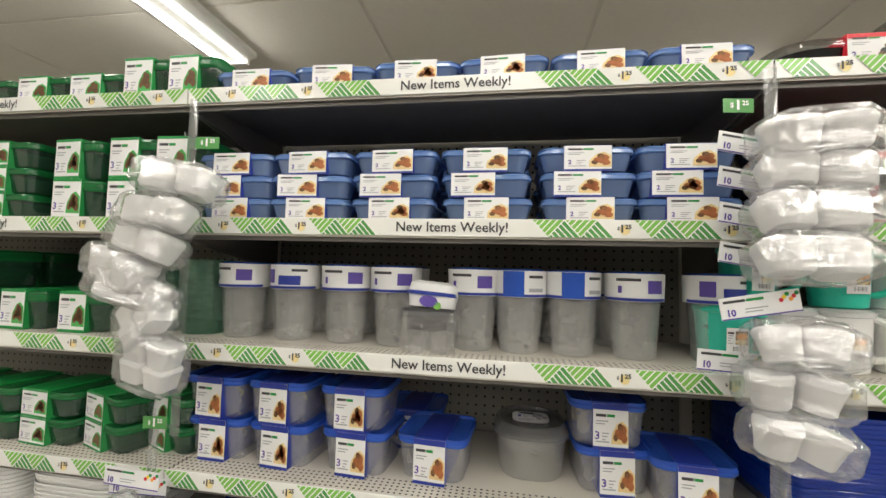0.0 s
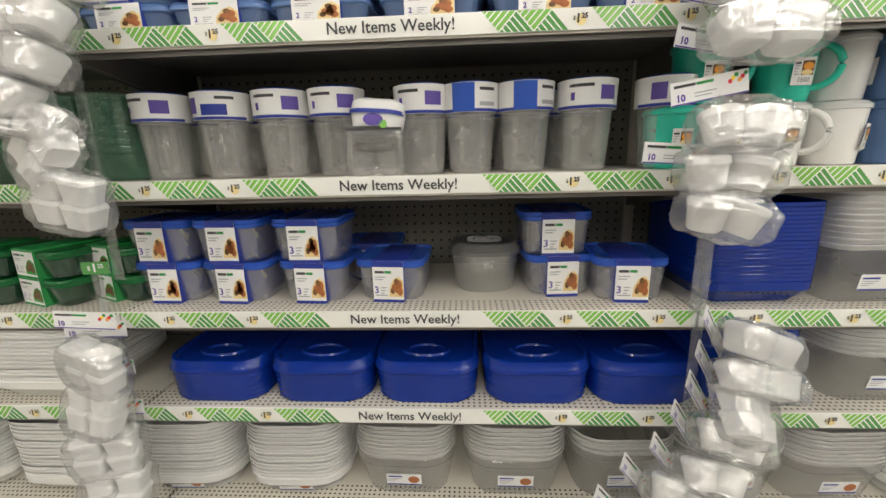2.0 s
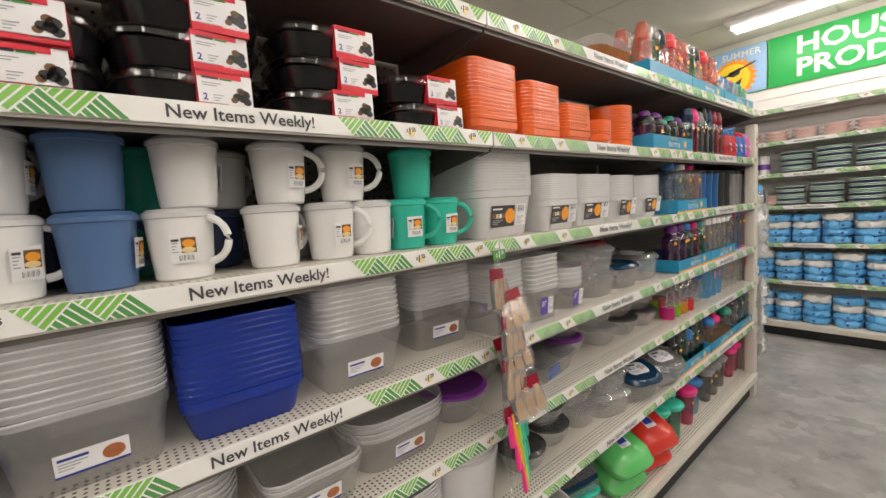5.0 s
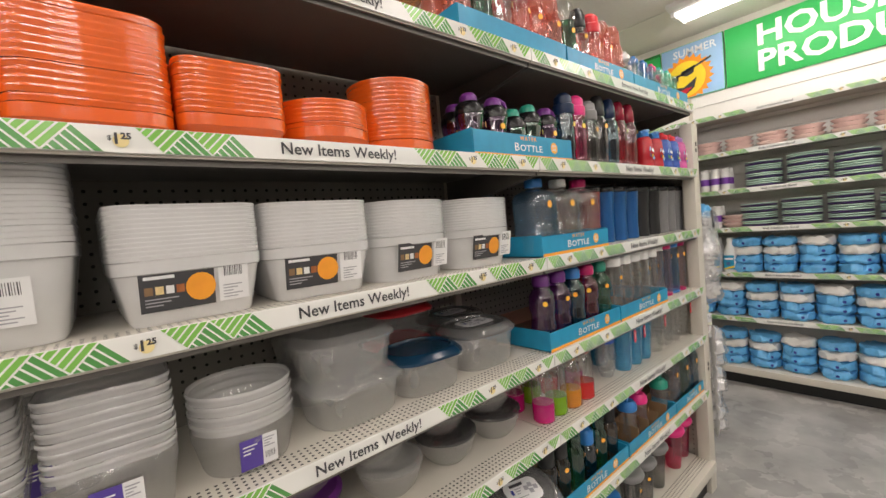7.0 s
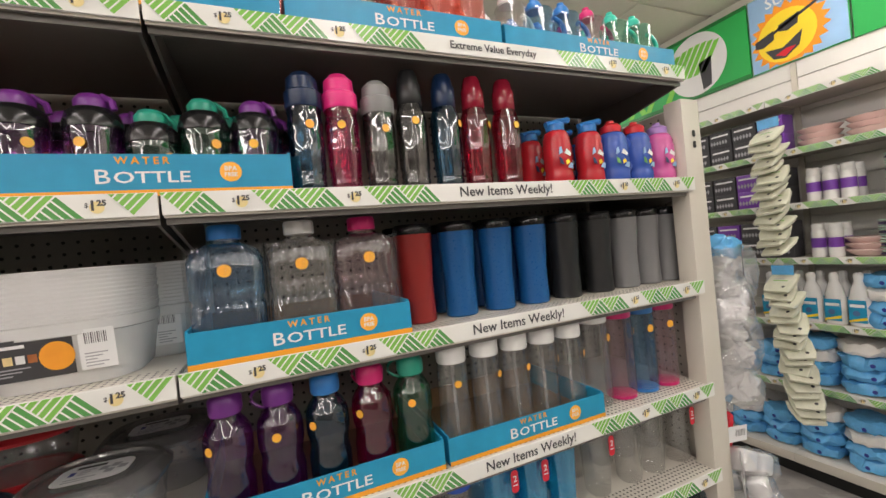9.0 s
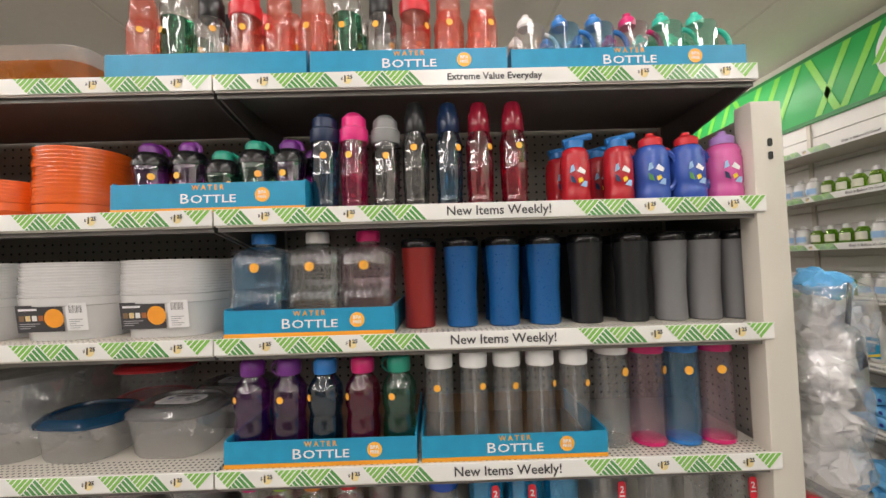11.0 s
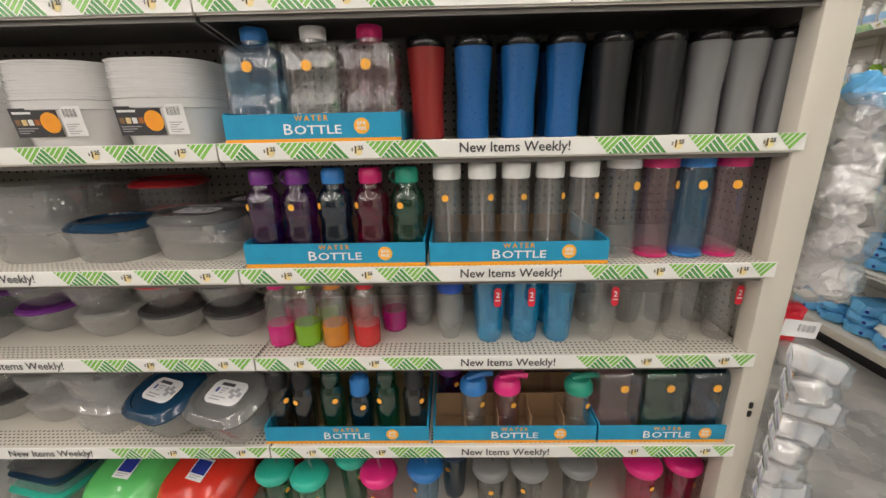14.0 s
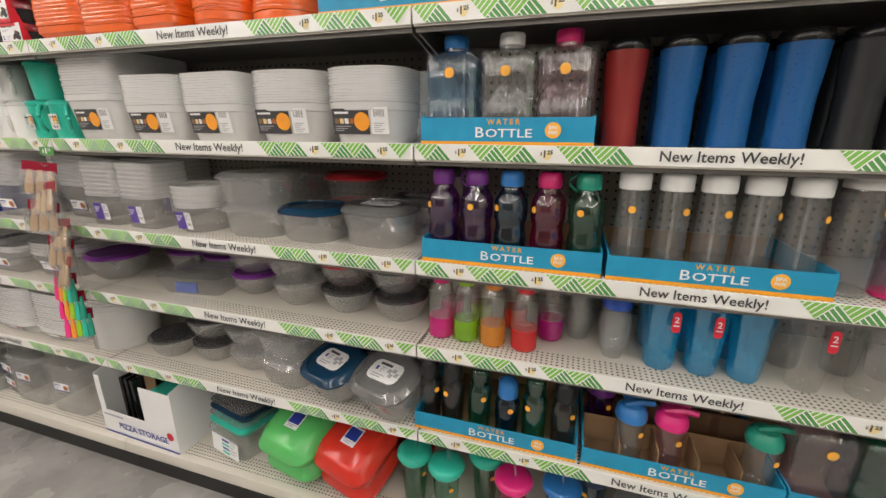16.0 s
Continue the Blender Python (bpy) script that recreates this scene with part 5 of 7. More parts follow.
def display_case(x0, x1, level, h=0.055, words=True, y0=0.018, depth=0.3, dividers=False):
    w = x1 - x0
    t = thing("display_case", spot((x0 + x1) / 2, y0, level), "blue and orange printed cardboard bottle display tray", "carton", "printed display trays")
    part("base", block(-w / 2, w / 2, 0, depth, 0, 0.003), "cardboard", t)
    f = part("front", block(-w / 2, w / 2, 0, 0.004, 0.0, h), "case_blue", t)
    for sx in (-1, 1):
        part("side", block(*sorted((sx * w / 2, sx * (w / 2 - 0.004))), 0.0045, depth, 0.0, h + 0.004), "case_blue", t)
    part("back", block(-w / 2 + 0.005, w / 2 - 0.005, depth - 0.004, depth, 0.003, h), "cardboard", t)
    pr = Print("print")
    pr.rect(-w / 2, w / 2, 0.0, h * 0.16, "case_orange")
    if words:
        pr.text(0.0, h * 0.84, "W A T E R", 0.0155, "case_orange", 0.0004)
        pr.text(-0.052, h * 0.46, "B", 0.031, "paper_white", 0.0002, "CENTER", 1.25)
        pr.text(0.012, h * 0.44, "OTTLE", 0.025, "paper_white", 0.0003, "CENTER", 1.35)
        pr.disc(w * 0.28, h * 0.56, 0.0165, "sticker_orange").layer(0.0005)
        pr.text(w * 0.28, h * 0.56 + 0.005, "BPA", 0.011, "paper_white", 0.0002).text(w * 0.28, h * 0.56 - 0.005, "FREE", 0.0095, "paper_white", 0.0002)
    part("print", pr.mesh(), None, f, "orange and white lettering", pose(0, -0.0012, 0))
    if dividers:
        for k in range(1, 3):
            part("divider", block(-w / 2 + 0.005, w / 2 - 0.005, 0.1 * k, 0.1 * k + 0.003, 0.003, h * 1.6), "cardboard", t)
        for k in range(1, 5):
            part("divider", block(-w / 2 + w * k / 5 - 0.0015, -w / 2 + w * k / 5 + 0.0015, 0.005, 0.099, 0.003, h * 1.5), "cardboard", t)
    return t


def shaker(body, cap, collar="black_plastic"):
    r, h = 0.039, 0.17
    return vessel("shaker_bottle", "tinted clear %s shaker bottle with a flip cap" % body.split("_")[0], "shaker bottles", [
        ("body", lambda: lathe([(r * 0.8, 0), (r * 0.9, 0.004), (r * 0.95, 0.05), (r * 0.86, 0.07), (r, 0.1), (r * 0.98, 0.112)], 24), body),
        ("collar", lambda: lathe([(r * 1.02, 0.112), (r * 1.03, 0.122), (r * 0.9, 0.138), (r * 0.68, 0.146)], 24), collar),
        ("cap", lambda: lathe([(r * 0.6, 0.146), (r * 0.62, 0.158), (r * 0.45, 0.168), (r * 0.3, h)], 20), cap),
        ("strap", lambda: tube([(0.0, 0, 0.158), (0.02, 0, 0.166), (0.034, 0, 0.156), (0.037, 0, 0.142)], 0.005, 6), cap),
        sticker(r * 0.98, 0.085, -75)])


display_case(3.425, 3.855, 5, 0.066)
for key, x, b, c in (("sp", 3.475, "purple_clear", "purple_cap"), ("sp", 3.568, "purple_clear", "purple_cap"), ("sg", 3.645, "green_clear", "teal_green_cap"), ("sg", 3.722, "green_clear", "teal_green_cap"), ("sp", 3.803, "purple_clear", "purple_cap")):
    low = -0.018 if x == 3.645 else 0.004
    place(key, shaker(b, c), spot(x, 0.075, 5, rnd.uniform(-40, 40), low + 0.0))
    place(key, shaker(b, c), spot(x + 0.03, 0.165, 5, rnd.uniform(-90, 90), 0.004))


def sport(body, cap, h=0.247, r=0.0325, flat=False):
    z = h * 0.7
    top = [(r * 0.74, z), (r * 0.8, z + 0.003), (r * 0.78, z + 0.042), (r * 0.7, z + 0.046), (r * 0.64, h - 0.014), (r * 0.5, h - 0.004), (r * 0.25, h)] if not flat else [(r, z), (r * 1.04, z + 0.004), (r * 1.04, z + 0.03), (r * 0.9, z + 0.034), (r * 0.86, h - 0.012), (r * 0.5, h)]
    return vessel("sports_bottle", "tall tinted clear %s sports bottle with cap" % body.split("_")[0], "tall sports bottles", [
        ("body", lambda: lathe([(r * 0.8, 0), (r * 0.9, 0.004), (r * 0.92, 0.02), (r * 0.87, 0.026), (r * 0.93, 0.032), (r * 0.88, 0.038), (r * 0.95, 0.045), (r * 0.98, z * 0.6), (r * 0.95, z * 0.7), (r, z * 0.82), (r * 0.92, z * 0.9), (r * (0.95 if flat else 0.76), z)], 48, flute=0.022, flutes=8), body),
        ("cap", lambda: lathe(top, 24), cap), sticker(r, z * 0.78, -80)])


for key, x, b, c, h, fl in (("t1", 3.89, "navy_clear", "navy_cap", 0.227, 1), ("t2", 3.958, "pink_clear", "pink_cap", 0.228, 1), ("t3", 4.032, "smoke_clear", "grey_cap", 0.22, 1), ("t4", 4.102, "smoke_clear", "tumbler_black", 0.252, 0),
                            ("t5", 4.18, "navy_clear", "navy_cap", 0.25, 0), ("t6", 4.252, "red_clear", "wine_cap", 0.25, 0), ("t6", 4.332, "red_clear", "wine_cap", 0.25, 0)):
    for row in range(1):
        place(key + str(fl), sport(b, c, h, 0.0325, fl), spot(x, 0.06 + 0.08 * row, 5, rnd.uniform(-30, 30)))


def kid_bottle(body, cap, spout, label):
    r, h = (0.034, 0.16) if spout else (0.039, 0.166)
    pr = Print("print")
    pr.poly([(-0.02, 0.07), (-0.008, 0.076), (-0.011, 0.09), (-0.017, 0.087)], "sign_sky")
    pr.poly([(0.002, 0.04), (0.016, 0.036), (0.018, 0.05), (0.011, 0.051)], "sign_sky")
    pr.poly([(-0.018, 0.05), (-0.006, 0.046), (-0.01, 0.06), (-0.019, 0.066)], "strip_dark_green" if body == "kid_blue" else "mug_navy")
    pr.poly([(-0.004, 0.074), (0.012, 0.066), (0.015, 0.074), (0.003, 0.085)], "paper_white")
    pr.poly([(0.0, 0.046), (0.01, 0.052), (0.006, 0.06), (-0.002, 0.056)], "sun_yellow")
    pm = pr.mesh()

    def build(at):
        t = thing("kids_bottle", at, label, "bottle", "printed kids bottles")
        part("body", lathe([(r * 0.9, 0), (r, 0.006), (r, 0.028), (r * 0.93, 0.036), (r, 0.044), (r, 0.1), (r * 0.93, 0.106), (r * 0.97, 0.114), (r * 0.8, 0.13), (r * 0.62, 0.134)], 24), body, t)
        part("cap", lathe([(r * 0.66, 0.134), (r * 0.68, 0.15), (r * 0.5, 0.156), (r * 0.26, 0.16), (r * 0.24, h)], 18), cap, t)
        if spout:
            part("spout", tube([(-0.026, 0, 0.15), (0.008, 0, 0.158), (0.04, 0, 0.164)], 0.008, 8), cap, t)
        else:
            part("handle", tube(arc(r * 0.85, 0.075, 0.024, 0.045, 85, -85, 9), 0.007, 6), body, t)
        part("picture", pm, None, t, "patches of coloured print", pose(0, -r - 0.001, 0))
        return t
    return build


for key, x, b, c, sp, lb in (("k1", 4.478, "kid_red", "blue_cap", 1, "red kids bottle with a blue spout cap"), ("k1", 4.58, "kid_red", "blue_cap", 1, "red kids bottle with a blue spout cap"), ("k2", 4.66, "kid_blue", "red_cap", 0, "blue kids jug bottle with a red cap"),
                             ("k2", 4.745, "kid_blue", "red_cap", 0, "blue kids jug bottle with a red cap"), ("k3", 4.832, "kid_pink", "lilac_cap", 0, "pink kids jug bottle with a lilac cap")):
    place(key, kid_bottle(b, c, sp, lb), spot(x, 0.065, 5, rnd.uniform(-10, 10)))
    if x < 4.8:
        place(key, kid_bottle(b, c, sp, lb), spot(x - 0.01, 0.16, 5, rnd.uniform(-10, 10)))


# shelf with square jugs and travel tumblers
def ribbed_square(w, d, z, rib, n=112, ribs=28):
    """A rounded square ring with upright ribs."""
    lp = []
    for i in range(n):
        a = 2 * math.pi * i / n
        c, q = math.cos(a), math.sin(a)
        r = (abs(c) ** 5 + abs(q) ** 5) ** -0.2 * (1 + rib * math.cos(ribs * a))
        lp.append((r * c * w / 2, r * q * d / 2, z))
    return lp


def jug_film():
    """Loose film round a jug: it stands off in folds and ends in two peaked corners."""
    loops = []
    for k, (g, z) in enumerate(((1.03, 0.004), (1.05, 0.06), (1.045, 0.12), (1.06, 0.17), (1.05, 0.19))):
        loops.append([(x * g, y * g, z + (0.016 * max(0.0, abs(x) / 0.06 - 0.75) if k == 4 else 0.0)) for x, y, _ in ribbed_square(0.122, 0.106, z, 0.012, 56, 9)])
    return crumpled(rings(bmesh.new(), loops, False, False), 0.004, 60, 2.0)


def square_jug(body, cap):
    return vessel("square_jug", "clear %s square water jug wrapped in film" % body.split("_")[0], "square water jugs", [
        ("body", lambda: rings(bmesh.new(), [ribbed_square(w, w * 0.86, z, rib) for w, z, rib in ((0.108, 0, 0.0), (0.117, 0.005, 0.012), (0.116, 0.088, 0.02), (0.109, 0.097, 0.004), (0.116, 0.106, 0.02), (0.118, 0.168, 0.02), (0.105, 0.184, 0.012), (0.062, 0.197, 0.0))]), body),
        ("neck", lambda: lathe([(0.024, 0.196), (0.024, 0.206)], 20, False, False), body),
        ("cap", lambda: lathe([(0.0265, 0.205), (0.0275, 0.207), (0.0275, 0.226), (0.025, 0.23), (0.01, 0.23)], 40, flute=0.015, flutes=10), cap),
        ("film", jug_film, "thin_film"),
        sticker(0.053, 0.15, -90, 0.011)])


display_case(3.672, 4.048, 4, 0.06, y0=0.02)
for key, x, b, c in (("j1", 3.735, "blue_clear", "blue_cap"), ("j2", 3.862, "ice_clear", "white_plastic"), ("j3", 3.982, "rose_clear", "magenta_cap")):
    place(key, square_jug(b, c), spot(x, 0.085, 4, rnd.uniform(-4, 4), 0.004))


def travel(key, label):
    r, h = 0.041, 0.214
    return vessel("travel_tumbler", label, "travel tumblers", [
        ("cup", lambda: lathe([(r * 0.82, 0), (r * 0.9, 0.003), (r * 0.88, 0.05), (r * 0.87, 0.09), (r * 0.95, 0.14), (r * 1.02, h - 0.022)], 28), key),
        ("lid", lambda: lathe([(r * 1.03, h - 0.022), (r * 1.05, h - 0.018), (r * 1.04, h - 0.006), (r * 0.96, h), (r * 0.7, h - 0.006)], 28), "black_plastic", None, "black lid")], "tumbler")


for key, x in (("red", 4.1), ("blue", 4.204), ("blue", 4.307), ("blue", 4.407), ("black", 4.51), ("black", 4.622), ("grey", 4.718), ("grey", 4.802), ("grey", 4.886)):
    for row in range(2):
        place("travel_" + key, travel("tumbler_" + key, "matt %s travel tumbler with a black lid" % key), spot(x, 0.115 + 0.09 * row, 4))


# shelf with trays of jugs and straight bottles
def loop_jug(body, cap, loop):
    r = 0.0385
    pieces = [("body", lambda: lathe([(r * 0.88, 0), (r * 0.98, 0.005), (r * 1.0, 0.07), (r * 0.92, 0.085), (r * 0.92, 0.098), (r * 1.03, 0.115), (r * 1.03, 0.142), (r * 0.97, 0.156), (r * 0.76, 0.17), (r * 0.62, 0.176), (r * 0.6, 0.184)], 30, flute=0.008, flutes=10), body),
              ("cap", lambda: lathe([(r * 0.66, 0.184), (r * 0.7, 0.19), (r * 0.7, 0.21), (r * 0.55, 0.219), (r * 0.2, 0.22)], 20, flute=0.02, flutes=12), cap), sticker(r, 0.135, -85)]
    if loop:
        pieces.append(("loop", lambda: tube(arc(-0.012, 0.196, 0.034, 0.02, 60, 300, 14), 0.003, 6), cap))
    return vessel("loop_bottle", "tinted clear %s water bottle with a screw cap" % body.split("_")[0], "screw cap water bottles", pieces)


display_case(3.672, 4.09, 3, 0.056)
display_case(4.1, 4.508, 3, 0.054)
for key, x, b, c, lp in (("l1", 3.713, "purple_clear", "purple_cap", 0), ("l2", 3.797, "purple_clear", "purple_cap", 1), ("l3", 3.88, "navy_clear", "blue_cap", 0), ("l4", 3.966, "magenta_clear", "magenta_cap", 1), ("l5", 4.05, "green_clear", "teal_green_cap", 1)):
    for row in range(1):
        place(key, loop_jug(b, c, lp), spot(x, 0.068 + 0.085 * row, 3, rnd.uniform(-55, 45), 0.004))


def slim(body, cap):
    r, h = 0.0345, 0.228
    return vessel("slim_bottle", "clear straw bottle with a white cap", "clear straw bottles", [
        ("body", lambda: lathe([(r * 0.88, 0), (r * 0.97, 0.004), (r, 0.05), (r * 0.95, 0.1), (r * 0.96, 0.17), (r * 0.86, 0.192)], 24), body),
        ("cap", lambda: lathe([(r * 0.9, 0.19), (r * 0.93, 0.194), (r * 0.93, h - 0.008), (r * 0.85, h - 0.002), (r * 0.3, h)], 22), cap),
        ("straw", lambda: tube([(0.004, 0, 0.01), (0.002, 0, 0.1), (0, 0, 0.19)], 0.004, 6), "frosted"), sticker(r, 0.15, -70)])


for x in (4.142, 4.222, 4.299, 4.376, 4.454):
    for row in range(1):
        place("slim", slim("ice_clear", "white_plastic"), spot(x, 0.065 + 0.078 * row, 3, rnd.uniform(-50, 50), 0.004))


def straight(body, cap, base):
    r, h = 0.0395, 0.245
    return vessel("straight_bottle", "tall straight clear bottle with a coloured cap", "straight clear bottles", [
        ("body", lambda: lathe([(r * 0.92, 0.008), (r, 0.012), (r, 0.195), (r * 0.93, 0.21)], 24), body),
        ("base", lambda: lathe([(r * 0.85, 0), (r * 0.95, 0.002), (r * 0.95, 0.01), (r * 0.8, 0.013)], 24), base),
        ("cap", lambda: lathe([(r * 0.94, 0.21), (r * 0.97, 0.213), (r * 0.97, h - 0.004), (r * 0.9, h), (r * 0.3, h)], 24), cap), sticker(r, 0.172, -80, 0.01)])


for key, x, c, b in (("s1", 4.55, "white_plastic", "ice_clear"), ("s2", 4.634, "magenta_cap", "rose_clear"), ("s3", 4.715, "blue_cap", "blue_clear"), ("s4", 4.795, "magenta_cap", "rose_clear")):
    for row in range(1):
        place(key, straight(b, c, c if key != "s1" else "frosted"), spot(x, 0.085 + 0.09 * row, 3, rnd.uniform(-50, 40)))


# shelf with small bottles and cups
def small_bottle(tint, cap, label):
    r, h = 0.034, 0.185
    return vessel("small_bottle", label, "small two-tone bottles", [
        ("body", lambda: lathe([(r * 0.98, 0.06), (r, 0.062), (r, 0.12), (r * 0.95, 0.135), (r * 0.62, 0.158)], 22, False), "ice_clear"),
        ("sleeve", lambda: lathe([(r * 0.85, 0), (r * 0.98, 0.005), (r * 1.01, 0.058), (r * 0.98, 0.06)], 22), tint, None, "coloured lower sleeve"),
        ("cap", lambda: lathe([(r * 0.64, 0.156), (r * 0.66, h - 0.004), (r * 0.55, h), (r * 0.2, h)], 18, flute=0.02), cap)])


for key, x, y, t, c in (("pink", 3.702, 0.085, "pink_sleeve", "pink_cap"), ("lime", 3.772, 0.085, "lime_sleeve", "lime_cap"), ("orange", 3.846, 0.08, "amber_sleeve", "orange_cap"), ("red", 3.928, 0.08, "red_sleeve", "red_cap"),
                        ("magenta", 3.99, 0.16, "magenta_sleeve", "magenta_cap"), ("pink", 3.7, 0.2, "pink_sleeve", "pink_cap"), ("lime", 3.79, 0.2, "lime_sleeve", "lime_cap"), ("red", 3.89, 0.2, "red_sleeve", "red_cap")):
    place("small_" + key, small_bottle(t, c, "small clear bottle with %s lower half and cap" % key), spot(x, y, 2))


def stemless(cap):
    r = 0.039
    return vessel("stemless_cup", "clear double-wall cup with a blue lid", "clear lidded cups", [
        ("cup", lambda: lathe([(r * 0.6, 0), (r * 0.66, 0.006), (r * 0.9, 0.035), (r, 0.07), (r * 0.92, 0.11), (r * 0.84, 0.135)], 24), "clear_plastic"),
        ("inner", lambda: lathe([(r * 0.3, 0.02), (r * 0.7, 0.04), (r * 0.8, 0.12)], 20, False, False), "clear_plastic"),
        ("lid", lambda: lathe([(r * 0.88, 0.132), (r * 0.92, 0.135), (r * 0.92, 0.158), (r * 0.8, 0.165), (r * 0.5, 0.162)], 24), cap)], "cup")


place("stemless", stemless("blue_lid"), spot(4.145, 0.115, 2))
place("stemless2", stemless("mug_navy"), spot(4.063, 0.19, 2))


def pint(body, label):
    r = 0.042
    return vessel("pint_tumbler", label, "faceted plastic tumblers", [
        ("cup", lambda: lathe([(r * 0.7, 0), (r * 0.76, 0.004), (r * 0.8, 0.02), (r * 0.93, 0.13), (r * 0.95, 0.134), (r, 0.168)], 9, cap_last=False), body),
        ("rim", lambda: lathe([(r, 0.165), (r * 1.02, 0.168), (r, 0.171), (r * 0.96, 0.168)], 24, False, False), body)], "cup")


for x in (4.247, 4.337, 4.424):
    place("pint_a", pint("aqua_clear", "bright aqua faceted plastic tumbler"), spot(x, 0.1, 2, 18))
    place("pint_a", pint("aqua_clear", "bright aqua faceted plastic tumbler"), spot(x, 0.2, 2, 18))
for x in (4.538, 4.648, 4.735, 4.838):
    place("pint_c", pint("ice_clear", "clear faceted plastic tumbler"), spot(x, 0.1, 2, 18))
    place("pint_c", pint("ice_clear", "clear faceted plastic tumbler"), spot(x, 0.2, 2, 18))


def hang_tag(at):
    t = thing("count_tag", at, "small red tag with a white number two", "tag", "red count tags")
    part("tag", loft([(0.018, 0.05, 0.008, 0), (0.018, 0.05, 0.008, 0.001)]), "red_print", t, "", pose(0, 0, 0, 90))
    pr = Print("number")
    pr.text(0, 0.006, "2", 0.02, "paper_white", 0.0004)
    pr.rect(-0.006, 0.006, -0.009, -0.006, "paper_white")
    part("number", pr.mesh(), None, t, "", pose(0, -0.002, 0))
    return t


for x in (4.262, 4.345, 4.548, 4.847):
    place("hang_tag", hang_tag, spot(x, 0.051, 2, 0, 0.135))


# lowest shelf: trays of tinted bottles
display_case(3.645, 4.083, 1, 0.05)
display_case(4.095, 4.525, 1, 0.05, dividers=True)
display_case(4.53, 4.885, 1, 0.05)
for key, x, b, c, h in (("w1", 3.675, "smoke_clear", "tumbler_black", 0.2), ("w1", 3.742, "smoke_clear", "tumbler_black", 0.2), ("w2", 3.82, "green_clear", "green_clear", 0.205), ("w3", 3.897, "navy_clear", "blue_cap", 0.17), ("w2", 3.97, "green_clear", "green_clear", 0.205), ("w1", 4.045, "smoke_clear", "tumbler_black", 0.2)):
    for row in range(1):
        place(key, sport(b, c, h, 0.033, False), spot(x, 0.07 + 0.08 * row, 1, rnd.uniform(-40, 40), 0.004))


def flip_bottle(body, cap):
    r = 0.036
    return vessel("flip_bottle", "small clear bottle with a hinged coloured cap", "flip cap bottles", [
        ("body", lambda: lathe([(r * 0.85, 0), (r * 0.95, 0.004), (r * 0.95, 0.06), (r * 0.86, 0.08), (r * 0.98, 0.11), (r * 0.95, 0.124)], 22), body),
        ("cap", lambda: lathe([(r * 1.0, 0.122), (r * 1.04, 0.126), (r * 1.0, 0.146), (r * 0.7, 0.158), (r * 0.3, 0.16)], 22), cap),
        ("spout", lambda: tube([(-0.02, 0, 0.157), (0.02, 0, 0.163), (0.055, 0, 0.158)], 0.008, 6), cap), sticker(r, 0.095, -75)])


for key, x, y, b, c in (("f1", 4.205, 0.075, "ice_clear", "blue_cap"), ("f2", 4.295, 0.075, "rose_clear", "pink_cap"), ("f3", 4.485, 0.07, "ice_clear", "teal_green_cap"), ("f4", 4.14, 0.165, "purple_clear", "purple_cap"), ("f2", 4.32, 0.165, "rose_clear", "pink_cap"), ("f1", 4.23, 0.165, "ice_clear", "blue_cap"), ("f2", 4.44, 0.25, "rose_clear", "pink_cap"), ("f3", 4.15, 0.25, "ice_clear", "teal_green_cap")):
    place(key, flip_bottle(b, c), spot(x, y, 1, rnd.uniform(-25, 25), 0.004))
for key, x, b, c in (("j3", 4.588, "rose_clear", "magenta_cap"), ("j5", 4.705, "green_clear", "teal_green_cap"), ("j6", 4.825, "navy_clear", "blue_cap")):
    place(key, square_jug(b, c), spot(x, 0.085, 1, rnd.uniform(-4, 4), 0.004))


# deck: tumblers with straws
def straw_tumbler(body, lid):
    r = 0.048
    return vessel("straw_tumbler", "clear tumbler with a domed coloured lid and straw", "tumblers with straws", [
        ("cup", lambda: lathe([(r * 0.62, 0), (r * 0.68, 0.004), (r * 0.72, 0.03), (r * 0.9, 0.165)], 26), body),
        ("lid", lambda: lathe([(r * 0.93, 0.16), (r * 1.0, 0.163), (r * 1.02, 0.172), (r * 1.15, 0.175), (r * 1.18, 0.181), (r * 1.12, 0.19), (r * 0.95, 0.196), (r * 0.5, 0.199)], 26), lid),
        ("straw", lambda: tube([(0.012, 0, 0.02), (0.008, 0, 0.196), (0.004, -0.004, 0.235), (-0.006, -0.008, 0.262)], 0.004, 6), "frosted"), sticker(r * 0.86, 0.125, -75)], "tumbler")


for key, x, y, b, c in (("d1", 3.61, 0.1, "green_clear", "teal"), ("d1", 3.722, 0.08, "mint_clear", "teal"), ("d1", 3.83, 0.16, "mint_clear", "teal"), ("d2", 3.925, 0.09, "pink_clear", "pink_cap"), ("d3", 4.062, 0.11, "blue_clear", "blue_cap"), ("d4", 4.15, 0.19, "navy_clear", "navy_cap"),
                        ("d5", 4.258, 0.11, "smoke_clear", "grey_cap"), ("d5", 4.375, 0.11, "smoke_clear", "grey_cap"), ("d5", 4.522, 0.12, "smoke_clear", "grey_cap"), ("d2", 4.715, 0.12, "pink_clear", "pink_cap"), ("d2", 4.84, 0.13, "pink_clear", "pink_cap"), ("d1", 3.56, 0.24, "mint_clear", "teal")):
    place(key, straw_tumbler(b, c), spot(x, y, 0, rnd.uniform(-60, 60)))

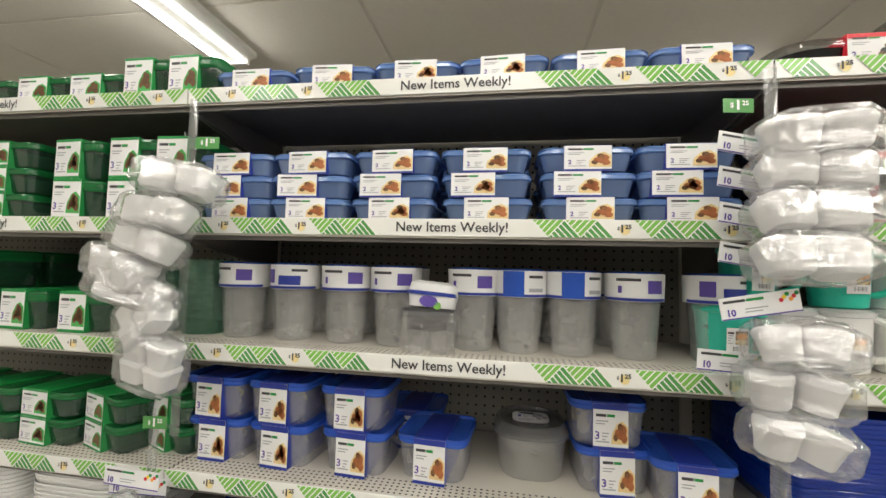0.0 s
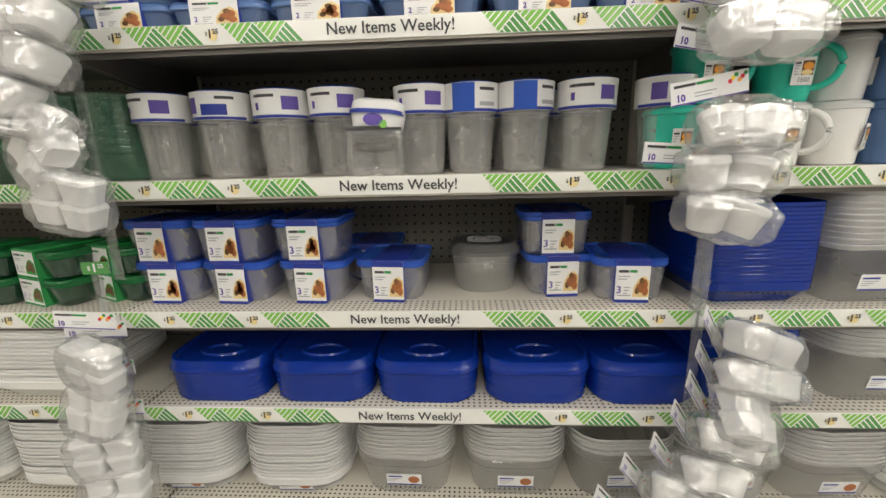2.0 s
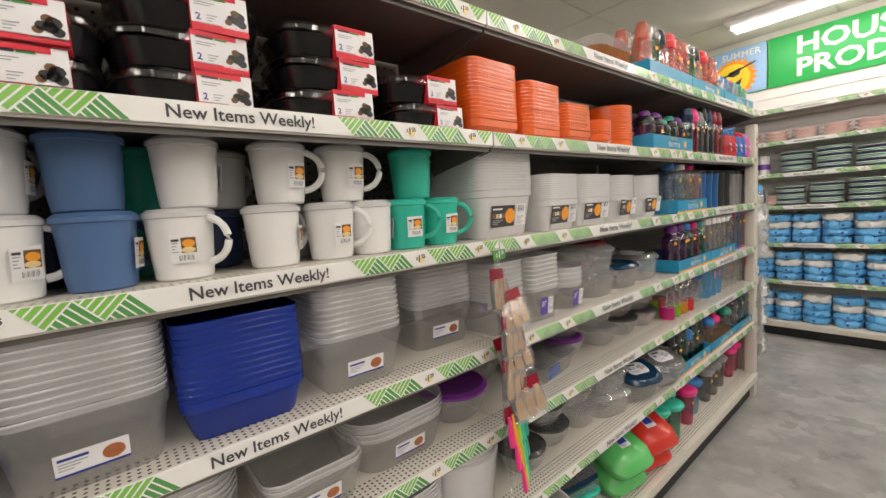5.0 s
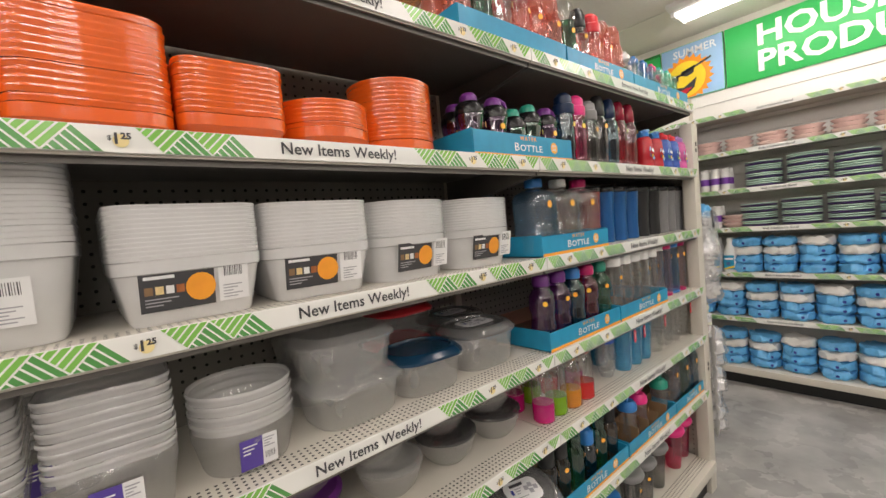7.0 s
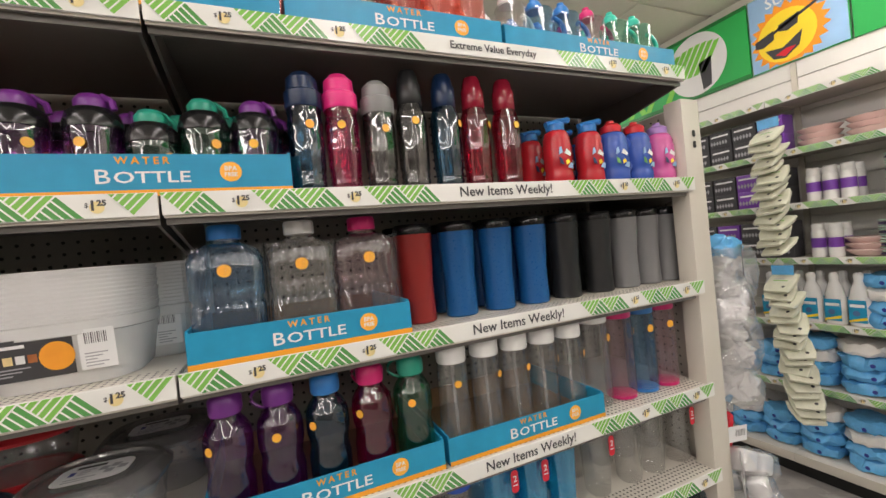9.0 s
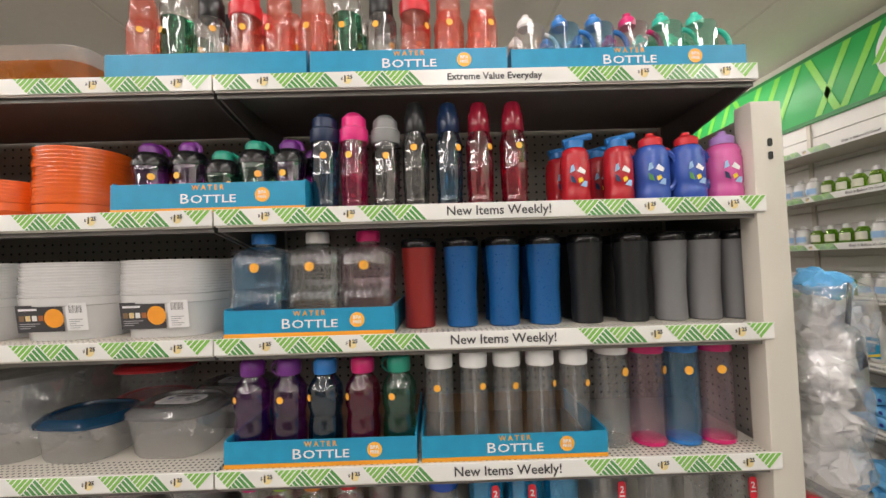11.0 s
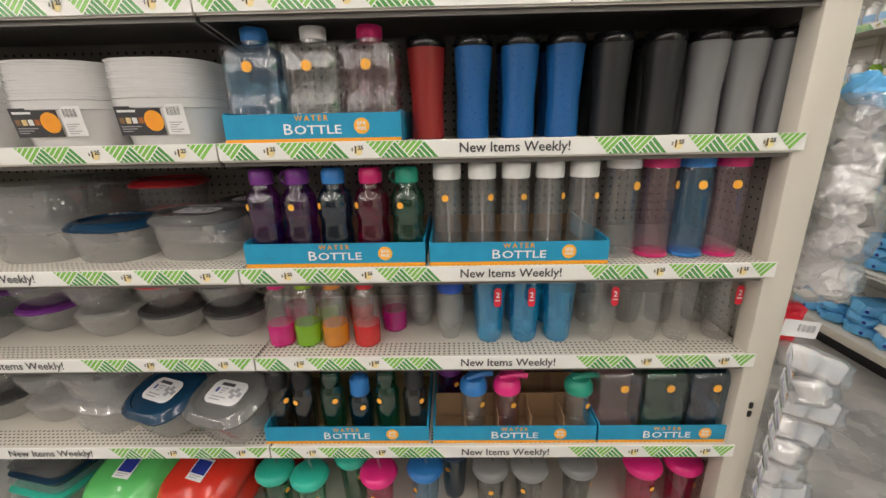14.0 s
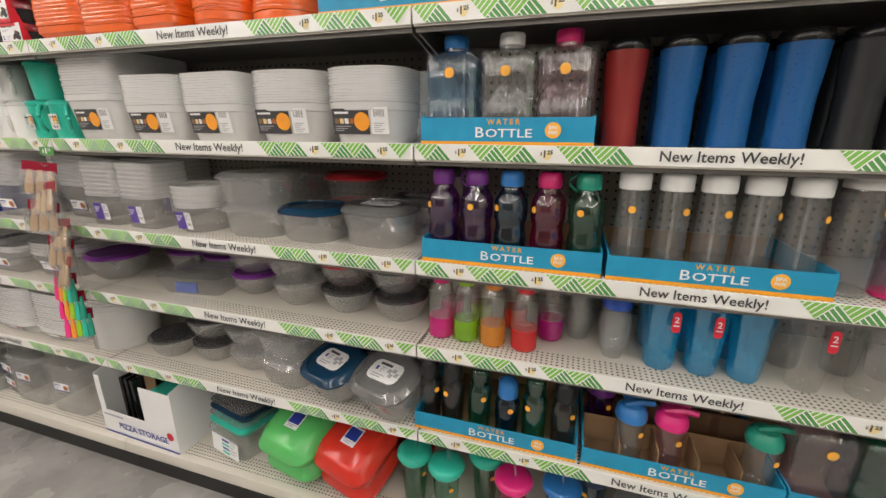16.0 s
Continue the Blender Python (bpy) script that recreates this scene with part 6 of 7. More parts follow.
# top shelf
display_case(3.41, 3.862, 6, 0.062, words=False)
display_case(3.87, 4.318, 6, 0.06)
display_case(4.327, 4.868, 6, 0.055)
tops = [("coral", "coral"), ("ice_clear", "tumbler_black"), ("coral", "coral"), ("green_clear", "ice_clear"), ("coral", "red_cap")]
for i in range(11):
    b, c = tops[(i * 3) % 5]
    for row in range(2):
        place("top_" + b + c, sport(b, c, 0.232, 0.036, i % 2), spot(3.46 + 0.081 * i, 0.07 + 0.09 * row, 6, rnd.uniform(-40, 40), 0.004))


def handle_mug(body, cap):
    r = 0.038
    return vessel("handle_bottle", "clear handled drinking jug with a coloured cap", "handled drinking jugs", [
        ("body", lambda: lathe([(r * 0.85, 0), (r * 0.95, 0.004), (r, 0.03), (r * 0.97, 0.122), (r * 0.9, 0.128), (r * 0.5, 0.13)], 24), body),
        ("cap", lambda: lathe([(r * 0.5, 0.129), (r * 0.52, 0.142), (r * 0.42, 0.15), (r * 0.25, 0.154), (r * 0.22, 0.162)], 20), cap, pose(-0.01, 0, 0)),
        ("handle", lambda: tube(arc(r * 0.9, 0.072, 0.034, 0.044, 88, -88, 11), 0.006, 8), cap)])


for i, (b, c) in enumerate((("ice_clear", "white_plastic"), ("blue_clear", "blue_cap"), ("blue_clear", "blue_cap"), ("rose_clear", "magenta_cap"), ("mint_clear", "teal"), ("mint_clear", "teal"))):
    place("hm_" + b, handle_mug(b, c), spot(4.385 + 0.083 * i, 0.075, 6, rnd.uniform(-15, 15), 0.004))
    place("hm_" + b, handle_mug(b, c), spot(4.38 + 0.083 * i, 0.17, 6, rnd.uniform(-15, 15), 0.004))

# ---- clip strips hung on the bay joints ----


def film_ball(w, d, h, seed, folds=0.0075):
    """A loosely filled bag: sharp creases and two drawn-out lower corners."""
    bm = bmesh.new()
    bmesh.ops.create_icosphere(bm, subdivisions=4, radius=1.0)
    for v in bm.verts:
        c = v.co.copy()
        p = Vector([math.copysign(abs(q) ** 0.5, q) for q in c])
        v.co = Vector((p.x * w / 2, p.y * d / 2, p.z * h / 2))
        at = v.co + Vector((seed * 3.1, seed, seed * 0.7))
        crease = 1 - 2 * abs(noise.noise(at * 38)) + 0.5 * (1 - 2 * abs(noise.noise(at * 85)))
        v.co += c * (folds * (crease - 0.7)) + noise.noise_vector(at * 30) * 0.004
    return bm


def header_print(w, h):
    pr = Print("header_print")
    pr.rect(-w / 2, w / 2, -h / 2, h / 2, "paper_white").layer()
    pr.rect(-w * 0.46, -w * 0.18, h * 0.24, h * 0.36, "ink").rect(-w * 0.17, w * 0.05, h * 0.24, h * 0.36, "green_print")
    pr.text(-w * 0.38, -h * 0.22, "10", h * 0.42, "purple_ink", 0.0006)
    bars(pr, -w * 0.2, -h * 0.12, w * 0.3, 2, h * 0.14, "ink_grey", h * 0.05)
    pr.rect(-w / 2, w / 2, -h / 2, -h * 0.44, "purple_ink")
    for i, key in enumerate(("red_print", "sun_yellow", "green_print", "orange_print", "red_print", "green_print")):
        pr.disc(w * (0.26 + 0.04 * i), h * (0.1 + 0.12 * (i % 3)), h * 0.1, key, n=9)
    return pr.mesh()


HEADER = header_print(0.125, 0.036)
HEADER_BACK = finish(block(-0.0625, 0.0625, 0.0, 0.0015, -0.018, 0.018), "header_card", False)
HEADER_BACK.materials.append(M["paper_white"])


def tub_pack(kind, seed):
    """A bag of small white tubs under a printed header card; the origin is at the bag's middle."""
    def build(at):
        shape = {"wide": "hinged boxes", "tub": "round tubs", "tall": "square tubs"}[kind]
        t = thing("tub_pack", at, "clear bag of small white %s with printed card" % shape, "tub pack", "bagged white tubs")
        full = Matrix.Scale(1.06, 4)
        if kind == "wide":
            for sx in (-0.036, 0.036):
                part("tub", loft([(0.05, 0.045, 0.014, -0.026), (0.059, 0.054, 0.017, -0.021), (0.068, 0.063, 0.019, 0.009), (0.071, 0.066, 0.02, 0.012), (0.071, 0.066, 0.02, 0.019), (0.066, 0.06, 0.018, 0.024), (0.055, 0.05, 0.015, 0.027)]), "white_foam", t, "", full @ pose(sx, 0, 0))
            part("bag", film_ball(0.182, 0.088, 0.07, seed), "bag_film", t, "clear crinkled bag")
        elif kind == "tub":
            for sx in (-0.031, 0.031):
                part("tub", lathe([(0.021, -0.027), (0.024, -0.024), (0.029, 0.01), (0.031, 0.012), (0.031, 0.021), (0.027, 0.025)], 24), "white_foam", t, "", full @ pose(sx, 0, 0, 0, 10 if sx > 0 else -6))
            part("bag", film_ball(0.158, 0.08, 0.078, seed), "bag_film", t, "clear crinkled bag")
        else:
            for sx in (-0.028, 0.028):
                for k in range(2):
                    part("tub", loft([(0.042, 0.042, 0.008, -0.042 + 0.043 * k), (0.051, 0.05, 0.01, -0.01 + 0.043 * k), (0.054, 0.052, 0.01, -0.007 + 0.043 * k), (0.048, 0.047, 0.008, 0.0 + 0.043 * k)]), "white_foam", t, "", full @ pose(sx, 0, 0))
            part("bag", film_ball(0.142, 0.074, 0.116, seed), "bag_film", t, "clear crinkled bag")
        return t
    return build


def header_card(at):
    t = thing("header_card", at, "white printed card with a purple number ten", "card", "bag header cards")
    part("card", HEADER_BACK, None, t)
    part("card_print", HEADER, None, t, at=pose(0, -0.001, 0))
    return t


def clip_strip(x, y, z0, z1, label="clear plastic hanging strip with hooks"):
    t = thing("clip_strip", pose(x, y, z0), label, "hanging strip", "hanging clip strips")
    h = z1 - z0
    part("strip", block(-0.011, 0.011, -0.001, 0.001, 0, h, 0.0005), "clear_plastic", t)
    for k in range(int(h / 0.07)):
        part("hook", tube([(0, -0.001, 0.03 + 0.07 * k), (0, -0.018, 0.026 + 0.07 * k), (0, -0.024, 0.036 + 0.07 * k)], 0.0018, 5), "clear_plastic", t)
    return t


def price_flag(x, y, z):
    t = thing("price_flag", pose(x, y, z, 0, 0, 6), "small green price card with white figures", "price card", "green price cards")
    part("card", block(-0.027, 0.027, 0, 0.0015, -0.013, 0.013), "strip_dark_green", t)
    pr = Print("figures")
    pr.text(-0.012, 0.0, "$", 0.013, "paper_white", 0.0002).text(-0.001, 0.0, "1", 0.024, "paper_white", 0.001).text(0.012, 0.004, "25", 0.012, "paper_white", 0.0003)
    part("figures", pr.mesh(), None, t, at=pose(0, -0.001, 0))


def put_pack(kind, x, y, z, turn, tip, roll=0):
    turn, tip, roll = turn + rnd.uniform(-16, 16), tip + rnd.uniform(-16, 12), roll + rnd.uniform(-9, 9)
    x, y = x + rnd.uniform(-0.008, 0.008), y + rnd.uniform(-0.012, 0.006)
    place("tub_%s%d" % (kind, rnd.randint(0, 2)), tub_pack(kind, rnd.uniform(0, 9)), pose(x, y, z, tip, roll, turn))


# at the joint of the green and the blue bays
clip_strip(0.03, -0.012, 1.1, 1.85)
price_flag(0.075, -0.02, 1.745)
for x, z, roll, kind in ((0.08, 1.64, 9, "wide"), (0.045, 1.572, 5, "wide"), (0.015, 1.515, 6, "wide"), (-0.03, 1.462, 14, "wide"), (-0.01, 1.415, 22, "wide")):
    put_pack(kind, x, -0.09, z, rnd.uniform(-14, 6), -8, roll)
put_pack("tall", 0.02, -0.085, 1.365, -12, -5, -32)
put_pack("tall", 0.03, -0.08, 1.275, 8, -5, 8)
clip_strip(-0.02, -0.012, 0.62, 1.13)
price_flag(-0.012, -0.02, 1.128)
place("header", header_card, pose(-0.015, -0.065, 1.032, 0, 3, 2))
for x, z in ((-0.02, 0.93), (-0.028, 0.83), (-0.03, 0.73), (-0.025, 0.63)):
    put_pack("tall", x, -0.06, z, rnd.uniform(-8, 8), -4, rnd.uniform(-6, 6))
for z in (0.99, 0.9, 0.8):
    place("header", header_card, pose(-0.045, -0.018, z, 0, 2, 8))
# at the joint of the blue bay and the mug bay
clip_strip(1.205, -0.012, 1.02, 1.86)
price_flag(1.15, -0.016, 1.79)
for i, (x, z, roll) in enumerate(((1.213, 1.705, 0), (1.212, 1.642, 3), (1.214, 1.578, 6), (1.2, 1.508, 10))):
    put_pack("wide", x, -0.095, z, rnd.uniform(-10, 6), -8, roll)
    place("header", header_card, pose(1.165, -0.03, z + 0.005, 0, 8, 10))
place("header", header_card, pose(1.148, -0.075, 1.433, 0, -10, 4))
put_pack("tub", 1.205, -0.09, 1.372, 4, -10, 10)
put_pack("tub", 1.195, -0.09, 1.3, -6, -5, -4)
put_pack("tub", 1.18, -0.085, 1.228, 8, -6, 4)
place("header", header_card, pose(1.13, -0.03, 1.33, 0, 4, 8))
clip_strip(1.215, -0.012, 0.5, 1.17)
for x, z, kind in ((1.305, 0.98, "wide"), (1.3, 0.91, "wide"), (1.29, 0.845, "tall"), (1.268, 0.78, "tub"), (1.235, 0.705, "tub"), (1.18, 0.655, "tub"), (1.13, 0.575, "tub"), (1.15, 0.5, "tub")):
    put_pack(kind, x, -0.075, z, rnd.uniform(-20, 20), -20, 24)
    place("header_small", header_card, pose(x - 0.075, -0.04, z + 0.012, -18, 52, 30))


# at the joint of the mug bay and the bay with orange bins: wooden and coloured utensils
def utensil_card(at):
    t = thing("utensil_pack", at, "pale wooden spatulas in a bag with a dark red card", "utensil pack", "wooden utensil packs")
    part("card", block(-0.05, 0.05, 0.004, 0.006, -0.004, 0.03), "wine_cap", t, "dark red header card")
    part("card_edge", block(-0.05, -0.028, 0.0068, 0.008, -0.07, -0.005), "ink", t, "black printed card edge")
    for k in range(3):
        part("spatula", loft([(0.022, 0.005, 0.002, -0.07 + 0.004 * k), (0.026, 0.007, 0.003, -0.06 + 0.004 * k), (0.025, 0.007, 0.003, -0.028), (0.014, 0.006, 0.003, -0.012), (0.014, 0.006, 0.003, 0.004)]), "wood_utensil", t, "", pose(-0.024 + 0.029 * k, 0, 0, 0, 3 - 3 * k, 0))
    part("bag", crumpled(loft([(0.098, 0.012, 0.004, -0.078), (0.106, 0.02, 0.006, -0.055), (0.107, 0.02, 0.006, -0.03), (0.1, 0.01, 0.004, 0.002)], False, False), 0.003, 60, 1.0), "bag_film", t, "clear bag")
    return t


def colour_card(at):
    t = thing("utensil_pack", at, "bright coloured silicone brushes on a dark card", "utensil pack", "coloured utensil packs")
    part("card", block(-0.042, 0.042, 0.006, 0.008, -0.01, 0.028), "wine_cap", t, "dark red header card")
    for k, key in enumerate(("pink_cap", "orange_cap", "lime_cap", "teal", "teal_green_cap")):
        b = part("brush", loft([(0.0145, 0.008, 0.003, -0.07 - 0.004 * (k % 2)), (0.0165, 0.011, 0.004, -0.062), (0.0155, 0.009, 0.003, -0.03), (0.01, 0.007, 0.003, -0.018)]), key, t, "", pose(-0.034 + 0.017 * k, 0, 0))
        part("handle", loft([(0.0095, 0.0065, 0.002, -0.0185), (0.008, 0.006, 0.002, 0.008)]), key, b)
    return t


clip_strip(2.42, -0.008, 0.56, 1.28)
price_flag(2.425, -0.012, 1.262)
for k in range(6):
    place("utensil", utensil_card, pose(2.398 + 0.007 * k + 0.014 * (k % 2), -0.032 - 0.012 * (k % 3), 1.2 - 0.06 * k, -6 - 9 * (k % 2), 7 - 13 * (k % 2), 24 - 22 * (k % 2) - 4 * k))
for k in range(3):
    place("colour", colour_card, pose(2.415 + 0.01 * k, -0.05, 0.84 - 0.065 * k, -6, 0, 8 + 12 * k))

# on the end of the run: a net strip of bagged dishcloths and packs of white tubs
net = thing("net_strip", pose(4.965, 0.07, 0.95), "white string net strip on the end panel", "hanging strip")
for sx, x1 in ((-0.012, 0.012), (0.012, -0.01)):
    part("string", tube([(sx, 0, 0.72), (x1, -0.005, 0.58), (sx, 0.005, 0.45), (x1, 0, 0.3), (sx, 0, 0.1), (x1, 0, 0.0)], 0.002, 5), "white_plastic", net)


def cloth_bag(at):
    t = thing("scrubber_bag", at, "clear bag of white mesh scrubbers with a card", "cloth pack", "bagged scrubbers")
    for k, (dx, dz) in enumerate(((0, 0.03), (0.03, -0.01), (-0.025, -0.03))):
        bm = bmesh.new()
        bmesh.ops.create_icosphere(bm, subdivisions=3, radius=0.042)
        part("scrubber", crumpled(bm, 0.02, 70, k * 3.1), "frosted_dense", t, "", pose(dx, 0, dz))
    part("bag", film_ball(0.15, 0.12, 0.17, 4.0), "bag_film", t, "clear crinkled bag")
    part("card", block(-0.05, -0.02, -0.045, -0.043, -0.02, 0.07), "ink", t, "dark card", pose(0, 0, 0, 0, 20, 30))
    return t


def blue_cloth(at):
    t = thing("cloth_roll", at, "folded bright blue cloth in a bag", "cloth pack")
    part("cloth", film_ball(0.1, 0.07, 0.06, 2.0), "wrap_blue", t)
    return t


blue_cloth(pose(5.03, 0.04, 1.375, 0, 25, 0))
for i, (x, z) in enumerate(((5.04, 1.3), (5.035, 1.2), (5.02, 1.1), (5.0, 1.0))):
    place("cloth", cloth_bag, pose(x, 0.045, z, 0, 20 * (i % 2), 40 * i))
tagc = thing("barcode_card", pose(4.985, 0.02, 0.845, 0, 8, 0), "white barcode card over a red packet", "card")
pr = Print("barcode")
pr.rect(-0.045, 0.045, -0.022, 0.022, "paper_white").layer()
barcode(pr, -0.01, -0.016, 0.05, 0.03)
part("barcode", pr.mesh(), None, tagc)
part("red_packet", film_ball(0.07, 0.04, 0.1, 1.0), "red_print", tagc, "red packet", pose(-0.01, 0.04, 0.0))
for k in range(8):
    put_pack("wide" if k % 2 == 0 else "tub", 5.045 + 0.012 * math.sin(k), 0.03, 0.745 - 0.066 * k, 15 + 10 * math.sin(2 * k), -12, 18)
    place("header_small", header_card, pose(4.965, 0.0, 0.76 - 0.066 * k, -10, 60, 30))


# packets on two strips at the end wall
def packet(at):
    t = thing("cleaning_packet", at, "flat cream packet with a small dark mark", "packet", "hanging cream packets")
    part("packet", loft([(0.11, 0.012, 0.005, -0.075), (0.13, 0.022, 0.008, -0.04), (0.13, 0.022, 0.008, 0.03), (0.11, 0.01, 0.004, 0.07)]), "packet_cream", t)
    part("mark", Print("mark").disc(0.028, -0.045, 0.008, "ink", n=10).mesh(), None, t, "dark round mark", pose(0, -0.0115, 0))
    part("green_line", Print("green_line").rect(-0.035, 0.03, 0.0, 0.006, "strip_light_green").mesh(), None, t, "", pose(0, -0.0115, 0))
    part("small_print", Print("small_print").rect(-0.035, 0.01, 0.014, 0.018, "ink_grey").mesh(), None, t, "", pose(0, -0.0115, 0))
    return t


for y0, z0, n, dy in ((0.545, 1.88, 15, 0.0), (0.54, 1.1, 17, -0.004)):
    st = thing("clip_strip", pose(6.33, y0, z0 - 0.042 * n, 0, 0, -90), "clear hanging strip with a blue header", "hanging strip", "hanging clip strips")
    part("strip", block(-0.012, 0.012, 0, 0.002, 0, 0.042 * n + 0.1), "clear_plastic", st)
    part("header", block(-0.05, 0.05, -0.045, -0.042, 0.042 * n + 0.04, 0.042 * n + 0.09), "wrap_blue", st, "blue header card")
    for k in range(n):
        place("packet", packet, pose(6.27, y0 + dy * k + 0.014 * math.sin(k * 2.1), z0 - 0.042 * k, -58 + 7 * math.sin(k * 2.7), 6 * math.sin(k * 1.3), -90 + 14 * math.sin(k * 1.7) + (3 * k if z0 < 1.5 else 0)))


# ---- goods on the end wall ----
def wall_spot(y, level, turn=0.0, up=0.0, back=0.12):
    return pose(6.38 + back, y, WALL_LEVEL[level] + up + 0.001, 0, 0, -90 + turn)


def wrapped_stack(n, seed, white):
    def build(at):
        t = thing("wrapped_bowls", at, "stack of bowls wrapped in blue printed film", "bowl stack", "blue wrapped bowl stacks")
        r = 0.097
        for k in range(n):
            prof = [(r * 0.7, 0.0), (r * 0.94, 0.008), (r * (1.0 + 0.03 * (k % 2)), 0.028), (r * 0.98, 0.055), (r * 0.86, 0.064)]
            shade = "wrap_white" if (k + seed) % 4 == white else "wrap_blue"
            b = part("bowl", crumpled(lathe(prof, 30), 0.019, 26, seed + k), shade, t, "", pose(0, 0, 0.063 * k))
            if shade == "wrap_blue":
                part("mark", Print("mark").disc(0.02, 0.032, 0.01, "navy_print", n=10).mesh(), None, b, "dark round mark", pose(0, -r * 1.06, 0))
        return t
    return build


for level, n in ((0, 4), (1, 4), (2, 4)):
    for i in range(12):
        y = (0.52 if level < 2 else 0.2) - 0.2 * i
        kind = (i * 2 + level) % 3
        place("wrapped%d%d" % (n, kind), wrapped_stack(n, kind + 1, 0 if kind < 2 else 1), wall_spot(y, level, rnd.uniform(-25, 25), back=0.115))


def plate_stack(n, seed, label):
    def build(at):
        t = thing("plate_stack", at, label, "plate stack", "purple and mint plate stacks")
        for k in range(n):
            part("plate", lathe([(0.05, 0.0), (0.06, 0.002), (0.1, 0.005), (0.111, 0.007), (0.112, 0.0125), (0.106, 0.0142)], 24), "plate_mint" if (k * 5 + seed) % 7 > 1 else "plate_purple", t, "", pose(0, 0, 0.0145 * k))
        return t
    return build


for level, y0 in ((3, 0.12), (4, 0.08)):
    for i in range(9):
        k = (i + level) % 3
        place("plates%d" % k, plate_stack(12 + k, k, "stack of dark purple and mint patterned plates"), wall_spot(y0 - 0.245 * i, level, back=0.13))


def pink_bowls(at):
    t = thing("bowl_stack", at, "short stack of pale pink film-wrapped bowls", "bowl stack", "pink bowl stacks")
    for k in range(3):
        part("bowl", crumpled(lathe([(0.05, 0.0), (0.06, 0.004), (0.088, 0.03), (0.092, 0.034), (0.085, 0.036)], 22), 0.004, 30, k), "bowl_pink", t, "", pose(0, 0, 0.03 * k))
    return t


for i in range(10):
    place("pink_bowls", pink_bowls, wall_spot(0.42 - 0.2 * i, 5, back=0.12))
place("pink_bowls", pink_bowls, wall_spot(0.27, 3, back=0.12))


def spray_can(at):
    t = thing("spray_can", at, "white spray can with a purple band", "can", "purple banded cans")
    part("can", lathe([(0.029, 0), (0.031, 0.004), (0.031, 0.13), (0.026, 0.142)], 20), "white_plastic", t)
    part("band", curved_patch(0.0316, 0.0316, 0.05, 0.1, -180, 0, 14), "can_purple", t, "purple printed band")
    part("cap", lathe([(0.027, 0.14), (0.027, 0.168), (0.022, 0.174)], 18), "white_plastic", t)
    return t


for level in (3, 4):
    for y in (0.445, 0.375, 0.305):
        if not (level == 3 and y < 0.33):
            place("can", spray_can, wall_spot(y, level, back=0.07))
            place("can", spray_can, wall_spot(y, level, back=0.16))


def dark_carton(key, label):
    pr = Print("print")
    pr.rect(-0.05, 0.05, 0.07, 0.08, "paper_white")
    for i in range(6):
        pr.poly([(-0.05 + 0.017 * i, 0.02), (-0.042 + 0.017 * i, 0.035), (-0.05 + 0.017 * i, 0.05), (-0.058 + 0.017 * i, 0.035)], "ink_grey")
    pm = pr.mesh()

    def build(at):
        t = thing("carton", at, label, "carton", "small dark cartons")
        part("carton", block(-0.062, 0.062, -0.05, 0.05, 0, 0.1, 0.001), key, t)
        part("print", pm, None, t, "pale print", pose(0, -0.052, 0))
        return t
    return build


for level in (3, 4, 5):
    for i in range(4):
        for k in range(2):
            key = "can_purple" if (i + level) % 4 == 1 else "ink"
            place("dark_" + key, dark_carton(key, "small black and purple printed carton"), wall_spot(0.6 + 0.135 * i, level, 0, 0.101 * k, 0.08))


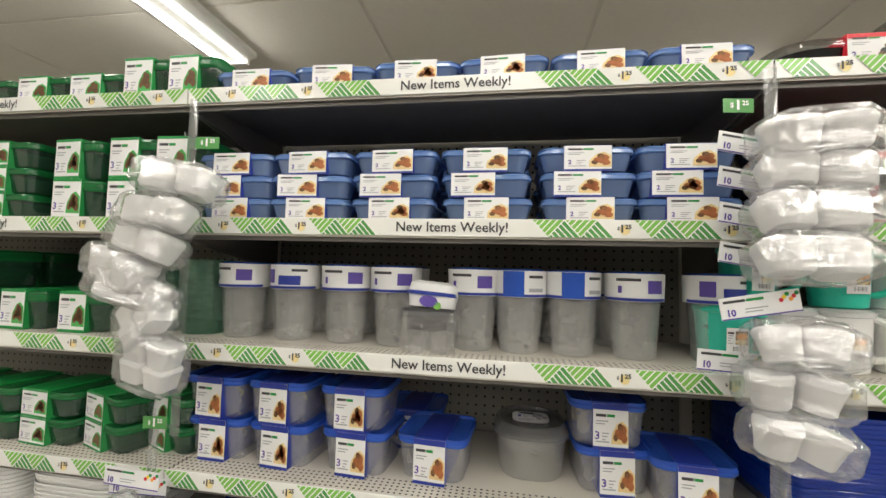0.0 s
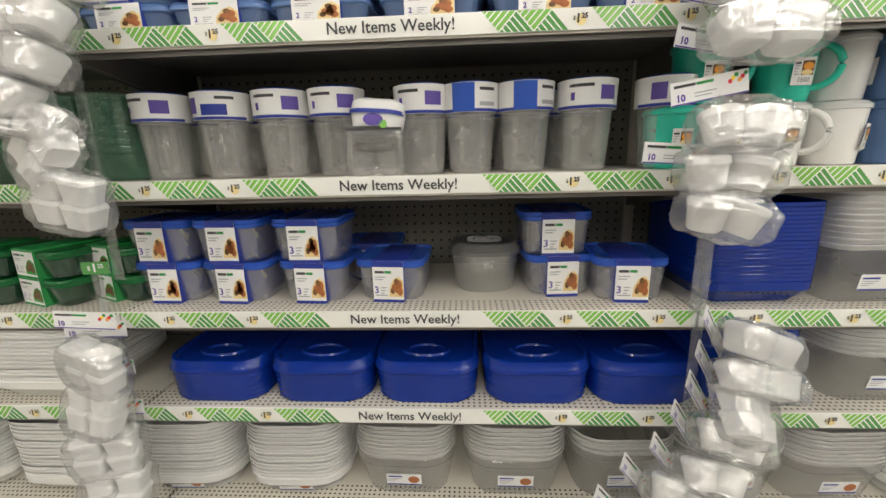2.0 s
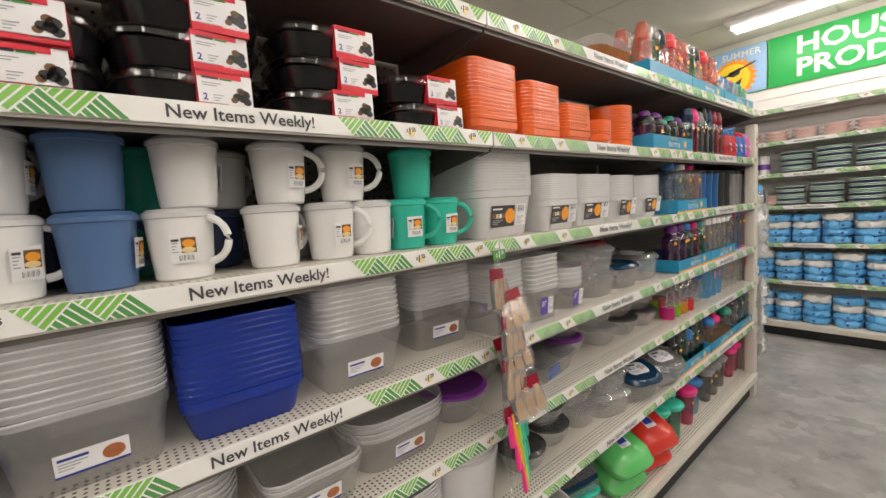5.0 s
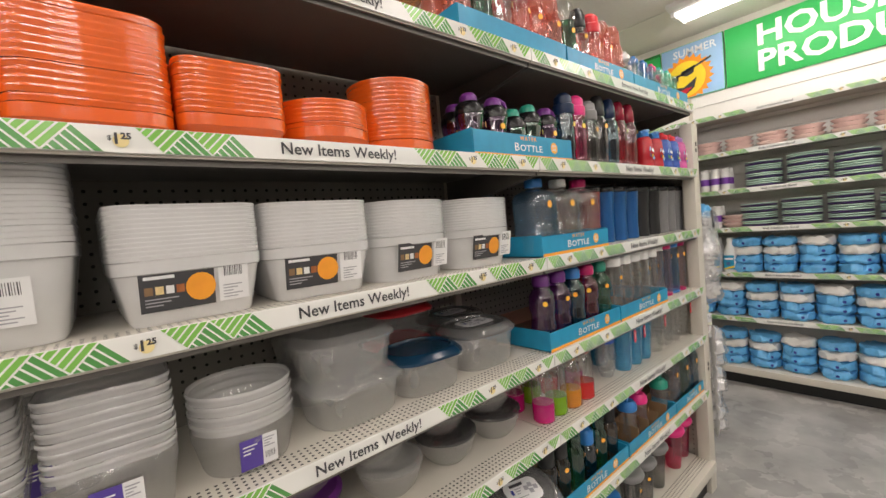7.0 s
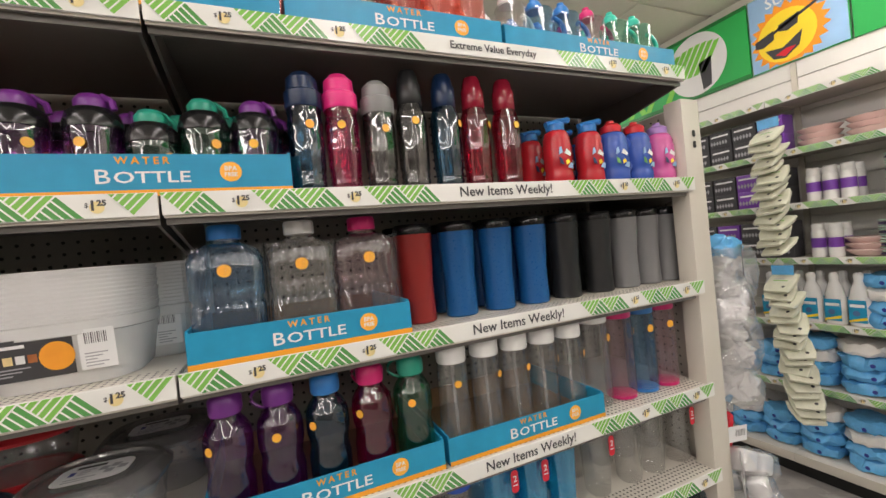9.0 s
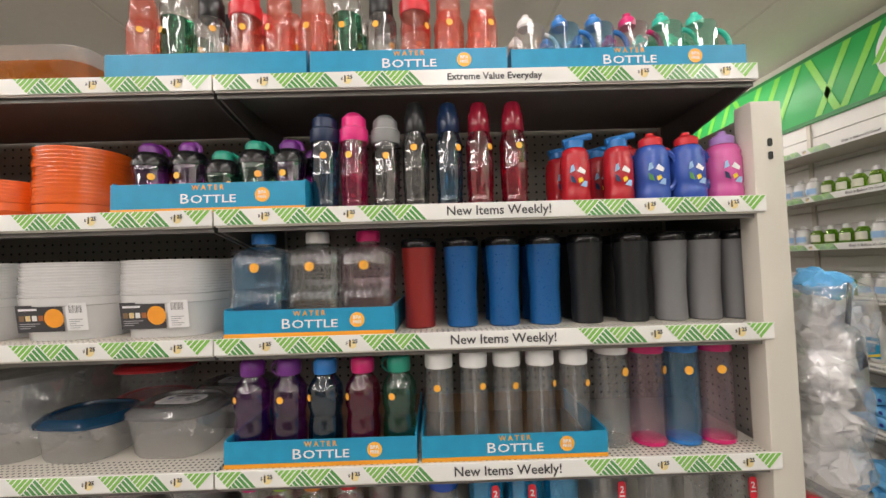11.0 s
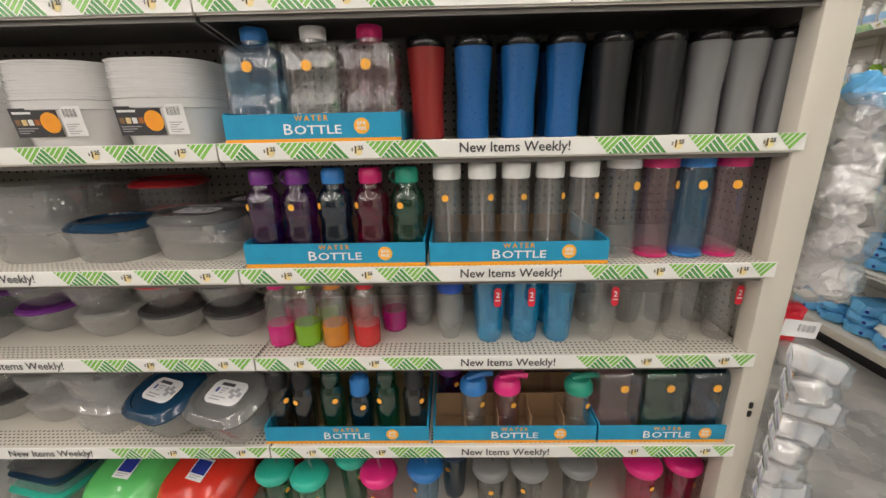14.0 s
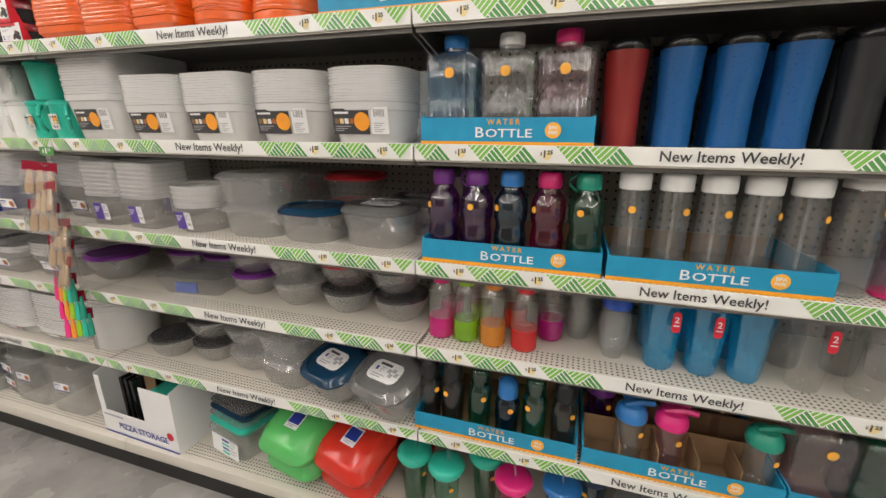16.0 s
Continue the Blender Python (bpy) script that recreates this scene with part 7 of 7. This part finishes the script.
def cleaner_bottle(at):
    t = thing("cleaner_bottle", at, "white cleaner bottle with a blue and yellow label", "bottle", "white cleaner bottles")
    part("body", lathe([(0.04, 0), (0.044, 0.005), (0.044, 0.13), (0.03, 0.19), (0.018, 0.215), (0.018, 0.23)], 22, squash=0.75), "white_plastic", t)
    part("cap", lathe([(0.019, 0.228), (0.02, 0.25), (0.012, 0.262)], 14), "white_plastic", t)
    pr = Print("label")
    pr.rect(-0.034, 0.034, 0.02, 0.13, "case_blue").layer()
    pr.poly([(-0.034, 0.03), (0.034, 0.05), (0.034, 0.035), (-0.034, 0.02)], "sun_yellow").rect(-0.028, 0.028, 0.095, 0.11, "paper_white").disc(-0.005, 0.065, 0.014, "mug_blue")
    part("label", pr.mesh(), None, t, "blue and yellow label", pose(0, -0.036, 0))
    return t


for i in range(5):
    place("cleaner", cleaner_bottle, wall_spot(0.3 + 0.095 * i, 2, 0, 0, 0.06))
    place("cleaner", cleaner_bottle, wall_spot(0.3 + 0.095 * i, 2, 0, 0, 0.15))


def jar(at):
    t = thing("soap_jar", at, "small clear soap bottle with a yellow-green label", "bottle", "small soap bottles")
    part("body", lathe([(0.028, 0), (0.031, 0.005), (0.031, 0.07), (0.02, 0.088)], 18), "lime_clear", t)
    part("cap", lathe([(0.016, 0.088), (0.016, 0.11), (0.01, 0.114)], 14), "white_plastic", t)
    part("label", curved_patch(0.0316, 0.0316, 0.018, 0.06, -160, -20, 10), "packet_cream", t)
    return t


def white_jar(at):
    t = thing("soap_bottle", at, "small white soap bottle with a pale blue label", "bottle", "small white soap bottles")
    part("body", lathe([(0.033, 0), (0.038, 0.006), (0.04, 0.06), (0.032, 0.095), (0.018, 0.104)], 18), "frosted_dense", t)
    part("cap", lathe([(0.017, 0.104), (0.017, 0.118), (0.012, 0.122)], 14), "white_plastic", t)
    part("label", curved_patch(0.0405, 0.0412, 0.02, 0.055, -150, -30, 10), "sign_sky", t)
    return t


for level in (3, 4, 5):
    for i in range(9):
        y = 1.2 + 0.09 * i
        pick = (i + level) % 9 < 5
        place("jar" if not pick else "white_jar", white_jar if pick else jar, wall_spot(y, level, 0, 0, 0.08))
        place("jar" if not pick else "white_jar", white_jar if pick else jar, wall_spot(y, level, 0, 0, 0.17))
for level in (0, 1):
    for i in range(6):
        place("wrapped3%d" % (i % 3), wrapped_stack(3, i % 3 + 1, 0), wall_spot(0.7 + 0.18 * i, level, rnd.uniform(-25, 25), back=0.115))
for i in range(8):
    place("cleaner", cleaner_bottle, wall_spot(0.85 + 0.1 * i, 2, 0, 0, 0.08))
